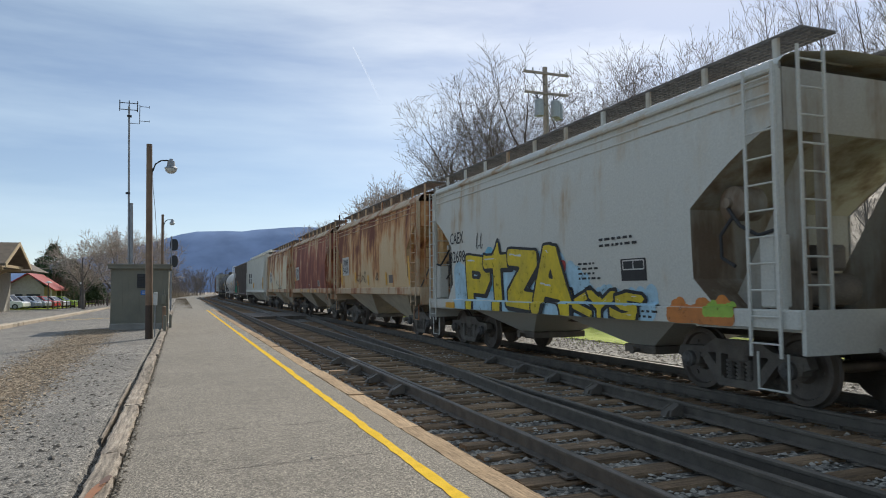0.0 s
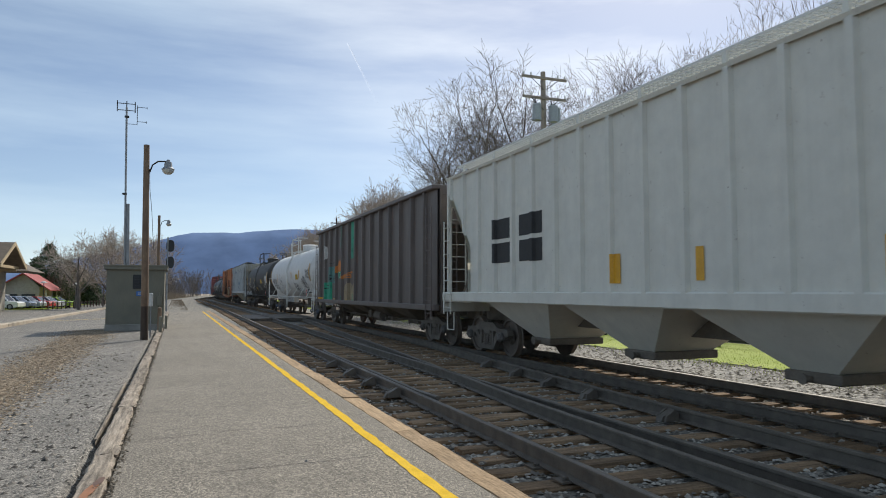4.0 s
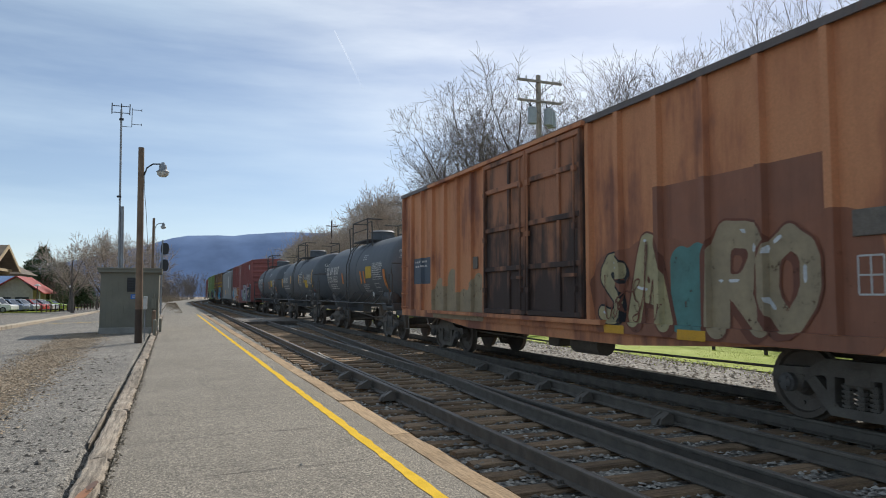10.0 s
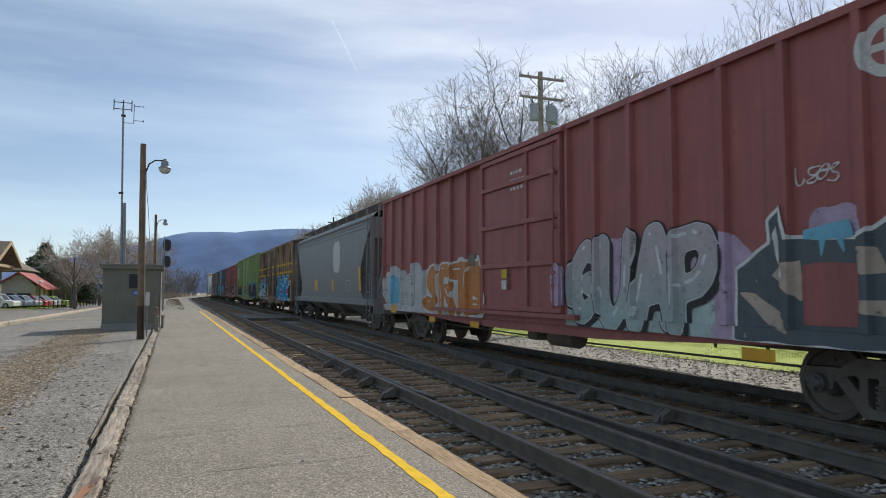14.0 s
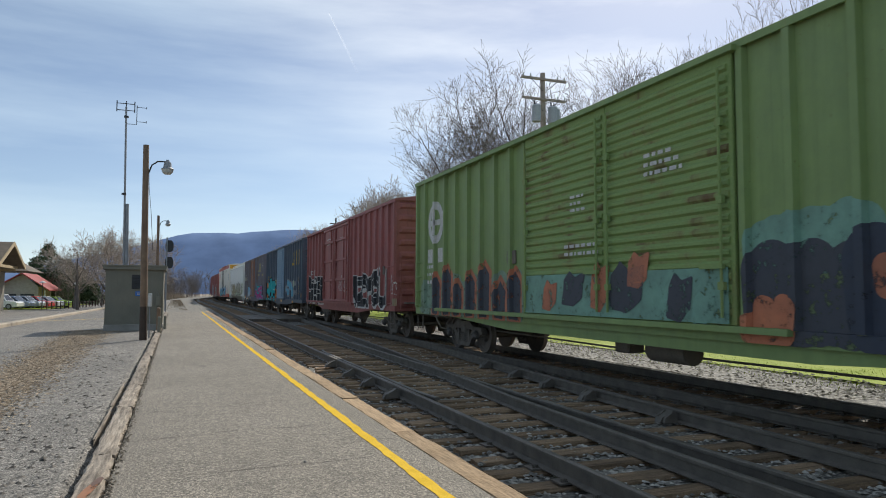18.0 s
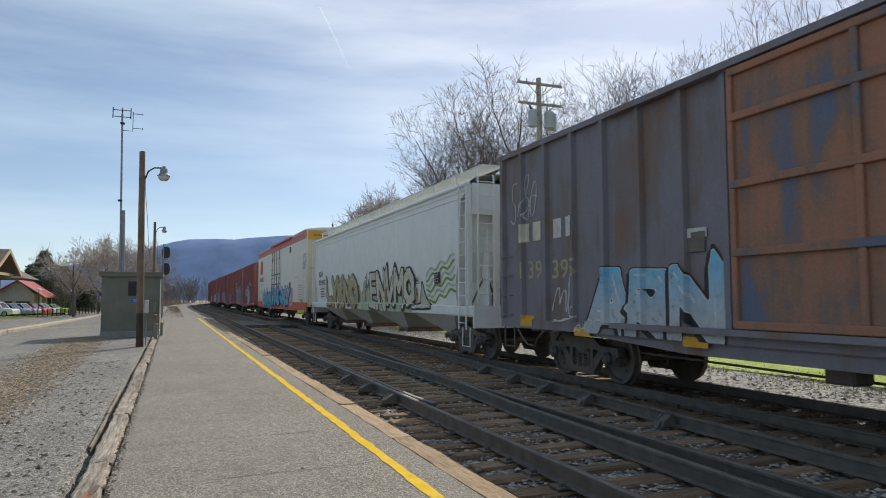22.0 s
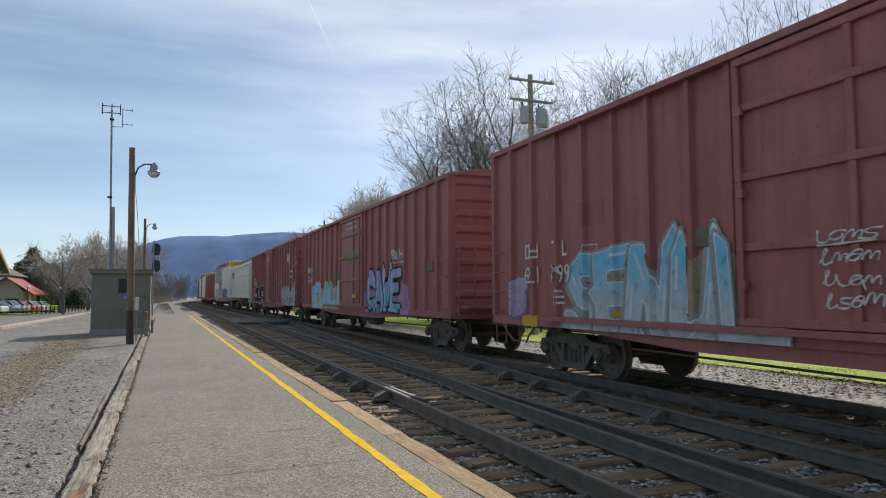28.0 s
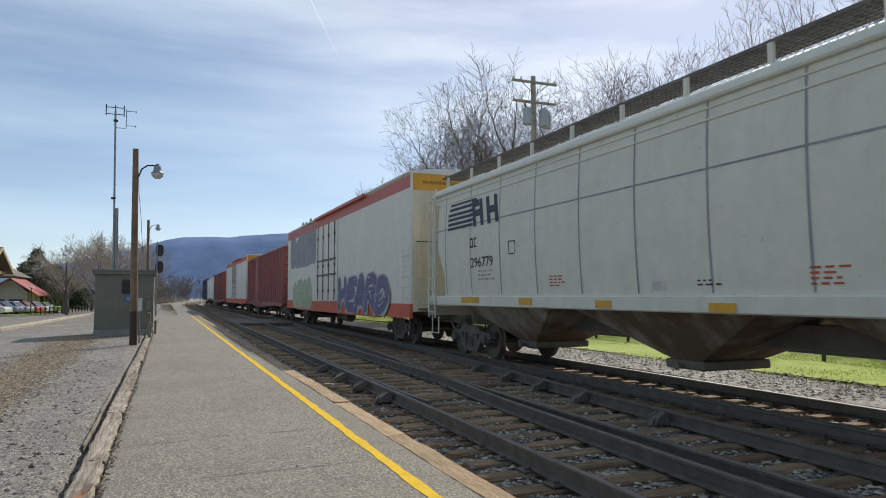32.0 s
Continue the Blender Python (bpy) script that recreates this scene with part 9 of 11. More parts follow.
block_rows(*CAR_27, 5.68, 2.1, 0.093, M_GHOSTW, 3, 0.79, seed=432)
frame_lines(*CAR_27, 4.14, 3.86, 2.39, 2.65, M_BLACK, 1, 1)
panel(*CAR_27, -0.32, -0.63, 1.6, 1.73, M_WHITE)
block_rows(*CAR_27, -3.0, 1.84, 0.06, M_ORANGETXT, 4, 0.41, seed=435)
block_rows(*CAR_27, 2.57, 1.89, 0.057, M_ORANGETXT, 4, 0.49, seed=436)
block_rows(*CAR_27, -1.25, 1.73, 0.055, M_BLACK, 2, 0.38, seed=437)
panel(*CAR_27, 3.67, 3.17, 1.34, 1.47, M_REFLECT, 0.014, "reflector", "yellow reflective strip")
panel(*CAR_27, 1.04, 0.61, 1.32, 1.44, M_REFLECT, 0.014, "reflector", "yellow reflective strip")
panel(*CAR_27, -1.51, -1.97, 1.3, 1.42, M_REFLECT, 0.014, "reflector", "yellow reflective strip")
panel(*CAR_27, 6.55, 5.59, 1.36, 1.49, M_REFLECT, 0.014, "reflector", "yellow reflective strip")
# car 28
tag(*CAR_28, "HEARD", -1.97, -8.85, 0.9, 2.27, G_PURP, G_PALE, 1)
spray(*CAR_28, 8.72, 3.51, 0.92, 2.53, G_LIMEP, 2, 0.2)
spray(*CAR_28, 9.87, 2.7, 3.11, 5.48, G_GREY, 3, 0.6, 0.004)
words(*CAR_7, "LD LMT 199000 LB 88900 KG", 6.74, 1.92, 0.10, M_BLACK, width=1.88, bold=0.006, lift=0.03)
words(*CAR_7, "LT WT 90000 LB 40800 KG", 6.6, 1.75, 0.10, M_BLACK, width=1.71, bold=0.006, lift=0.03)
words(*CAR_8, "DOT 111A100W1", -6.56, 2.80, 0.08, M_WHITE, width=0.55, lift=0.03)


# ---- left side: shed, poles, mast, signal ----
M_SHED = surface("shed_paint", (0.25, 0.24, 0.185), (0.20, 0.195, 0.155), 1.2, 40.0, rough=(0.7, 0.9), bumps=0.2)
M_CONC = surface("concrete", (0.38, 0.36, 0.32), (0.27, 0.26, 0.23), 2.0, 50.0, bumps=0.4)
M_POLE = surface("pole_wood", (0.285, 0.19, 0.12), (0.19, 0.125, 0.082), 3.0, 40.0, bumps=0.5)
M_POLEGREY = surface("grey_pole_wood", (0.46, 0.40, 0.33), (0.33, 0.28, 0.23), 3.0, 40.0, bumps=0.5)
M_CAN = surface("transformer_paint", (0.46, 0.51, 0.53), (0.38, 0.42, 0.44), 3.0, 40.0, rough=(0.4, 0.6))
M_POLEDARK = surface("creosoted_wood", (0.055, 0.037, 0.026), (0.085, 0.057, 0.04), 3.0, 40.0, bumps=0.5)
M_GALV = surface("galvanised_steel", (0.36, 0.37, 0.38), (0.26, 0.27, 0.28), 3.0, 50.0, rough=(0.4, 0.6), metal=0.5)
M_DARKMETAL = surface("dark_metal", (0.04, 0.042, 0.045), (0.06, 0.06, 0.06), 4.0, 50.0)
M_BLUESIGN = surface("blue_sign", (0.05, 0.20, 0.60), (0.04, 0.16, 0.5), 4.0, 50.0, bumps=0.05)
M_LAMPGLASS = surface("lamp_glass", (0.75, 0.75, 0.70), (0.6, 0.6, 0.55), 6.0, 50.0, rough=(0.2, 0.35), bumps=0.02)

shed = thing("equipment_shed", "taupe wooden equipment shed with a flat roof", "shed")
SX0, SX1, SY0, SY1 = -2.55, -0.47, 29.9, 32.5
random.seed(8)
for face in ("front", "back", "right", "left"):
    g = Mesh()
    a0, a1 = (SX0, SX1) if face in ("front", "back") else (SY0, SY1)
    n = round((a1 - a0) / 0.205)
    for i in range(n):
        p, q = a0 + (a1 - a0) * i / n, a0 + (a1 - a0) * (i + 1) / n
        d = 0.018
        if face == "front":
            g.box(p + 0.0035, q - 0.0035, SY0 - d, SY0, 0.16, 2.34)
        elif face == "back":
            g.box(p + 0.0035, q - 0.0035, SY1, SY1 + d, 0.16, 2.34)
        elif face == "right":
            g.box(SX1, SX1 + d, p + 0.0035, q - 0.0035, 0.16, 2.34)
        else:
            g.box(SX0 - d, SX0, p + 0.0035, q - 0.0035, 0.16, 2.34)
    part("siding", g, [M_SHED], shed)
g = Mesh()
g.box(SX0 + 0.002, SX1 - 0.002, SY0 + 0.002, SY1 - 0.002, 0.1, 2.36)
part("wall", g, [M_SHED], shed)
g = Mesh()
g.box(SX0 - 0.04, SX1 + 0.04, SY0 - 0.04, SY1 + 0.04, -0.4, 0.17, 0, 0.02)
part("plinth", g, [M_CONC], shed, "pale concrete plinth")
g = Mesh()
g.box(SX0 - 0.12, SX1 + 0.12, SY0 - 0.14, SY1 + 0.14, 2.34, 2.50, 0, 0.015)
g.box(SX0 - 0.14, SX1 + 0.14, SY0 - 0.16, SY1 + 0.16, 2.46, 2.53, 0, 0.01)
part("roof", g, [M_SHED], shed, "flat roof with a deep fascia")
v = Mesh()
v.box(-1.62, -1.20, SY0 - 0.04, SY0 - 0.02, 1.58, 2.14)
vent = part("vent", v, [M_DARKMETAL], shed, "dark louvred vent")
for i in range(5):
    s = Mesh()
    s.prism([(SY0 - 0.07, 1.62 + 0.1 * i), (SY0 - 0.04, 1.68 + 0.1 * i), (SY0 - 0.035, 1.66 + 0.1 * i), (SY0 - 0.065, 1.60 + 0.1 * i)], "x", -1.60, -1.22)
    part("slat", s, [M_DARKMETAL], vent)
g = Mesh()
g.box(-1.48, -1.12, SY0 - 0.03, SY0 - 0.02, 1.30, 1.48)
part("sign", g, [M_BLUESIGN], shed, "small blue sign")
g = Mesh()
g.box(-1.42, -1.20, SY0 - 0.034, SY0 - 0.030, 1.40, 1.43)
g.box(-1.42, -1.26, SY0 - 0.034, SY0 - 0.030, 1.35, 1.375)
part("sign_lettering", g, [M_WHITE], shed)
g = Mesh()
g.cyl((-0.62, SY0 - 0.08, 0.0), (-0.62, SY0 - 0.08, 1.5), 0.03, n=8)
g.box(-0.72, -0.54, SY0 - 0.16, SY0 - 0.02, 0.9, 1.3, 0, 0.01)
part("meter_box", g, [M_SHED], shed)


def lamp_post(x, y, base, top, lean, lamp_x, lamp_z, label):
    post = thing("lamp_post", label, "lamp post", "wooden lamp posts")
    g = Mesh()
    n = 10
    rings = []
    for i in range(n + 1):
        t = i / n
        z, r, cx = base + (top - base) * t, 0.118 - 0.03 * t, x + lean * t
        rings.append([(cx + r * math.cos(a), y + r * math.sin(a), z) for a in (2 * math.pi * k / 14 for k in range(14))])
    g.loft(rings, 0)
    for i, f in enumerate(g.f):
        if i < 14 * 2:
            g.m[i] = 1
    part("pole", g, [M_POLE, M_POLEDARK], post, "round wooden pole with a dark creosoted foot", 40)
    px = x + lean * 0.9 + 0.1
    a = Mesh()
    a.tube([(px, y, lamp_z + 0.0 - 0.1), (px + 0.08, y, lamp_z + 0.14), (px + 0.25, y, lamp_z + 0.27), (lamp_x - 0.08, y, lamp_z + 0.28), (lamp_x, y, lamp_z + 0.28)], 0.024, 8)
    part("arm", a, [M_DARKMETAL], post, "", 40)
    h = Mesh()
    h.lathe([(0.34, 0.0), (0.34, 0.05), (0.28, 0.06), (0.26, 0.11), (0.10, 0.13), (0.04, 0.20), (0.02, 0.20), (0.02, 0.0)], (lamp_x + 0.04, y, lamp_z), (0, 0, 1), 18)
    head = part("lamp_head", h, [M_GALV], post, "grey metal lamp head", 40)
    l = Mesh()
    l.lathe([(0.03, 0.19), (-0.06, 0.17), (-0.13, 0.10), (-0.14, 0.0)], (lamp_x + 0.04, y, lamp_z), (0, 0, 1), 18)
    part("lens", l, [M_LAMPGLASS], head, "pale glass lens", 40)
    w = Mesh()
    w.tube([(px, y - 0.02, lamp_z), (px + 0.02, y - 0.02, lamp_z - 0.6), (px + 0.10, y, lamp_z - 1.4), (px + 0.18, y, lamp_z - 2.6)], 0.008, 5)
    part("cable", w, [M_DARKMETAL], post)
    return post


lp = lamp_post(-0.91, 23.8, -0.3, 6.2, -0.09, -0.38, 5.42, "wooden lamp post beside the platform")
g = Mesh()
g.box(-0.80, -0.68, 23.62, 23.74, 1.0, 1.42, 0, 0.02)
part("junction_box", g, [M_WHITE], lp, "small white junction box")
g = Mesh()
g.tube([(-0.74, 23.66, 0.0), (-0.74, 23.66, 1.0)], 0.02, 6)
part("conduit", g, [M_GALV], lp)
lamp_post(-1.26, 55.0, -0.4, 7.15, -0.05, -0.68, 6.5, "wooden lamp post at the far end of the platform")

mast = thing("antenna_mast", "tall thin steel radio mast with dipole antennas", "antenna")
g = Mesh()
g.tube([(-2.68, 42, -0.5), (-2.74, 42, 4.0), (-2.86, 42, 11.9)], 0.055, 8)
part("pole", g, [M_GALV], mast, "", 40)
g = Mesh()
g.cyl((-2.52, 42.05, -0.5), (-2.66, 42.05, 6.4), 0.10, n=10)
part("pipe", g, [M_GALV], mast, "thicker grey support pipe", 40)
for z in (6.9, 11.3):
    g = Mesh()
    g.box(-2.95, -2.72, 41.92, 42.08, z, z + 0.1)
    part("clamp", g, [M_DARKMETAL], mast)
for x, z0_, z1_ in ((-3.34, 11.62, 12.25), (-2.42, 11.62, 12.25), (-2.86, 11.5, 12.25)):
    g = Mesh()
    g.cyl((x, 42, z0_), (x, 42, z1_), 0.028, n=6)
    part("dipole", g, [M_DARKMETAL], mast)
for z in (11.72, 12.1):
    g = Mesh()
    g.cyl((-3.36, 42, z), (-2.42, 42, z), 0.022, n=6)
    part("boom", g, [M_DARKMETAL], mast)
for z in (11.95, 11.12):
    g = Mesh()
    g.cyl((-2.3, 42, z), (-1.78, 42, z), 0.016, n=6)
    g.cyl((-1.8, 42, z - 0.07), (-1.8, 42, z + 0.07), 0.016, n=6)
    part("dipole", g, [M_DARKMETAL], mast)
g = Mesh()
g.tube([(-2.86, 42, 10.95), (-2.3, 42, 10.95), (-2.3, 42, 12.05)], 0.02, 6)
part("bracket", g, [M_DARKMETAL], mast)

signal = thing("railway_signal", "black two-headed railway signal on a grey mast", "signal")
g = Mesh()
g.cyl((-0.72, 60, -0.6), (-0.72, 60, 5.9), 0.07, n=10)
g.box(-0.95, -0.5, 59.9, 60.1, 3.2, 3.26)
part("mast", g, [M_GALV], signal, "", 40)
for z in (5.2, 3.85):
    g = Mesh()
    g.prism([(-0.53 + math.copysign(0.31 * abs(math.cos(a)) ** 0.7, math.cos(a)), z + math.copysign(0.48 * abs(math.sin(a)) ** 0.7, math.sin(a))) for a in (2 * math.pi * k / 24 for k in range(24))], "y", 59.95, 60.0)
    head = part("signal_head", g, [M_DARKMETAL], signal, "black oval signal target")
    for k in (-0.25, 0.0, 0.25):
        h = Mesh()
        h.cyl((-0.5, 60.0, z + k), (-0.5, 60.3, z + k), 0.12, n=12)
        part("hood", h, [M_DARKMETAL], head)
g = Mesh()
for i in range(16):
    g.cyl((-1.0, 60.15, 0.1 + 0.33 * i), (-0.72, 60.15, 0.1 + 0.33 * i), 0.014, n=5)
for x in (-1.0, -0.72):
    g.cyl((x, 60.15, -0.5), (x, 60.15, 5.2), 0.02, n=5)
part("ladder", g, [M_GALV], signal)

for i, (x, y, h, r) in enumerate(((-0.50, 26.6, 0.55, 0.06), (-0.56, 27.8, 0.85, 0.07), (-0.35, 29.2, 0.5, 0.05))):
    g = Mesh()
    g.cyl((x, y, -0.3), (x, y, h), r, n=12)
    g.cyl((x, y, h), (x, y, h + 0.03), r * 1.1, r * 0.5, n=12)
    solid("bollard", g, [M_SHED if i != 1 else M_POLE], "short post beside the shed", "post", smooth=40, group="posts beside the shed")

# ---- right side: power pole, fence ----
pole = thing("utility_pole", "wooden utility pole with two crossarms and transformers", "utility pole")
g = Mesh()
n = 6
g.loft([[(16.7 - 0.1 * t + r * math.cos(a), 29 + r * math.sin(a), -0.8 + 13.1 * t) for a in (2 * math.pi * k / 14 for k in range(14))] for t, r in ((i / n, 0.19 - 0.07 * i / n) for i in range(n + 1))], 0)
part("pole", g, [M_POLEGREY], pole, "", 40)
for z, w in ((11.95, 1.25), (10.95, 1.2)):
    g = Mesh()
    g.box(16.6 - w, 16.6 + w, 28.80, 28.90, z - 0.06, z + 0.06, 0, 0.01)
    arm = part("crossarm", g, [M_POLEGREY], pole)
    g = Mesh()
    for s in (-1, 1):
        g.cyl((16.6 + s * 0.75, 28.8, z - 0.05), (16.6 + s * 0.08, 28.82, z - 0.6), 0.018, n=5)
    part("brace", g, [M_DARKMETAL], arm)
    for dx in (-1.15, -0.75, 0.75, 1.15):
        g = Mesh()
        g.cyl((16.6 + dx, 28.85, z + 0.06), (16.6 + dx, 28.85, z + 0.22), 0.05, 0.03, n=8)
        part("insulator", g, [M_LAMPGLASS], arm)
for dx, dy in ((-0.55, -0.35), (0.35, -0.35), (0.72, 0.0)):
    g = Mesh()
    g.cyl((16.6 + dx, 29 + dy, 9.75), (16.6 + dx, 29 + dy, 10.5), 0.22, n=18)
    g.cyl((16.6 + dx, 29 + dy, 10.5), (16.6 + dx, 29 + dy, 10.56), 0.24, 0.20, n=18)
    t = part("transformer", g, [M_CAN], pole, "grey transformer can", 40)
    g = Mesh()
    g.cyl((16.6 + dx - 0.08, 29 + dy, 10.5), (16.6 + dx - 0.1, 29 + dy, 10.78), 0.035, n=8)
    g.tube([(16.6 + dx - 0.1, 29 + dy, 10.78), (16.6 + dx * 0.6, 28.9, 11.1), (16.6 + dx * 0.4, 28.85, 11.8)], 0.01, 5)
    part("bushing", g, [M_DARKMETAL], t)
far_pole = thing("utility_pole", "distant wooden utility pole", "utility pole")
g = Mesh()
g.cyl((24.2, 110, -0.8), (24.2, 110, 13.6), 0.2, 0.12, n=10)
part("pole", g, [M_POLEDARK], far_pole, "", 40)
g = Mesh()
g.box(23.2, 25.2, 109.8, 109.9, 12.6, 12.75)
part("crossarm", g, [M_POLEDARK], far_pole)

fence = thing("rail_fence", "black two-rail fence at the edge of the grass", "fence")
FX = 18.8
for i in range(26):
    y = 8 + 2.4 * i
    z = -0.75
    g = Mesh()
    g.box(FX - 0.05, FX + 0.05, y - 0.05, y + 0.05, z - 0.3, z + 0.95, 0, 0.012)
    part("post", g, [M_DARKMETAL], fence)
    for dz in (0.45, 0.82):
        g = Mesh()
        g.box(FX - 0.075, FX - 0.045, y - 1.2, y + 1.2, z + dz - 0.05, z + dz + 0.05)
        part("fence_rail", g, [M_DARKMETAL], fence)


# ---- left distance: kerb, station, house, cars ----
M_SHINGLE = surface("brown_shingle", (0.16, 0.12, 0.08), (0.11, 0.085, 0.06), 2.0, 12.0)
M_TRIMTAN = surface("tan_trim", (0.50, 0.38, 0.22), (0.42, 0.32, 0.19), 3.0, 30.0)
M_SOFFIT = surface("soffit_brown", (0.16, 0.11, 0.06), (0.12, 0.085, 0.05), 3.0, 30.0)
M_SIDING = surface("beige_siding", (0.48, 0.44, 0.36), (0.40, 0.36, 0.30), 3.0, 30.0)
M_REDROOF = surface("red_roof", (0.42, 0.05, 0.04), (0.34, 0.045, 0.035), 2.0, 25.0, rough=(0.4, 0.6))
M_GLASS = surface("window_glass", (0.03, 0.035, 0.04), (0.05, 0.055, 0.06), 1.0, 8.0, rough=(0.05, 0.12), bumps=0.0)
M_RUBBER = surface("tyre_rubber", (0.025, 0.025, 0.025), (0.04, 0.04, 0.04), 5.0, 40.0)

M_KERB = surface("kerb_concrete", (0.56, 0.47, 0.35), (0.44, 0.36, 0.27), 2.0, 30.0, tint=0.2, bumps=0.4)
kerb = thing("yard_kerb", "weathered tan concrete kerb along the yard", "kerb", kind="structure")
for i in range(34):
    y = 26 + 2.05 * i
    x = -7.25 - 0.008 * max(0, y - 45)
    z = left_level(x, y)
    g = Mesh()
    g.box(x - 0.18, x + 0.18, y, y + 2.0, z - 0.2, z + 0.17, 0, 0.03)
    part("kerb_stone", g, [M_KERB], kerb)
lane = sheet(lambda y: [-7.4, -9.5, -12, -15, -19], [26, 32, 38, 46, 56, 68, 82, 98, 120], lambda x, y: left_level(x, y) + 0.12)
solid("parking_lane", lane, [M_LOT], "grey asphalt parking lane behind the kerb", "road", "structure", 60)
yl = sheet(lambda y: [-2.9 - 0.1, -7.0], [44.0, 44.22], lambda x, y: left_level(x, y) + 0.006)
solid("yard_line", yl, [M_YELLOW], "faded yellow line across the yard", "painted line", "structure")
strip = sheet(lambda y: [-19.5, -15, -13.2], [86, 95, 105, 118, 130], lambda x, y: left_level(x, y) + 0.2)
solid("far_lawn", strip, [M_GRASS], "green grass strip beside the car park", "grass", "structure", 60)

station = thing("station_building", "station with a broad brown gable roof and brackets", "building")

# the station's roof: ridge across the tracks, gable end towards them
def cross_gable(parent, x0, x1, y, half, eave, apex, mat, trim, name="roof"):
    for s in (-1, 1):
        g = Mesh()
        ring = lambda x: [(x, y, apex), (x, y, apex - 0.16), (x, y + s * half, eave - 0.16), (x, y + s * half, eave)]
        g.loft([ring(x0), ring(x1)], 0)
        r = part(name, g, [mat], parent)
        b = Mesh()
        ring = lambda x: [(x, y, apex + 0.03), (x, y, apex - 0.26), (x, y + s * (half + 0.02), eave - 0.26), (x, y + s * (half + 0.02), eave + 0.03)]
        b.loft([ring(x1 + 0.005), ring(x1 + 0.07)], 0)
        part("barge_board", b, [trim], r, "tan painted barge board")


cross_gable(station, -26.0, -11.5, 60.0, 4.4, 3.45, 5.2, M_SHINGLE, M_TRIMTAN)
g = Mesh()
g.prism([(56.0, 3.3), (64.0, 3.3), (60.0, 4.85)], "x", -13.2, -13.1)
part("gable_wall", g, [M_SOFFIT], station, "brown boarded gable")
g = Mesh()
g.box(-26.0, -15.2, 56.6, 63.4, -0.9, 3.4)
part("wall", g, [M_SIDING], station)
for y in (57.0, 63.0):
    g = Mesh()
    g.box(-15.2, -11.9, y - 0.09, y + 0.09, 3.05, 3.25)
    g.cyl((-15.2, y, 1.9), (-12.9, y, 3.1), 0.09, n=8)
    part("bracket", g, [M_TRIMTAN], station)
g = Mesh()
g.box(-12.1, -11.9, 56.2, 63.8, 3.25, 3.45)
part("tie_beam", g, [M_TRIMTAN], station)
g = Mesh()
g.loft([[(-24, 71, 3.3), (-12.4, 71, 3.3), (-12.4, 79, 3.3), (-24, 79, 3.3)], [(-24, 74.5, 4.75), (-14.6, 74.5, 4.75), (-14.6, 75.5, 4.75), (-24, 75.5, 4.75)]], 0)
part("rear_roof", g, [M_SHINGLE], station, "brown hipped roof")
g = Mesh()
g.box(-24, -15.6, 72, 78, -0.9, 3.3)
part("rear_wall", g, [M_SIDING], station)

house = thing("red_roof_house", "low beige house with a bright red metal roof", "house")
g = Mesh()
g.box(-23.4, -18.2, 112, 122, -0.9, 2.1)
part("wall", g, [M_SIDING], house)
g = Mesh()
g.loft([[(-20.2, y, 4.1), (-20.2, y, 3.95), (-16.75, y, 1.55), (-16.75, y, 1.72)] for y in (111.0, 123.0)], 0)
g.loft([[(-20.2, y, 4.1), (-20.2, y, 3.95), (-24.0, y, 1.55), (-24.0, y, 1.72)] for y in (111.0, 123.0)], 0)
part("roof", g, [M_REDROOF], house, "bright red metal roof")
g = Mesh()
g.prism([(-23.4, 2.1), (-18.2, 2.1), (-20.2, 3.9)], "y", 112.0, 112.1)
part("gable_wall", g, [M_SIDING], house)
for x in (-22.6, -20.4):
    g = Mesh()
    g.box(x, x + 1.7, 111.93, 112.0, -0.5, 1.1)
    part("garage_door", g, [M_DARKMETAL], house)
for y in (112.3, 117, 121.7):
    g = Mesh()
    g.box(-17.5, -17.35, y, y + 0.15, -0.9, 1.7)
    part("porch_post", g, [M_WHITE], house)

CAR_PAINTS = [surface("car_white", (0.80, 0.80, 0.80), (0.76, 0.76, 0.76), 1, 5, (0.2, 0.3), 0.0), surface("car_silver", (0.58, 0.60, 0.62), (0.54, 0.56, 0.58), 1, 5, (0.2, 0.3), 0.0, 0.4), surface("car_red", (0.60, 0.05, 0.05), (0.52, 0.05, 0.05), 1, 5, (0.2, 0.3), 0.0), surface("car_lime", (0.50, 0.70, 0.07), (0.34, 0.5, 0.05), 1, 5, (0.2, 0.3), 0.0), surface("car_blue", (0.40, 0.46, 0.54), (0.16, 0.2, 0.3), 1, 5, (0.2, 0.3), 0.0, 0.3)]


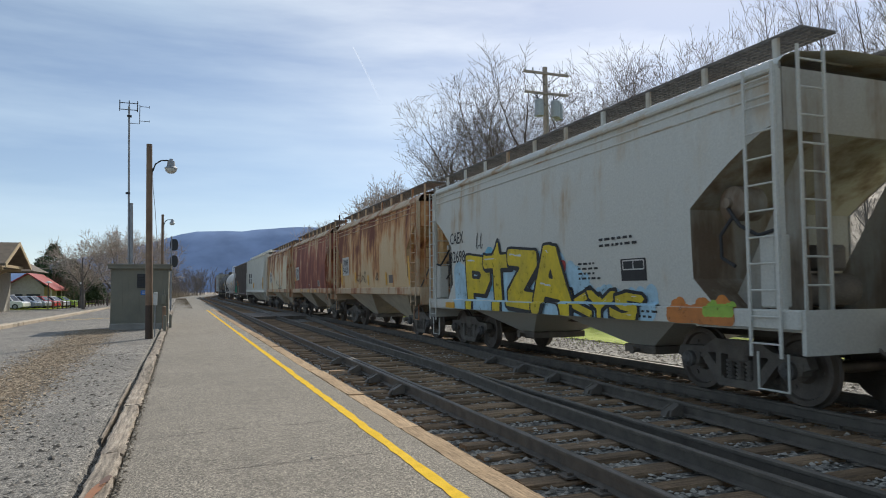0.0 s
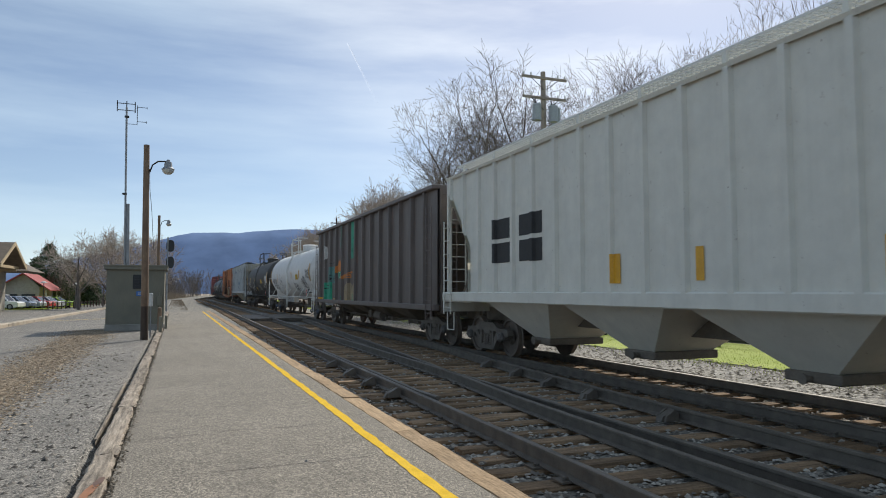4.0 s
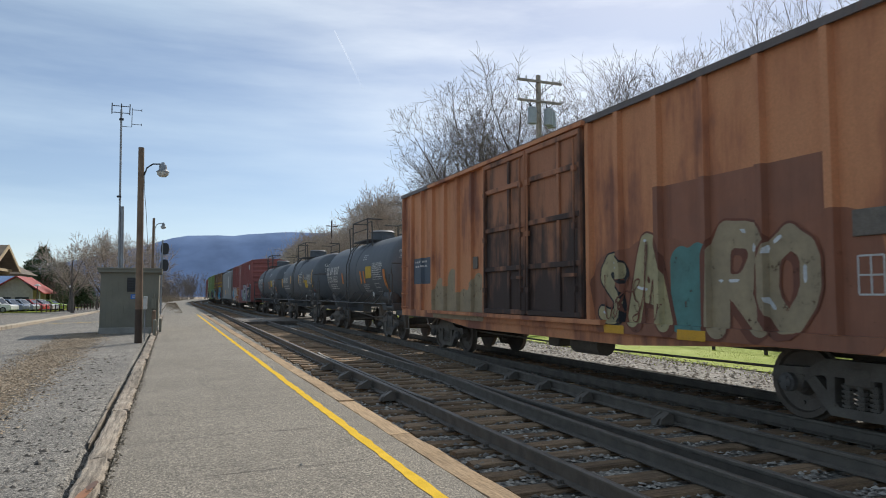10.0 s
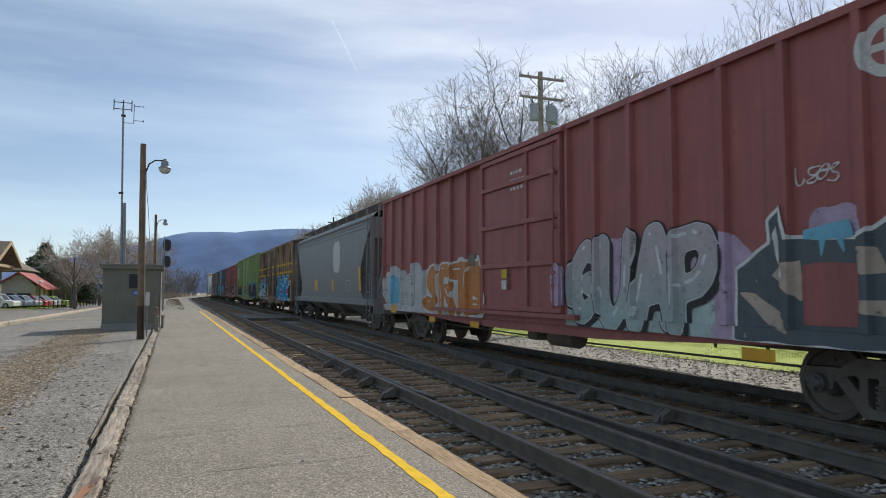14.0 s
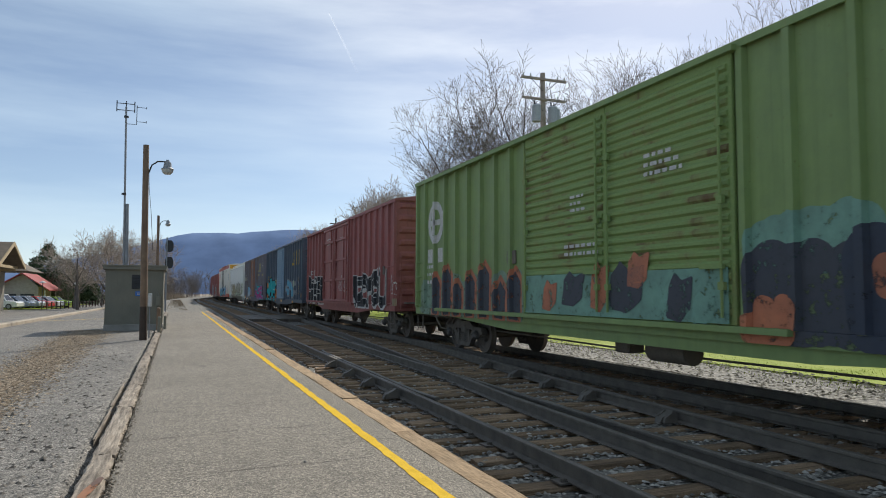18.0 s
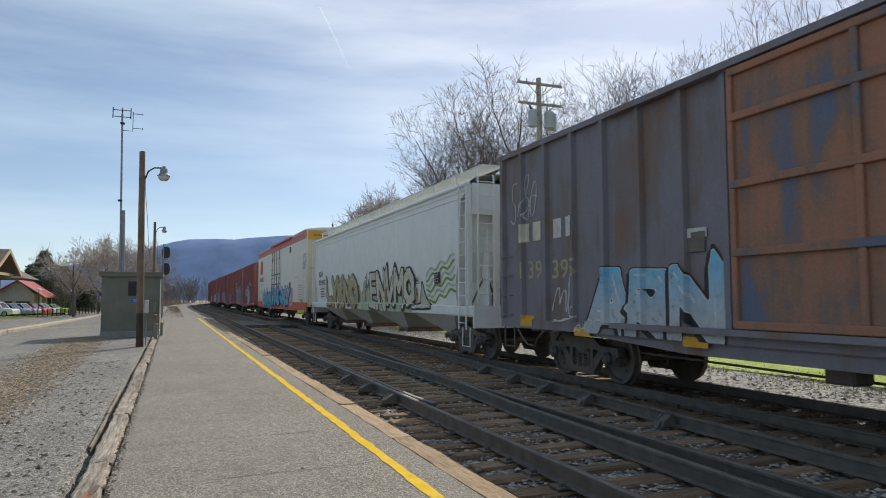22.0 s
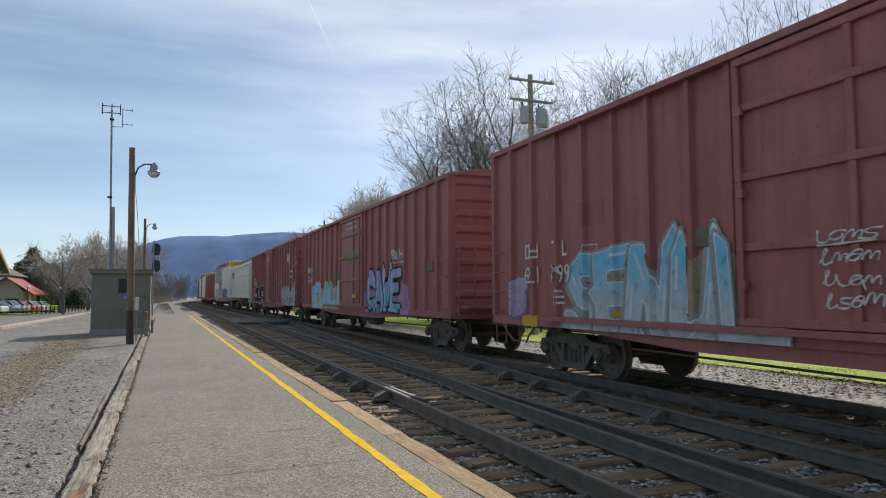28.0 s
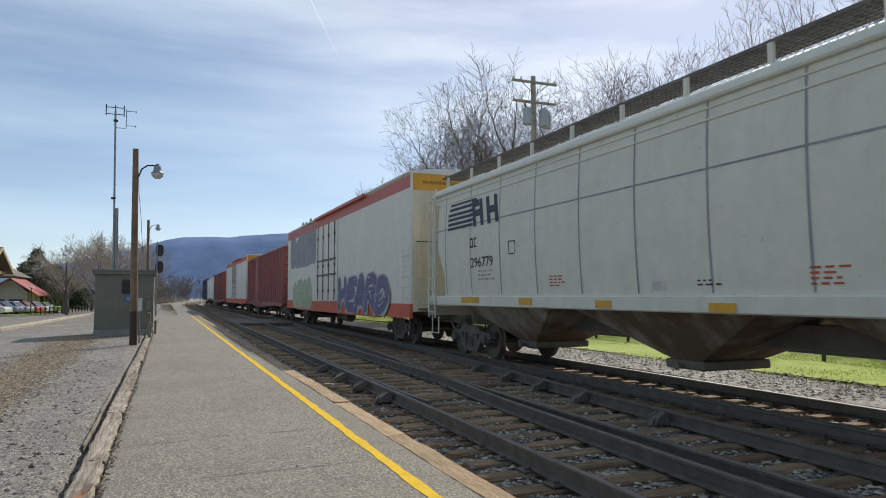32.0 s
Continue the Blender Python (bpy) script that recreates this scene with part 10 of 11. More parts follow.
def motor_car(x, y, z, rz, mat, colour, tall=1.45, long=4.5):
    car = thing("parked_car", colour + " car parked in the yard", "car", "parked cars", pose(x, y, z, 0, 0, rz))
    w, h = 0.88, long / 2
    prof = [(-h, 0.35), (-h, 0.72), (-h + 0.15, 0.88), (-h + 1.1, 0.95), (h - 0.7, 0.98), (h - 0.05, 0.85), (h, 0.4), (h - 0.3, 0.25), (-h + 0.3, 0.25)]
    g = Mesh()
    g.loft([[(sx * k, a, b) for a, b in prof] for sx, k in ((-w, 0.96), (-w, 1.0), (w, 1.0), (w, 0.96))][1:3], 0)
    part("body", g, [mat], car, "", 35)
    g = Mesh()
    lo = [(-w + 0.04, -h + 1.05, 0.94), (w - 0.04, -h + 1.05, 0.94), (w - 0.04, h - 0.75, 0.96), (-w + 0.04, h - 0.75, 0.96)]
    hi = [(-w + 0.2, -h + 1.7, tall), (w - 0.2, -h + 1.7, tall), (w - 0.2, h - 1.3, tall), (-w + 0.2, h - 1.3, tall)]
    g.loft([lo, hi], 0)
    part("cabin", g, [mat], car)
    ring = list(range(4))
    for i in ring:
        a, b, c, d = Vector(lo[i]), Vector(lo[(i + 1) % 4]), Vector(hi[(i + 1) % 4]), Vector(hi[i])
        mid = (a + b + c + d) / 4
        out = (b - a).cross(d - a).normalized() * 0.012
        if out.dot(mid - Vector((0, 0, mid.z))) < 0:
            out = -out
        pane = [mid + (p - mid) * 0.86 for p in (a, b, c, d)]
        g = Mesh()
        g.add([tuple(p + out) for p in pane] + [tuple(p - out) for p in pane], [(0, 1, 2, 3), (0, 1, 5, 4), (1, 2, 6, 5), (2, 3, 7, 6), (3, 0, 4, 7)])
        part("window", g, [M_GLASS], car)
    g = Mesh()
    g.box(-w + 0.2, w - 0.2, -h + 1.65, h - 1.25, tall - 0.03, tall + 0.04, 0, 0.03)
    part("roof_panel", g, [mat], car)
    for sx in (-1, 1):
        for yy in (-h + 0.85, h - 0.85):
            g = Mesh()
            g.cyl((sx * (w - 0.16), yy, 0.33), (sx * (w + 0.02), yy, 0.33), 0.33, n=18)
            t = part("wheel", g, [M_RUBBER], car, "", 35)
            g = Mesh()
            g.cyl((sx * (w + 0.015), yy, 0.33), (sx * (w + 0.03), yy, 0.33), 0.2, n=12)
            part("rim", g, [M_GALV], t)
        g = Mesh()
        g.box(sx * 0.72 - 0.14, sx * 0.72 + 0.14, -h - 0.01, -h + 0.06, 0.62, 0.74, 0, 0.02)
        part("headlight", g, [M_LAMPGLASS], car)


for x, y, mat, colour, tall in ((-18.4, 90.0, 0, "white", 1.65), (-17.7, 92.5, 4, "blue-grey", 1.45), (-17.05, 95.0, 1, "silver", 1.5), (-16.4, 97.5, 2, "red", 1.45), (-15.7, 100.0, 0, "white", 1.45), (-15.0, 102.6, 3, "lime-green", 1.4)):
    motor_car(x, y, left_level(x, y) + 0.13, 75, CAR_PAINTS[mat], colour, tall)

for x, y, h in ((-13.9, 88, 3.1), (-11.6, 96, 3.1), (-9.6, 108, 3.3), (-7.4, 114, 3.3)):
    lamp = thing("street_lamp", "slim dark lamp post with a white shade", "street lamp", "yard lamps")
    z = left_level(x, y)
    g = Mesh()
    g.cyl((x, y, z), (x, y, z + h), 0.06, 0.04, n=8)
    part("pole", g, [M_DARKMETAL], lamp, "", 40)
    g = Mesh()
    g.lathe([(0.0, 0.38), (0.05, 0.36), (0.2, 0.12), (0.24, 0.0)], (x, y, z + h), (0, 0, 1), 14)
    part("shade", g, [M_WHITE], lamp, "white conical shade", 40)

yard_fence = thing("yard_fence", "dark post fence beside the far grass", "fence")
for i in range(22):
    y = 88 + 1.9 * i
    x = -13.4 + 0.19 * i
    z = left_level(x, y)
    g = Mesh()
    g.box(x - 0.06, x + 0.06, y - 0.06, y + 0.06, z, z + 1.0)
    part("post", g, [M_POLEDARK], yard_fence)
    if i % 2 == 0:
        for dz in (0.45, 0.85):
            g = Mesh()
            g.cyl((x, y, z + dz), (x + 0.26, y + 3.8, z + dz), 0.035, n=5)
            part("fence_rail", g, [M_POLEDARK], yard_fence)

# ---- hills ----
# the blue of distance haze is put into the ridge's own colour
M_HILL = surface("haze_tinted_hill", (0.205, 0.285, 0.46), (0.198, 0.277, 0.448), 0.004, 0.01, (0.95, 1.0), 0.0, dist=2.0, spec=0.0)
hill = Mesh()
HILL = [(-2200, 60), (-1200, 85), (-700, 75), (-420, 82), (-260, 120), (-104, 158), (-20, 190), (60, 205), (117, 209), (200, 208), (300, 222), (430, 230), (700, 226), (1000, 240), (1600, 245), (2600, 240)]
rows = []
for i in range(97):
    x = -2200 + 50 * i
    zt = bend(HILL, x) + 3 * noise.noise(Vector((x / 70.0, 0, 0))) + 2.5 * noise.noise(Vector((x / 17.0, 5, 0)))
    rows.append([(x, 2150, -20), (x, 2300, zt * 0.45), (x, 2420, zt * 0.8), (x, 2500, zt), (x, 2700, zt * 0.8)])
hill.loft(rows, 0, False, False)
solid("backdrop_hill", hill, [M_HILL], "long distant wooded ridge with blue haze in its colour", "mountain", "structure", 60)


# ---- trees ----
M_BARK = surface("bare_bark", (0.21, 0.175, 0.148), (0.135, 0.113, 0.097), 2.0, 20.0, bumps=0.5)
M_TWIG = surface("bare_twigs", (0.24, 0.195, 0.16), (0.17, 0.14, 0.115), 1.0, 10.0, bumps=0.1)
# lighter copy of the twigs for far trees: haze and sunlight painted in
M_HAZETWIG = surface("hazy_sunlit_twigs", (0.50, 0.41, 0.33), (0.38, 0.31, 0.25), 1.0, 10.0, bumps=0.1)
M_NEEDLE = surface("conifer_needles", (0.11, 0.16, 0.075), (0.07, 0.11, 0.05), 0.8, 6.0, bumps=0.2)
M_BRUSH = surface("dry_brush", (0.42, 0.33, 0.23), (0.31, 0.24, 0.165), 0.6, 5.0, bumps=0.2)


def limb(g, p, q, r0, r1, n):
    """One tapering piece of a branch."""
    d = (q - p).normalized()
    u = d.orthogonal().normalized()
    w = d.cross(u)
    b = len(g.v)
    for c, r in ((p, r0), (q, r1)):
        for k in range(n):
            a = 2 * math.pi * k / n
            g.v.append(tuple(c + (u * math.cos(a) + w * math.sin(a)) * r))
    for k in range(n):
        g.f.append((b + k, b + (k + 1) % n, b + n + (k + 1) % n, b + n + k))
        g.m.append(0)


def bare_tree(seed, height, trunk_r, leader, low, plan, open_, curl, lift, shrink=0.62, fine_r=0.010, crown=None, twigs=None):
    """Trunk and crown of a leafless tree as two mesh datas, with the height reached.
    plan: side shoots at each level; open_: how wide they stand off; curl: how much limbs bend."""
    rnd = random.Random(seed)
    wood, fine = Mesh(), Mesh()
    last = len(plan)

    def grow(p, d, length, r, level):
        steps = (7, 6, 5, 4, 3)[level]
        edge = rnd.uniform(0.88, 1.08)
        g = wood if level < 2 else fine
        n = (8, 6, 4, 3, 3)[level]
        nodes = [(p, d, r)]
        side = d.orthogonal().normalized()
        side.rotate(Matrix.Rotation(rnd.uniform(0, 6.28), 3, d))
        r_end = r * (0.14 if level == 0 else 0.24)
        r0 = r
        for i in range(steps):
            push = side * curl * math.sin(2.2 * i + seed) + Vector((rnd.uniform(-1, 1), rnd.uniform(-1, 1), rnd.uniform(-1, 1))) * curl * 0.8
            d = (d + push * (0.35 if level == 0 else 1.0) + Vector((0, 0, lift if level else 0.05))).normalized()
            q = p + d * (length / steps)
            if crown and level and (math.hypot(q.x, q.y) / crown[1]) ** 2 + ((q.z - crown[0]) / crown[2]) ** 2 > edge * (1.0 + 0.16 * math.sin(2 * math.atan2(q.y, q.x) + seed + q.z * 0.6)):
                break
            r1 = max(fine_r, r0 + (r_end - r0) * (i + 1) / steps)
            limb(g, p, q, r, r1, n)
            p, r = q, r1
            nodes.append((p, d, r))
        if level >= last or len(nodes) < 2:
            return
        steps = len(nodes) - 1
        kids = plan[level]
        first = low if level == 0 else 0.18
        for k in range(kids):
            t = first + (1.0 - first) * (k + 0.3 + 0.7 * rnd.random()) / kids
            t = min(0.999, t)
            i = int(t * steps)
            u = t * steps - i
            (p0, d0, ra), (p1, d1, rb) = nodes[i], nodes[i + 1]
            c, rr = p0.lerp(p1, u), ra + (rb - ra) * u
            a = 2.4 * k + rnd.uniform(-0.7, 0.7) + seed
            o = d1.orthogonal().normalized()
            o.rotate(Matrix.Rotation(a, 3, d1))
            w = open_ * rnd.uniform(0.7, 1.25) * (1.0 if t < 0.93 else 0.5)
            nd = (d1 + o * w).normalized()
            ln = length * shrink * rnd.uniform(0.65, 1.1) * (1.0 if level else 1.15 - 0.55 * t)
            grow(c, nd, ln, max(fine_r, rr * (rnd.uniform(0.48, 0.75) if level < 2 else rnd.uniform(0.42, 0.68))), level + 1)

    grow(Vector((0, 0, -0.4)), Vector((0, 0, 1)), leader * height, trunk_r, 0)
    top = max(v[2] for v in wood.v + fine.v)
    return wood.data("trunk", [M_BARK], 60), fine.data("crown", [twigs or M_TWIG]), top


KINDS = {
    "spread": [bare_tree(s, 19, 0.42, 0.58, 0.24, (7, 6, 6, 5), 0.92, 0.28, 0.034, 0.62, 0.0075, (9.6, 6.8, 6.4)) for s in (11, 12, 13, 14, 15)],
    "wood": [bare_tree(s, 20, 0.135, 0.86, 0.30, (11, 6, 4), 0.72, 0.20, 0.07, 0.38, 0.009) for s in (21, 22, 23, 24, 25, 26)],
    "round": [bare_tree(s, 14, 0.24, 0.52, 0.16, (7, 6, 6, 6), 0.9, 0.26, 0.03, 0.62, 0.015, (7.4, 5.8, 5.4), M_HAZETWIG) for s in (41, 42, 43, 44)],
    "small": [bare_tree(s, 7, 0.06, 0.65, 0.1, (9, 5, 4), 0.7, 0.2, 0.09, 0.5, 0.010) for s in (31, 32, 33, 34)],
}


def plant(kind, i, x, y, z, top, turn, label, group):
    """A tree whose highest twig reaches the level top."""
    wood, crown, tall = KINDS[kind][i % len(KINDS[kind])]
    size = (top - z) / tall
    what = "bush" if group == "thicket" else "tree"
    t = thing(what, label, what, group, Matrix.Translation((x, y, z)) @ Matrix.Rotation(turn, 4, "Z") @ Matrix.Diagonal((size, size, size, 1)))
    part("trunk", wood, None, t)
    part("crown", crown, None, t)


SKYLINE = [(0.10, 0.06), (0.15, 0.082), (0.178, 0.113), (0.20, 0.10), (0.235, 0.105), (0.28, 0.160), (0.32, 0.21), (0.40, 0.30), (0.48, 0.345), (0.56, 0.36), (0.62, 0.338), (0.72, 0.355), (0.81, 0.40), (0.94, 0.395), (1.02, 0.42), (1.2, 0.50), (1.75, 0.56)]


def skyline(sl, y, f=1.0):
    """Level of the tree tops at slope sl beside the line and distance y."""
    return EYE.z + f * bend(SKYLINE, sl) * y * (0.929 + 0.370 * sl)


random.seed(17)
# the big spreading trees behind the train: (slope x/y, y, share of the skyline)
for k, (sl, y, f) in enumerate(((0.34, 64, 0.78), (0.375, 55, 0.88), (0.42, 53, 0.96), (0.44, 51, 0.94), (0.48, 54, 1.0), (0.525, 50, 0.92), (0.56, 48, 1.0), (0.605, 52, 0.93), (0.65, 47, 1.0), (0.70, 50, 0.98), (0.76, 46, 0.9), (0.805, 45, 1.0), (0.40, 70, 0.8), (0.54, 66, 0.8))):
    x = sl * y
    plant("spread", k, x, y, bank_level(x, y) - 0.2, skyline(sl, y, f), k * 1.7, "large bare spreading tree on the bank", "bare trees")
# the tall thin wood on the bank
for k in range(84):
    y = random.uniform(18, 62)
    sl = 0.60 + 0.95 * random.random() ** 0.8
    x = sl * y
    if x < rail_d(y) + 19:
        x = rail_d(y) + random.uniform(19, 34)
        sl = x / y
    z = bank_level(x, y)
    top = max(z + 8, skyline(min(sl, 1.6), y, random.choice((0.62, 0.78, 0.9, 0.97, 1.05))))
    plant("wood", k, x, y, z - 0.2, min(top, 27.0), random.uniform(0, 6.28), "tall thin bare tree in the wood", "bare trees")
# undergrowth at the wood's edge and along the line
for k in range(46):
    y = random.uniform(26, 190)
    x = rail_d(y) + random.uniform(14.5, 26)
    z = bank_level(x, y) - 0.2
    plant("small", k, x, y, z, z + random.uniform(2.5, 5.5) * (1.0 if y < 70 else 1.3), random.uniform(0, 6.28), "bare sapling at the wood's edge", "bare saplings")
for k in range(60):
    y = random.uniform(14, 44)
    x = max(rail_d(y) + 13.5, y * random.uniform(0.85, 1.5))
    z = bank_level(x, y) - 0.2
    plant("small", k, x, y, z, z + random.uniform(2.0, 4.5), random.uniform(0, 6.28), "bare brush under the trees on the slope", "bare saplings")
for k in range(44):
    y = random.uniform(78, 240)
    x = rail_d(y) + random.uniform(13, 40)
    z = bank_level(x, y) - 0.2
    plant("round" if k % 2 == 0 else "wood", k, x, y, z, min(z + 15, max(z + 5, skyline(x / y, y, random.uniform(0.7, 1.0)))), random.uniform(0, 6.28), "bare tree along the far line", "bare trees")
for k in range(30):
    sl, y = 0.165 + 0.15 * (k + 0.5) / 30, 95 + (k * 37) % 80
    x = max(sl * y, rail_d(y) + 12.5)
    z = bank_level(x, y) - 0.2
    plant("round", k, x, y, z, max(z + 6, skyline(x / y, y, random.uniform(0.75, 1.02))), random.uniform(0, 6.28), "bare tree along the far line", "bare trees")
# thicket beyond the bend
for k in range(150):
    y = random.uniform(150, 290)
    x = random.uniform(-0.05 * y, min(0.13 * y, rail_a(y) - 7))
    plant("small", k, x, y, -0.9, -0.9 + random.uniform(5.0, 9.0) * (y / 200), random.uniform(0, 6.28), "bare brown thicket beyond the bend", "thicket")
for k in range(70):
    y = random.uniform(150, 260)
    x = random.uniform(-0.045 * y, min(0.13 * y, rail_a(y) - 7))
    plant("small", k + 2, x, y, -0.9, -0.9 + random.uniform(2.2, 4.0) * (y / 200), random.uniform(0, 6.28), "low bare brown thicket beyond the bend", "thicket")
# bare trees on the left
for k, (x, y, s) in enumerate(((-9.8, 84, 9.6), (-7.2, 88, 10.4), (-5.0, 86, 9.8), (-11.6, 96, 9.0), (-6.4, 100, 11.5), (-3.6, 104, 11.0), (-8.6, 108, 11.0), (-2.6, 118, 10.0), (-14.0, 120, 8.5))):
    plant("round", k + 1, x, y, -0.9, s - 1.2, k * 2.1, "bare round-headed tree beside the yard", "bare trees")
for k in range(30):
    y = random.uniform(105, 175)
    x = random.uniform(-0.16, -0.02) * y
    plant("small", k, x, y, -0.9, random.uniform(3.0, 6.5), random.uniform(0, 6.28), "bare brush behind the yard", "thicket")


def conifer(x, y, z, h, r, seed):
    """A bushy evergreen: boughs in uneven clumps of short needled twigs."""
    rnd = random.Random(seed)
    t = thing("conifer", "dense dark green evergreen beside the car park", "tree", "conifers", Matrix.Translation((x, y, z)))
    g = Mesh()
    g.cyl((0, 0, -0.3), (0, 0, h * 0.93), 0.2, 0.03, n=8)
    part("trunk", g, [M_BARK], t)
    c = Mesh()
    for k in range(150):
        f = (k + rnd.random()) / 150
        zz = h * (0.10 + 0.86 * f)
        ln = r * (1 - f ** 1.7) ** 0.8 * rnd.uniform(0.35, 1.08)
        a = k * 2.4 + rnd.uniform(-0.4, 0.4)
        mid = Vector((ln * math.cos(a), ln * math.sin(a), zz))
        size = rnd.uniform(0.45, 0.8) * (1.0 - 0.45 * f)
        for j in range(46):
            o = Vector((rnd.gauss(0, 1), rnd.gauss(0, 1), rnd.gauss(0, 0.6))) * size * 0.55
            base = mid + o
            tip = base + o.normalized() * rnd.uniform(0.15, 0.4) + Vector((0, 0, rnd.uniform(-0.1, 0.2)))
            w = Vector((rnd.uniform(-1, 1), rnd.uniform(-1, 1), rnd.uniform(-0.6, 0.6))) * 0.15
            b = len(c.v)
            c.v += [tuple(base - w), tuple(base + w), tuple(tip)]
            c.f.append((b, b + 1, b + 2))
            c.m.append(0)
    part("crown", c.data("crown", [M_NEEDLE]), None, t)


for k, (x, y, h, r) in enumerate(((-19.4, 127, 10.4, 3.3), (-16.8, 128, 7.8, 2.8), (-15.0, 129, 6.4, 2.5), (-21.6, 130, 8.2, 2.8), (-13.6, 130, 4.8, 2.2), (-18.0, 126, 6.0, 2.6))):
    conifer(x, y, -1.0, h, r, k + 3)


# low dry brush at the foot of the thicket, and tan grass beside the gravel path
def tufts(name, spots, mat, label):
    v, f = [], []
    rnd = random.Random(9)
    for x, y, z, h, w in spots:
        a = rnd.uniform(0, 6.28)
        c, s = math.cos(a) * w, math.sin(a) * w
        k = len(v)
        v += [(x - c, y - s, z), (x + c, y + s, z), (x + rnd.uniform(-0.3, 0.3) * h, y + rnd.uniform(-0.3, 0.3) * h, z + h)]
        f.append((k, k + 1, k + 2))
    me = bpy.data.meshes.new(name)
    me.from_pydata(v, [], f)
    me.materials.append(mat)
    solid(name, me, None, label, "brush", "stuff")


rnd = random.Random(71)
spots = []
for i in range(26000):
    y = rnd.uniform(140, 215)
    x = rnd.uniform(-0.09 * y, min(0.12 * y, rail_a(y) - 5))
    spots.append((x, y, -1.15, rnd.uniform(0.7, 3.4) * (0.6 + 0.4 * math.sin(0.4 * x + 0.23 * y)), rnd.uniform(0.02, 0.05)))
for i in range(6000):
    y = rnd.uniform(60, 140)
    x = rnd.choice((-1, 1)) * rnd.random() ** 0.5 * 2.2 - 1.2
    spots.append((x, y, -0.14, rnd.uniform(0.05, 0.18), 0.025))
tufts("dry_brush", spots, M_BRUSH, "low tan brush and dry grass past the platform")


# ---- pieces: timbers, ties, stones, leaves, grass ----
random.seed(31)


def beam(g, axis, a, b, half, z0, z1, seed, rough=0.008, pieces=14):
    """A hewn timber along one axis with worn, uneven arrises and split ends."""
    rnd = random.Random(seed)
    rings = []
    for i in range(pieces + 1):
        t = a + (b - a) * i / pieces
        end = 0.012 if i in (0, pieces) else 0.0
        j = lambda k=1.0: rnd.uniform(-rough, rough) * k
        dip = abs(j(1.4))
        ring = [(-half + j() + end, z0), (-half + j() + end, z1 - 0.03 + j()), (-half + 0.022 + j(), z1 - dip), (-half * 0.3 + j(), z1 - abs(j(0.6))), (half * 0.35 + j(), z1 - abs(j(0.6))), (half - 0.022 + j(), z1 - dip), (half + j() - end, z1 - 0.03 + j()), (half + j() - end, z0)]
        rings.append([(p, t + j(1.2), q) if axis == "y" else (t + j(1.2), p, q) for p, q in ring])
    g.loft(rings, 0)


edge_timber = thing("platform_edging", "weathered orange-brown timber edge of the platform", "edging", kind="structure")
kinds = []
for L in (2.9, 3.4, 2.4):
    g = Mesh()
    beam(g, "y", 0.014, L - 0.014, 0.128, -0.32, 0.0, int(L * 10), 0.008, 16)
    kinds.append((L, g.data("edge_timber", [M_TIMBER])))
y = -8.0 - 8.7
k = 0
while y < 53:
    L, me = kinds[k % 3]
    part("timber", me, None, edge_timber, at=pose(2.312 + random.uniform(-0.010, 0.010), y, 0.004 + random.uniform(-0.006, 0.008), 0, 0, random.uniform(-0.12, 0.12)))
    y += L
    k += 1
back_timber = thing("platform_back_edging", "cracked grey timber along the back of the platform", "edging", kind="structure")
kinds = []
for L in (2.45, 2.7, 2.2):
    g = Mesh()
    beam(g, "y", 0.014, L - 0.014, 0.098, -0.3, 0.03, int(L * 20), 0.013, 18)
    kinds.append((L, g.data("back_timber", [M_GREYWOOD])))
y = -4.0 + 1.05 - 7.35
k = 0
while y < 53:
    L, me = kinds[k % 3]
    part("timber", me, None, back_timber, at=pose(-0.548 + random.uniform(-0.012, 0.012), y, random.uniform(-0.006, 0.010), random.uniform(-0.1, 0.1), random.uniform(-1.5, 1.5), random.uniform(-0.25, 0.25)))
    y += L
    k += 1
random.seed(43)
for a, b, x in ((7.9, 10.0, -0.735), (10.1, 12.6, -0.75)):
    g = Mesh()
    beam(g, "y", a, b, 0.010, -0.28, -0.035, int(a * 10), 0.004, 10)
    part("outer_board", g, [M_GREYWOOD], back_timber, "thin grey board standing outside the timber", at=pose(x, 0, 0))
for name, colour, y0, y1, x0, x1, r, z in (("rust_patch", (0.33, 0.14, 0.06), 5.25, 5.85, -0.60, -0.51, 0.035, 0.0385), ("dark_rust_patch", (0.15, 0.075, 0.045), 5.72, 5.97, -0.53, -0.49, 0.030, 0.0395)):
    g = Mesh()
    ring = []
    for k in range(28):
        a = 2 * math.pi * k / 28
        u, w = 0.5 + 0.5 * math.cos(a), math.sin(a) * r * random.uniform(0.75, 1.2)
        ring.append((x0 + (x1 - x0) * u + w, y0 + (y1 - y0) * u - 0.3 * w, z))
    g.add(ring, [tuple(range(28))])
    part("rust_patch", g, [spray_paint(name, colour)], back_timber, "orange rust stain on the timber")

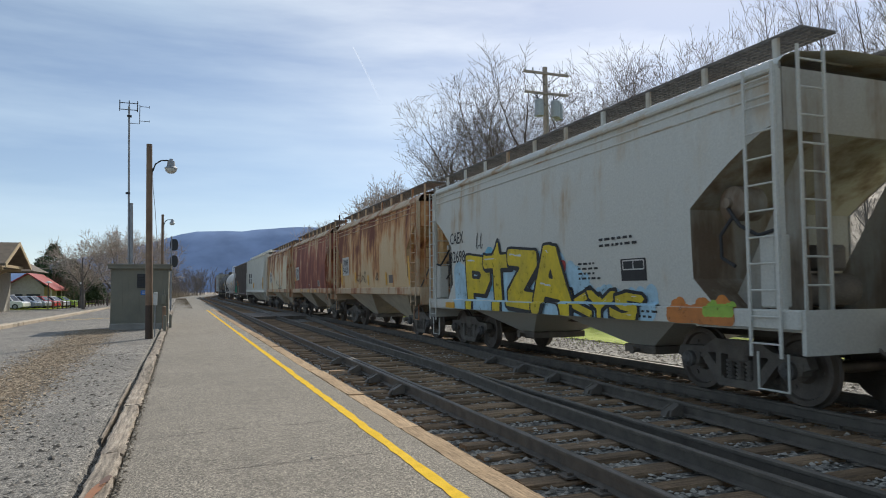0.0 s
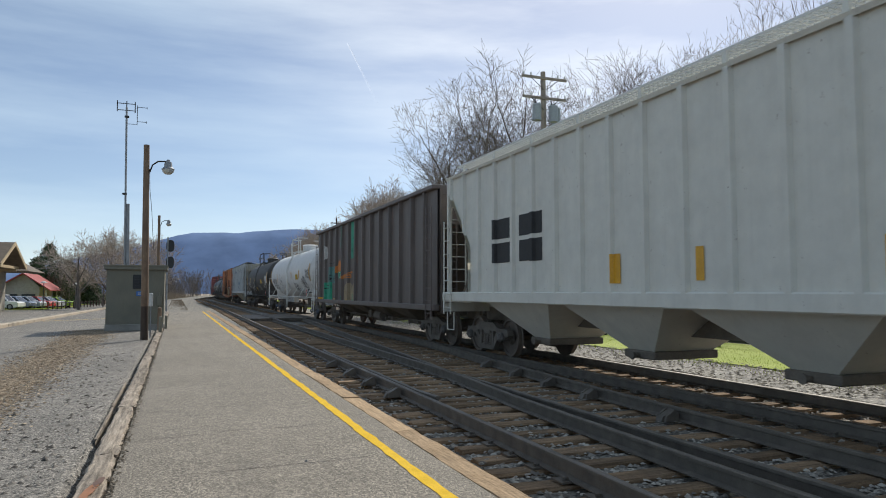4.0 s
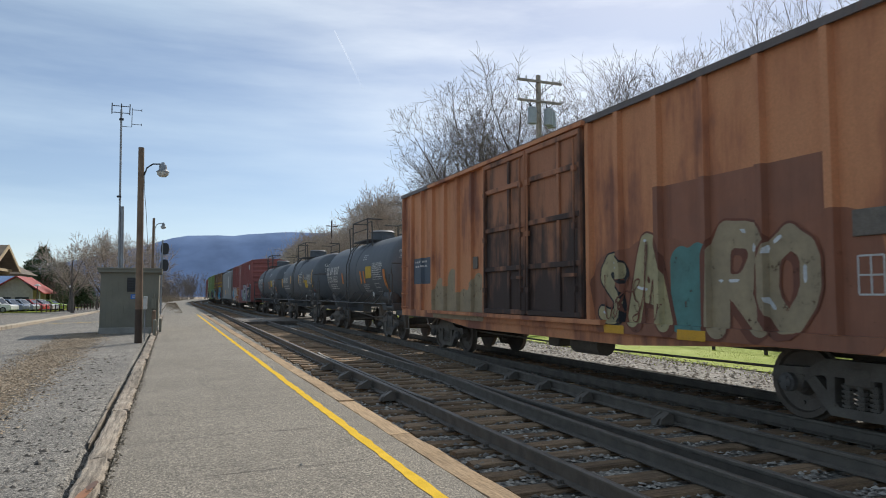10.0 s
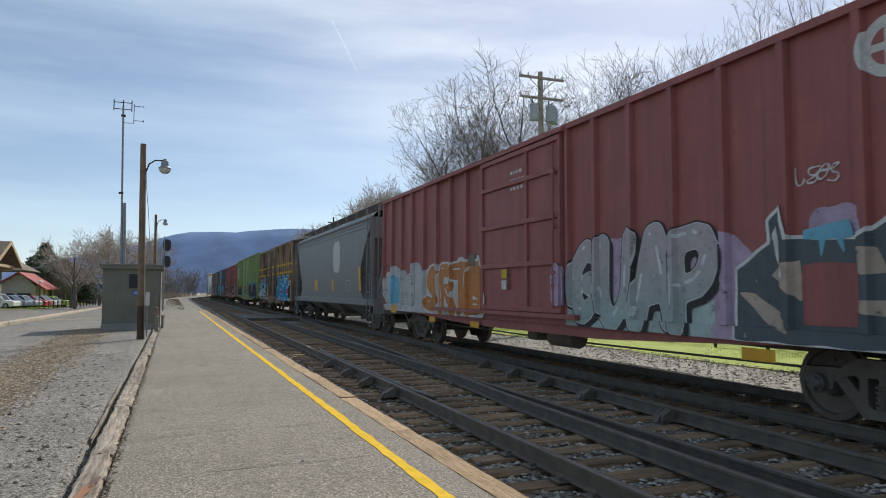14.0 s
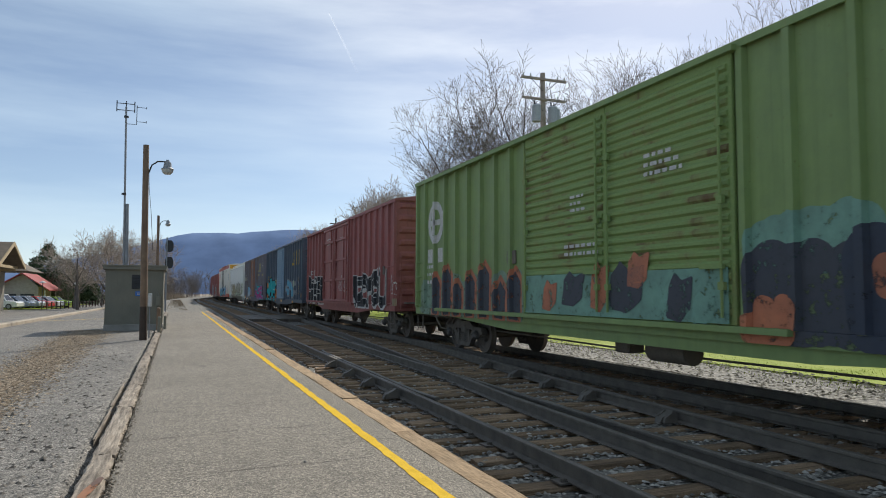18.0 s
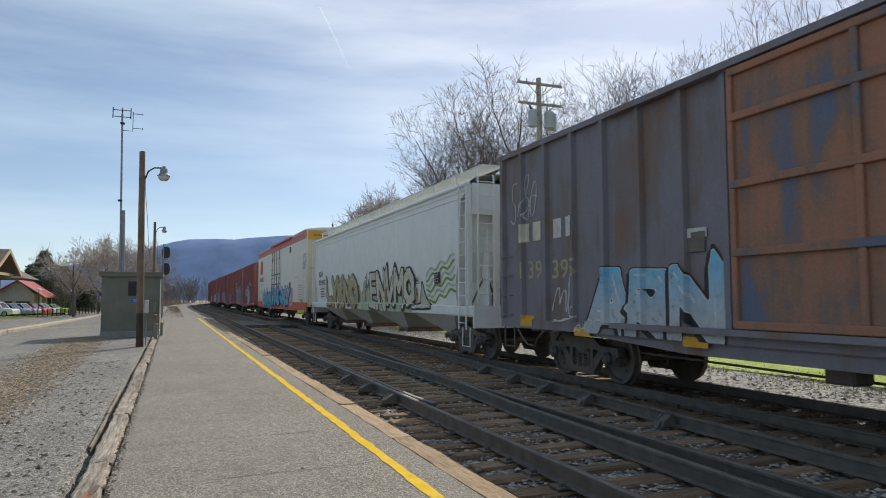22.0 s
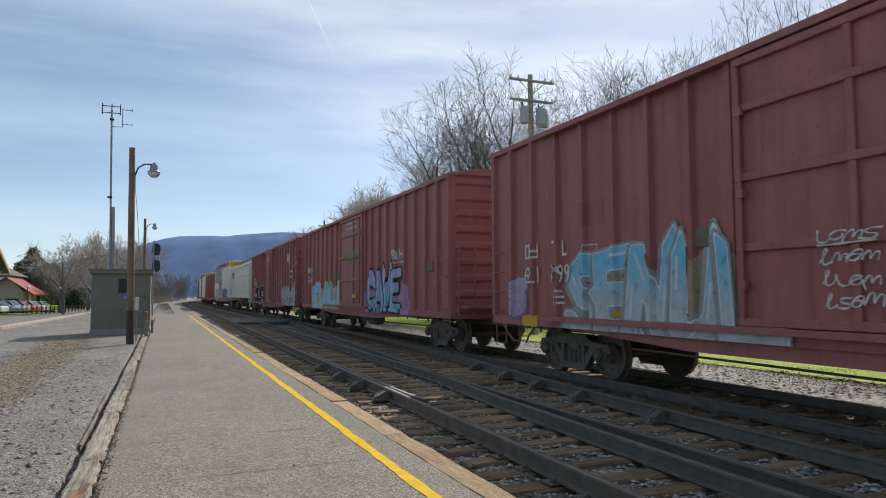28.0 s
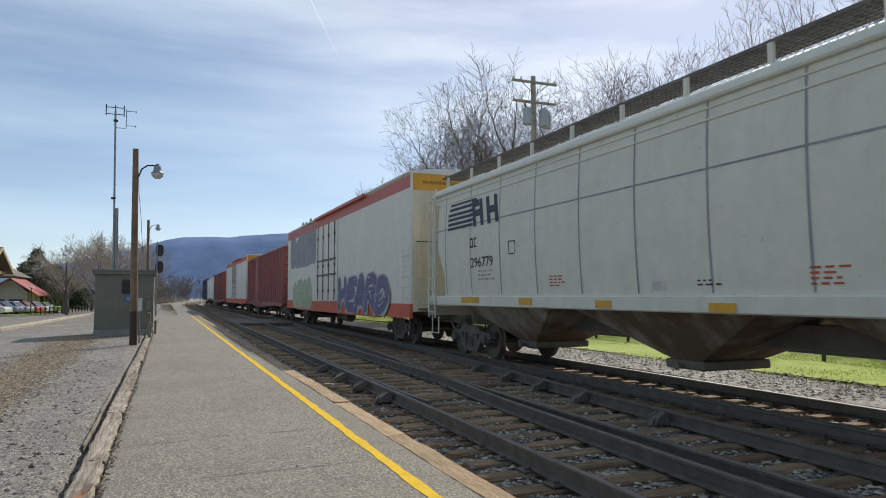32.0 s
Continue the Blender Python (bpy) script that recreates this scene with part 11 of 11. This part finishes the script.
ties = thing("track_ties", "dark creosoted wooden ties under the tracks", "railway ties", kind="structure")
tie_kinds = []
for s in range(5):
    g = Mesh()
    w = 0.115 + 0.006 * s
    beam(g, "x", -1.30, 1.30, w, -0.15, 0.0, 40 + s, 0.007, 8)
    tie_kinds.append(g.data("tie", [M_TIE]))
mid_kinds = []
for s in range(3):
    g = Mesh()
    beam(g, "x", -1.0, 1.0, 0.12, -0.15, 0.0, 60 + s, 0.007, 7)
    mid_kinds.append(g.data("tie", [M_TIE]))
for track, (x_of, n) in enumerate(((lambda y: (rail_a(y) + rail_m(y)) / 2, 170), (lambda y: (rail_c(y) + rail_d(y)) / 2, 130))):
    for i in range(n):
        y = -12.05 + 0.53 * i + random.uniform(-0.04, 0.04)
        part("tie", random.choice(tie_kinds), None, ties, at=pose(x_of(y) + random.uniform(-0.06, 0.06), y, TIE + random.uniform(-0.012, 0.010), 0, random.uniform(-0.3, 0.3), random.uniform(-1.2, 1.2)))
for i in range(66):
    y = 1.4 + 0.53 * i + random.uniform(-0.04, 0.04)
    part("tie", random.choice(mid_kinds), None, ties, at=pose(6.35 + random.uniform(-0.1, 0.1), y, TIE - 0.01 + random.uniform(-0.01, 0.01), 0, 0, random.uniform(-1.5, 1.5)))
far_ties = Mesh()
for x_of, y0 in ((lambda y: (rail_a(y) + rail_m(y)) / 2, 78.4), (lambda y: (rail_c(y) + rail_d(y)) / 2, 57.2)):
    y = y0
    while y < 230:
        x = x_of(y)
        far_ties.box(x - 1.3, x + 1.3, y - 0.12, y + 0.12, TIE - 0.1, TIE + 0.005)
        y += 0.53
tagged(part("far_ties", far_ties, [M_TIE], ties), kind="stuff")

plates = Mesh()
for x_of in (rail_a, rail_m, rail_c, rail_d):
    for i in range(90):
        y = 1.2 + 0.53 * i
        x = x_of(y)
        plates.box(x - 0.17, x + 0.17, y - 0.09, y + 0.09, TIE - 0.002, TIE + 0.016)
        for dx in (-0.12, -0.085, 0.085, 0.12):
            plates.box(x + dx - 0.011, x + dx + 0.011, y - 0.05, y - 0.025, TIE, TIE + 0.045)
tagged(solid("tie_plates", plates, [M_RAILSIDE], "rusty steel tie plates and spikes", "tie plate"), kind="stuff")

g = Mesh()
g.prism([(-0.30, -0.165), (-0.06, -0.165), (-0.035, -0.04), (-0.08, -0.015), (-0.18, -0.06), (-0.26, -0.10)], "y", -0.05, 0.05)
g.prism([(-0.26, -0.16), (-0.05, -0.16), (-0.05, -0.05), (-0.12, -0.02), (-0.24, -0.09)], "y", -0.10, -0.06)
g.prism([(-0.26, -0.16), (-0.05, -0.16), (-0.05, -0.05), (-0.12, -0.02), (-0.24, -0.09)], "y", 0.06, 0.10)
brace_me = g.data("rail_brace", [M_RAILSIDE])
for i, y in enumerate((10.6, 12.1, 13.6, 15.4)):
    solid("rail_brace", brace_me, None, "rusty cast rail brace against the near rail", "rail brace", at=pose(rail_a(y) - 0.02, y, RAIL), group="rail braces")
for y in (7.4, 9.4, 10.9, 12.4, 14.1):
    solid("rail_brace", brace_me, None, "rusty cast rail brace against the crossover rail", "rail brace", at=pose(bend(CROSS_R, y) - 0.02, y, RAIL), group="rail braces")

# boards of the foot crossing
M_PAD = surface("crossing_board", (0.20, 0.165, 0.13), (0.14, 0.115, 0.09), 2.0, 20.0, tint=0.3)
crossing = thing("foot_crossing", "dark timber boards laid between the rails", "crossing", kind="structure")
for x0, x1 in ((rail_a(44) + 0.12, rail_m(44) - 0.1), (rail_m(44) + 0.12, rail_c(44) - 0.12), (rail_c(44) + 0.12, rail_d(44) - 0.12)):
    n = max(3, round((x1 - x0) / 0.26))
    for i in range(n):
        g = Mesh()
        a, b = x0 + (x1 - x0) * i / n, x0 + (x1 - x0) * (i + 1) / n
        g.box(a + 0.008, b - 0.008, 40.5, 47.5, RAIL - 0.2, RAIL - 0.015, 0, 0.01)
        part("board", g, [M_PAD], crossing)


def stones(name, spots, size, mat, label, category, flat=0.7):
    """Many small angular stones in one mesh."""
    shape = [(1, 0, 0.1), (0.3, 0.9, 0), (-0.8, 0.5, 0.1), (-0.7, -0.7, 0), (0.4, -0.9, 0.1), (0.1, 0.1, 0.75)]
    faces = [(0, 1, 5), (1, 2, 5), (2, 3, 5), (3, 4, 5), (4, 0, 5)]
    v, f = [], []
    rnd = random.Random(5)
    for x, y, z in spots:
        s = size * rnd.uniform(0.5, 1.35)
        a = rnd.uniform(0, 6.28)
        c, d = math.cos(a) * s, math.sin(a) * s
        k = len(v)
        for p in shape:
            j = rnd.uniform(0.75, 1.2)
            v.append((x + (p[0] * c - p[1] * d) * j, y + (p[0] * d + p[1] * c) * j, z + p[2] * s * flat * j))
        f += [tuple(k + i for i in face) for face in faces]
    me = bpy.data.meshes.new(name)
    me.from_pydata(v, [], f)
    me.materials.append(mat)
    return solid(name, me, None, label, category, "stuff")


def island_mat(name, base, other):
    """Small loose pieces, each a shade of its own."""
    m, nt, b = node_mat(name)
    geo = nt.nodes.new("ShaderNodeNewGeometry")
    col = ramp(nt, geo.outputs["Random Per Island"], 0.0, 1.0, base, other)
    nt.links.new(col, b.inputs["Base Color"])
    b.inputs["Roughness"].default_value = 0.9
    b.inputs["Specular IOR Level"].default_value = 0.15
    return m


rnd = random.Random(77)
spots = []
for i in range(34000):
    y = 2.6 + 34 * rnd.random() ** 1.9
    x = rnd.uniform(2.5, 9.8)
    if min(abs(x - rail_a(y)), abs(x - rail_m(y)), abs(x - bend(CROSS_L, y)), abs(x - bend(CROSS_R, y))) < 0.07:
        continue
    spots.append((x, y, TIE - 0.062 + 0.035 * rnd.random() + bumpy(x, y, 0.8, 0.022)))
stones("ballast_stones", spots, 0.034, island_mat("ballast_pieces", (0.12, 0.11, 0.095), (0.52, 0.485, 0.42)), "loose grey ballast stones between the ties", "ballast")
spots = []
for i in range(7000):
    y = 8 + 42 * rnd.random() ** 1.3
    x = rail_d(y) + rnd.uniform(-0.35, 4.5)
    spots.append((x, y, TIE - 0.03 - 0.03 * max(0, x - rail_d(y) - 1.5) + 0.03 * rnd.random()))
stones("verge_stones", spots, 0.04, island_mat("verge_pieces", (0.09, 0.08, 0.065), (0.30, 0.27, 0.22)), "pale gravel stones beyond the tracks", "gravel")
spots = []
for i in range(16000):
    y = 2.8 + 26 * rnd.random() ** 1.7
    x = -0.68 - 4.2 * rnd.random() ** 1.4
    spots.append((x, y, left_level(x, y) - 0.002))
stones("yard_gravel", spots, 0.015, island_mat("yard_pieces", (0.11, 0.10, 0.09), (0.42, 0.385, 0.33)), "loose gravel beside the platform", "gravel")
spots = []
for i in range(800):
    y = 3.2 + 16 * rnd.random() ** 1.6
    x = -0.85 - 1.5 * rnd.random() ** 1.6 - 0.04 * y * rnd.random()
    spots.append((x, y, left_level(x, y) - 0.004))
stones("yard_stones", spots, 0.034, island_mat("yard_lumps", (0.05, 0.045, 0.04), (0.24, 0.215, 0.185)), "larger stones scattered on the gravel", "stones")
spots = []
for i in range(5200):
    y = 2.8 + 46 * rnd.random() ** 1.5
    x = (-0.425 + rnd.gauss(0, 0.020)) if i % 2 else (-0.69 + rnd.gauss(0, 0.03))
    spots.append((x, y, 0.002 if i % 2 else left_level(x, y) + 0.004))
stones("edge_dirt", spots, 0.013, island_mat("edge_pieces", (0.05, 0.042, 0.034), (0.22, 0.185, 0.14)), "dark dirt and grit along the timber edging", "dirt")
leaf_v, leaf_f = [], []
for i in range(27000):
    t = rnd.random()
    y = 5.0 + 26 * t ** 1.3
    x = -2.42 - 0.028 * (y - 8) + rnd.gauss(0, 0.22 + 0.008 * y)
    if x > -0.9:
        continue
    z = left_level(x, y) + 0.004
    s, a = rnd.uniform(0.014, 0.040), rnd.uniform(0, 6.28)
    k = len(leaf_v)
    for u, w, h in ((1, 0, 0.3), (0, 0.6, 0.0), (-1, 0, 0.5), (0, -0.6, 0.1)):
        leaf_v.append((x + s * (u * math.cos(a) - w * math.sin(a)), y + s * (u * math.sin(a) + w * math.cos(a)), z + s * h))
    leaf_f.append((k, k + 1, k + 2, k + 3))
me = bpy.data.meshes.new("dry_leaves")
me.from_pydata(leaf_v, [], leaf_f)
me.materials.append(island_mat("leaf_pieces", (0.17, 0.125, 0.085), (0.46, 0.37, 0.265)))
solid("dry_leaves", me, None, "scattered dry brown leaves and chips on the gravel", "leaves", "stuff")
bl_v, bl_f = [], []
for i in range(26000):
    y = 9 + 55 * rnd.random() ** 1.4
    x = rail_d(y) + (4.1 + 8.0 * rnd.random() if i % 12 else 4.2 - 1.6 * rnd.random() ** 2)
    z = TIE - 0.12 - 0.035 * (x - rail_d(y) - 3.6)
    a, h = rnd.uniform(0, 6.28), rnd.uniform(0.03, 0.075)
    k = len(bl_v)
    c, s = math.cos(a) * 0.012, math.sin(a) * 0.012
    bl_v += [(x - c, y - s, z), (x + c, y + s, z), (x + rnd.uniform(-0.04, 0.04), y + rnd.uniform(-0.04, 0.04), z + h)]
    bl_f.append((k, k + 1, k + 2))
me = bpy.data.meshes.new("grass_tufts")
me.from_pydata(bl_v, [], bl_f)
me.materials.append(island_mat("blade_pieces", (0.24, 0.33, 0.03), (0.42, 0.46, 0.06)))
solid("grass_tufts", me, None, "short bright green grass blades", "grass", "stuff")
g = Mesh()
g.add([(0.02, 0, 0), (0, 0.02, 0), (-0.022, 0.004, 0), (0, -0.018, 0), (0, 0, 0.018)], [(0, 1, 4), (1, 2, 4), (2, 3, 4), (3, 0, 4)])
solid("pebble", g, [M_PEB], "small stone lying on the platform", "stone", at=pose(1.083, 6.0, 0.011))


# ---- a vapour trail high in the sky ----
m_trail, nt, b = node_mat("vapour_trail")
nt.nodes.remove(b)
out = next(n for n in nt.nodes if n.type == "OUTPUT_MATERIAL")
tc = nt.nodes.new("ShaderNodeTexCoord").outputs["Object"]
sep = nt.nodes.new("ShaderNodeSeparateXYZ")
nt.links.new(tc, sep.inputs[0])
fade = nt.nodes.new("ShaderNodeMapRange")
fade.inputs["From Min"].default_value, fade.inputs["From Max"].default_value = -330.0, -40.0
fade.inputs["To Min"].default_value, fade.inputs["To Max"].default_value = 0.0, 0.2
nt.links.new(sep.outputs["Y"], fade.inputs["Value"])
puffs = noise_node(nt, tc, 0.05, 4, 0.6)
times = nt.nodes.new("ShaderNodeMath")
times.operation = "MULTIPLY"
nt.links.new(fade.outputs["Result"], times.inputs[0])
nt.links.new(ramp(nt, puffs, 0.3, 0.7, grey(0.4), grey(1.0)), times.inputs[1])
clear, white, both = nt.nodes.new("ShaderNodeBsdfTransparent"), nt.nodes.new("ShaderNodeBsdfTranslucent"), nt.nodes.new("ShaderNodeMixShader")
white.inputs["Color"].default_value = (1, 1, 1, 1)
nt.links.new(times.outputs[0], both.inputs[0])
nt.links.new(clear.outputs[0], both.inputs[1])
nt.links.new(white.outputs[0], both.inputs[2])
nt.links.new(both.outputs[0], out.inputs["Surface"])
g = Mesh()
rows = []
for i in range(25):
    f = i / 24
    cx, cy = 175 * f + 6 * math.sin(2.0 * f), -340 * f
    w = 3.0 + 5.0 * f
    rows.append([(cx - w, cy - w * 0.5, 0), (cx, cy, 3), (cx + w, cy + w * 0.5, 0)])
g.loft(rows, 0, False, False)
TRAIL = solid("vapour_trail", g, [m_trail], "thin white vapour trail of an aircraft", "cloud")
TRAIL.visible_shadow = False


# ---- what moves ----
def gone(t):
    """How far the train has come by t seconds."""
    u = t / 32.0
    return 470.04 * u + 8.81 * u ** 2 - 13.88 * u ** 3 + 3.73 * u ** 4


def on_track(s):
    """The pose of a car whose middle is s metres along the track."""
    if s <= CURVE_Y:
        return pose(TRAIN_X, s, RAIL)
    a = (s - CURVE_Y) / CURVE_R
    return pose(TRAIN_X + CURVE_R * (1 - math.cos(a)), CURVE_Y + CURVE_R * math.sin(a), RAIL, 0, 0, -math.degrees(a))


def trail_pose(azimuth, height):
    """Far off along a bearing, turned to face the platform."""
    a, e = radians(azimuth), radians(height)
    way = Vector((math.sin(a) * math.cos(e), math.cos(a) * math.cos(e), math.sin(e)))
    return look(EYE + way * 4000, EYE + way * 8000)


def motions():
    for car, start in CARS.values():
        walk(car, [(t, on_track(start - gone(t))) for t in [float(k) for k in range(0, 33)]])
    for wheel, dy, index, along in SPINNERS:
        start = CARS[index][1] + along
        seen = [t / 30 for t in range(0, 961) if -6 < start - gone(t / 30) < 34]
        rows = []
        if seen:
            if seen[0] > 0:
                rows.append((0.0, pose(0, dy, WHEEL_R)))
            for t in seen:
                turn = (gone(t) - gone(seen[0])) / WHEEL_R
                rows.append((t, pose(0, dy, WHEEL_R, math.degrees(turn))))
            if seen[-1] < SECONDS:
                rows.append((SECONDS, rows[-1][1]))
            walk(wheel, rows)
    walk(TRAIL, [(t, trail_pose(a, e)) for t, a, e in ((0.0, 13.524, 19.72), (6.0, 12.918, 20.539), (9.0, 12.54, 21.192), (13.0, 12.169, 21.737), (19.0, 11.47, 22.645), (23.0, 11.075, 23.415), (28.0, 10.9, 23.492), (32.0, 10.811, 23.725))])


motions()
